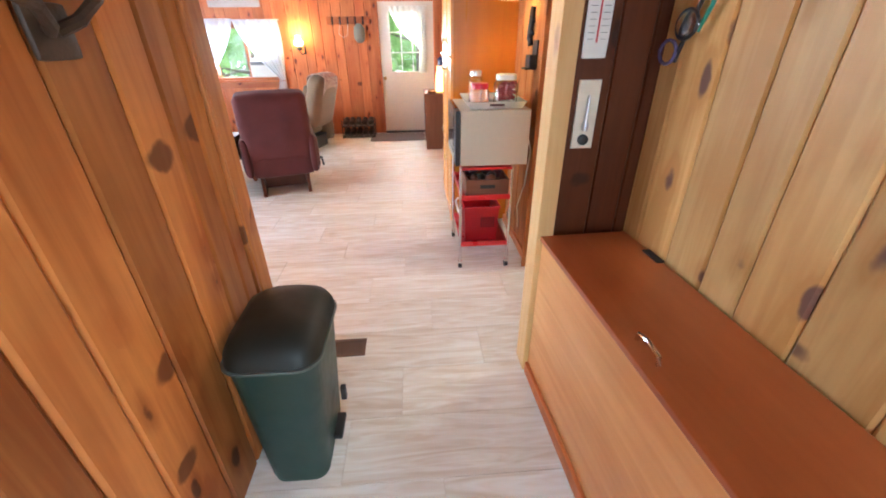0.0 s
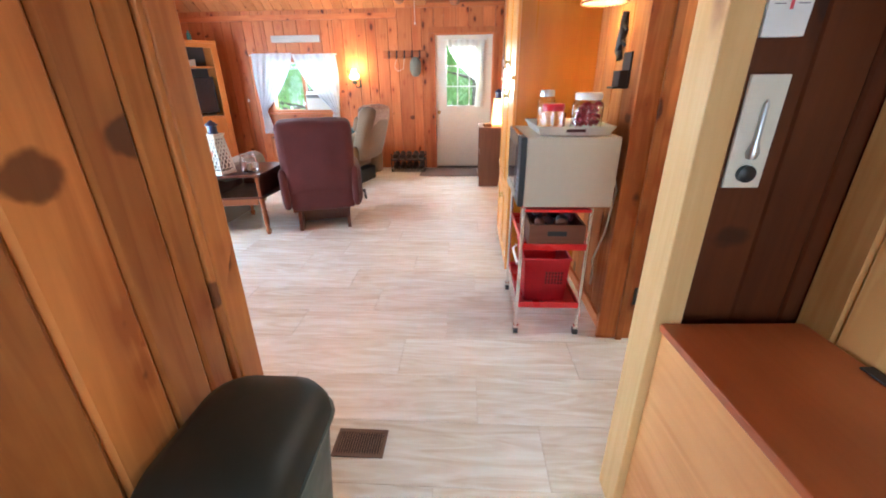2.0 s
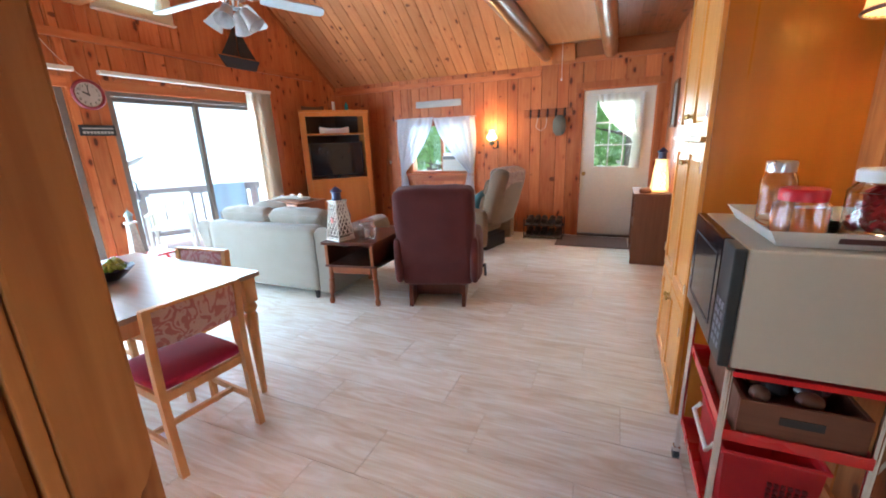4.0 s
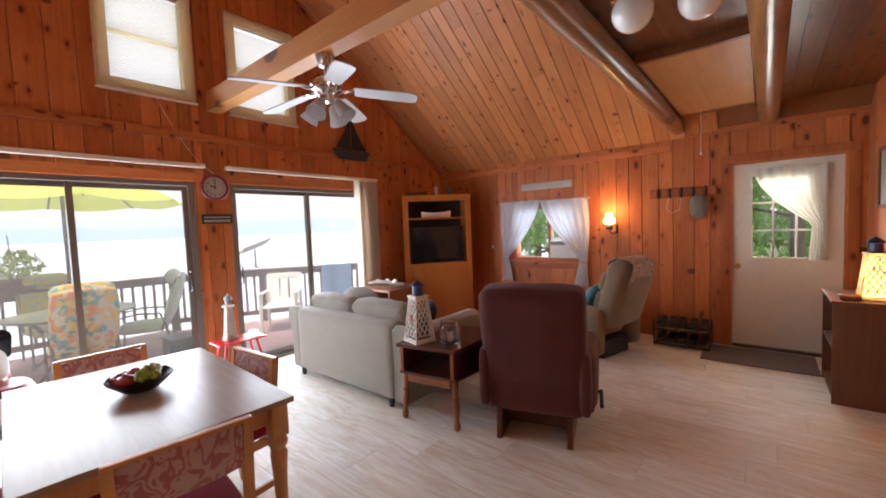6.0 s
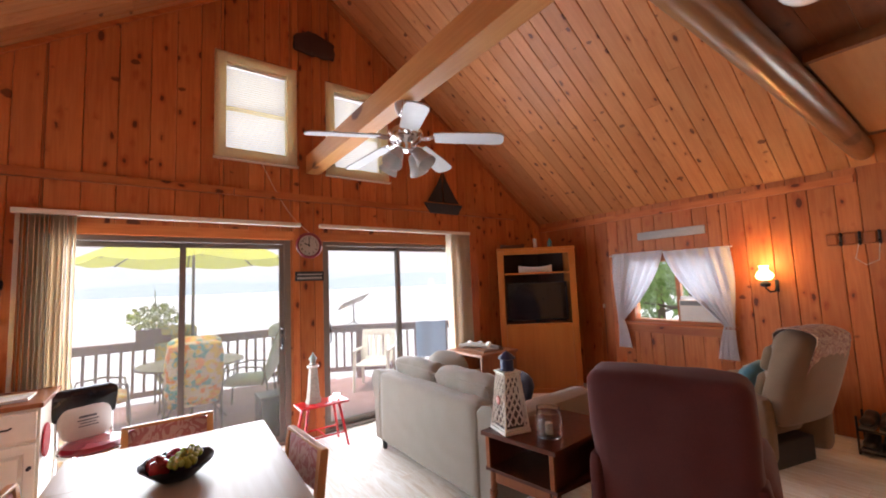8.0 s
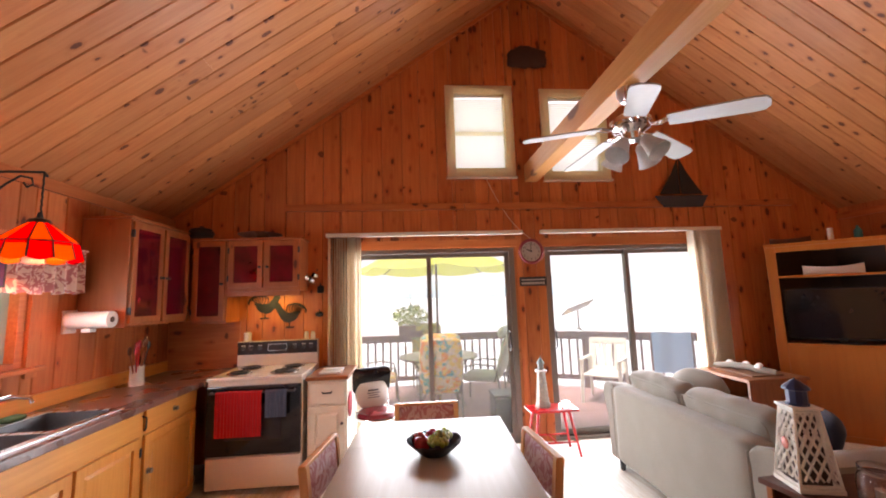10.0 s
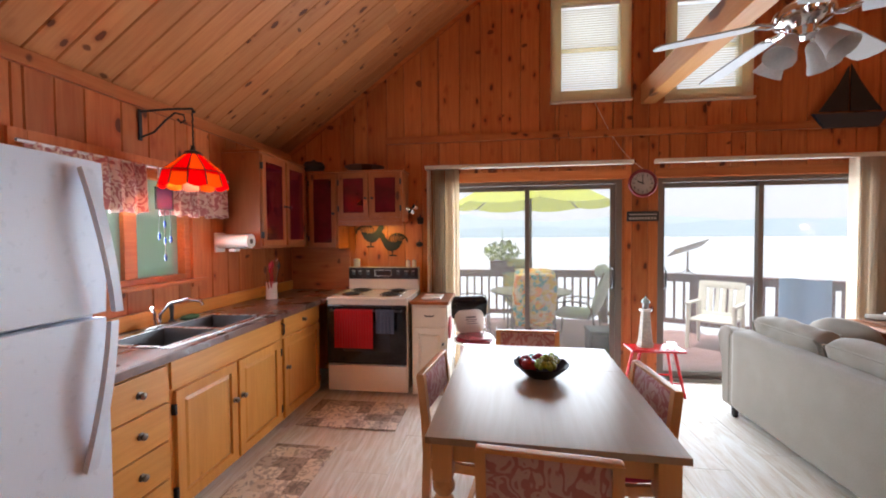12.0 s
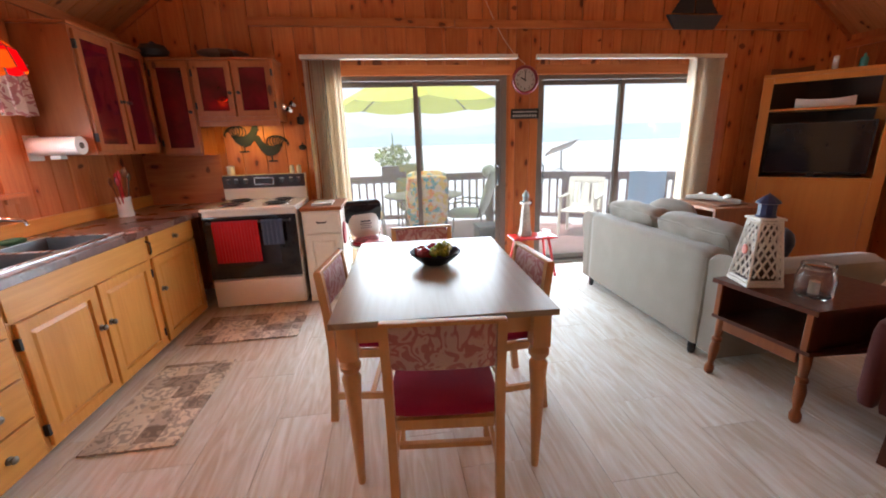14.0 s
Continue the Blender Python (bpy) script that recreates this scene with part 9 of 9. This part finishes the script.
brm = thing("barometer_plate", Matrix.Translation((0.995, 1.63, 1.13)), "cream wall plate with a glass tube and a dark knob", "gauge")
part("plate", bm_box(-0.042, 0.042, -0.010, -0.001, 0.0, 0.25, bevel=0.003), cream_paint, brm)
part("tube", lathe(bmesh.new(), [(0.010, 0.07), (0.014, 0.085), (0.007, 0.11), (0.006, 0.19), (0.002, 0.20)], (0.0, -0.018, 0), 14), steel, brm, smooth=True)
part("knob", lathe(bmesh.new(), [(0.02, 0), (0.02, 0.012), (0.012, 0.016), (0.001, 0.016)], seg=18), black_plastic, brm, smooth=True).matrix_local = pose(0, -0.010, 0.035, 90, 0, 0)

# goggles and straps hung on the hall wall
gg = thing("hanging_goggles", Matrix.Translation((HALL_E - 0.01, 1.43, 1.50)), "clear goggles with black and green straps hung on a nail", "goggles")
part("strap", tube(bmesh.new(), [(-0.02, 0.10, -0.06), (-0.02, 0.06, 0.04), (-0.02, 0.01, 0.16), (-0.02, -0.02, 0.22)], 0.008, 6), black_plastic, gg, smooth=True)
part("strap", tube(bmesh.new(), [(-0.03, 0.0, 0.03), (-0.03, -0.04, 0.10), (-0.03, -0.03, 0.22)], 0.007, 6), plain("green_strap", (0.02, 0.22, 0.12), 0.5), gg, smooth=True)
part("lens", ball(bmesh.new(), (-0.045, 0.03, 0.05), 0.05, (0.5, 1.0, 0.8), 16), clear_glass, gg, smooth=True)
part("rim", tube(bmesh.new(), [(-0.05, 0.03 + 0.052 * math.cos(a), 0.05 + 0.042 * math.sin(a)) for a in [i * math.pi / 10 for i in range(20)]], 0.005, 6, True), black_plastic, gg, smooth=True)
part("rim", tube(bmesh.new(), [(-0.05, 0.10 + 0.045 * math.cos(a), -0.03 + 0.036 * math.sin(a)) for a in [i * math.pi / 10 for i in range(20)]], 0.006, 6, True), plain("violet_plastic", (0.12, 0.10, 0.22), 0.3), gg, smooth=True)

# antler hooks on the west hall wall
an = thing("antler_rack", Matrix.Translation((HALL_W, 1.02, 1.54)), "dark antler rack on the hall wall", "antlers")
dk_horn = plain("dark_horn", (0.05, 0.032, 0.022), 0.5, scale=60, vary=0.4, bump=0.4)
part("antler", tube(bmesh.new(), [(0.01, 0.0, 0.0), (0.04, -0.03, 0.01), (0.06, -0.07, 0.04), (0.06, -0.13, 0.06), (0.05, -0.19, 0.12)], 0.013, 8), dk_horn, an, smooth=True)
part("antler", tube(bmesh.new(), [(0.01, 0.02, 0.0), (0.04, 0.05, 0.02), (0.06, 0.09, 0.06), (0.06, 0.12, 0.12)], 0.013, 8), dk_horn, an, smooth=True)
part("tine", tube(bmesh.new(), [(0.055, -0.08, 0.045), (0.075, -0.09, 0.09), (0.08, -0.085, 0.13)], 0.009, 8), dk_horn, an, smooth=True)
part("plaque", soft_box(bmesh.new(), 0.001, 0.016, -0.05, 0.06, -0.05, 0.05, 0.007), dk_horn, an, smooth=True)

# waste bin
bi = thing("pedal_bin", Matrix.Translation((-0.16, 1.265, 0)), "dark green plastic pedal bin with a domed lid", "bin")


def rounded(hx, hy, r, n=5):
    pts = []
    for cx, cy, a0 in ((hx - r, hy - r, 0), (-hx + r, hy - r, 90), (-hx + r, -hy + r, 180), (hx - r, -hy + r, 270)):
        for k in range(n + 1):
            a = radians(a0 + 90 * k / n)
            pts.append((cx + r * math.cos(a), cy + r * math.sin(a)))
    return pts


def loft(bm, rows, cap=True):
    rings = [[bm.verts.new((x + ox, y + oy, z)) for x, y in rounded(hx, hy, r)] for hx, hy, r, z, ox, oy in rows]
    m = len(rings[0])
    for p_, q_ in zip(rings, rings[1:]):
        for i in range(m):
            bm.faces.new((p_[i], p_[(i + 1) % m], q_[(i + 1) % m], q_[i]))
    if cap:
        bm.faces.new(rings[0][::-1]), bm.faces.new(rings[-1])
    return bm


part("bucket", loft(bmesh.new(), [(0.105, 0.172, 0.05, 0.0, 0, -0.02), (0.112, 0.176, 0.055, 0.03, 0, -0.02), (0.15, 0.195, 0.07, 0.575, 0, 0), (0.156, 0.20, 0.07, 0.585, 0, 0)]), green_plastic, bi, smooth=True)
part("lid_rim", loft(bmesh.new(), [(0.162, 0.206, 0.075, 0.578, 0, 0), (0.166, 0.21, 0.08, 0.584, 0, 0), (0.166, 0.21, 0.08, 0.592, 0, 0)]), plain("grey_green_rim", (0.12, 0.15, 0.14), 0.4), bi, smooth=True)
part("lid", loft(bmesh.new(), [(0.160, 0.204, 0.08, 0.5925, 0, 0), (0.158, 0.20, 0.085, 0.625, 0, 0.005), (0.145, 0.185, 0.09, 0.655, 0, 0.012), (0.11, 0.15, 0.08, 0.677, 0, 0.02), (0.05, 0.08, 0.045, 0.687, 0, 0.02)]), lid_plastic, bi, smooth=True)
part("pedal", bm_box(0.11, 0.15, -0.06, 0.06, 0.05, 0.075, bevel=0.008), black_plastic, bi)
part("latch", bm_box(0.126, 0.15, 0.10, 0.13, 0.10, 0.17, bevel=0.006), black_plastic, bi)

# floor register
vt = thing("floor_register", Matrix.Translation((-0.085, 1.815, 0.0)), "brown metal floor heating register", "vent")
reg = plain("brown_enamel", (0.16, 0.11, 0.085), 0.4, metal=0.3)
part("frame", bm_boxes([(-0.105, 0.105, -0.068, -0.05, 0.0005, 0.006), (-0.105, 0.105, 0.05, 0.068, 0.0005, 0.006), (-0.105, -0.09, -0.05, 0.05, 0.0005, 0.006), (0.09, 0.105, -0.05, 0.05, 0.0005, 0.006)], 0.001), reg, vt)
part("backing", bm_box(-0.09, 0.09, -0.05, 0.05, 0.0004, 0.0014), black_matt, vt)
for k in range(17):
    part("louvre", bm_box(-0.086 + 0.0105 * k, -0.081 + 0.0105 * k, -0.05, 0.05, 0.0015, 0.005), reg, vt)

# ---- floor planks ----
plank_mat = wood("pale_travertine_vinyl", (0.87, 0.89, 0.855), (0.60, 0.52, 0.405), (0.4, 0.3, 0.2), "x", rough=0.5, grain=4.0, along=0.13, warp=3.0, streak=0.62, knots=0.05, knot_size=0.00001, vary=0.04, coat=0.0, blotch=0.45)
plank_meshes = {}


def plank_mesh(length, width):
    key = (round(length, 3), round(width, 3))
    if key not in plank_meshes:
        g, v, t = 0.0005, 0.0012, 0.004
        bm = bmesh.new()
        lo = [bm.verts.new(p) for p in ((g, g, -t), (length - g, g, -t), (length - g, width - g, -t), (g, width - g, -t))]
        hi = [bm.verts.new(p) for p in ((g + v, g + v, 0), (length - g - v, g + v, 0), (length - g - v, width - g - v, 0), (g + v, width - g - v, 0))]
        for i in range(4):
            bm.faces.new((lo[i], lo[(i + 1) % 4], hi[(i + 1) % 4], hi[i]))
        bm.faces.new(hi)
        me = bpy.data.meshes.new("plank")
        bm.to_mesh(me)
        bm.free()
        me.materials.append(plank_mat)
        plank_meshes[key] = me
    return plank_meshes[key]


def lay_planks(x0, x1, y0, y1, parent, seed):
    rng = random.Random(seed)
    W, L = 0.30, 0.915
    k = math.floor((y0 - 1.64) / W)
    while 1.64 + k * W < y1:
        a, b = max(y0, 1.64 + k * W), min(y1, 1.64 + (k + 1) * W)
        shift = (0.23, 0.66, 0.40, 0.0)[(k + 1) % 4] + 0.07 * rng.uniform(-1, 1) * (k > 4)
        i = math.floor((x0 - shift) / L)
        while shift + i * L < x1:
            p, q = max(x0, shift + i * L), min(x1, shift + (i + 1) * L)
            if q - p > 0.01 and b - a > 0.01:
                ob = new("plank", plank_mesh(q - p, b - a))
                ob.location = (p, a, 0)
                ob.parent = parent
            i += 1
        k += 1


floor_ob = bpy.data.objects["floor"]
lay_planks(WX, 1.30, -1.30, NY, floor_ob, 5)
lay_planks(1.30, 3.1, 1.6, 4.3, floor_ob, 6)
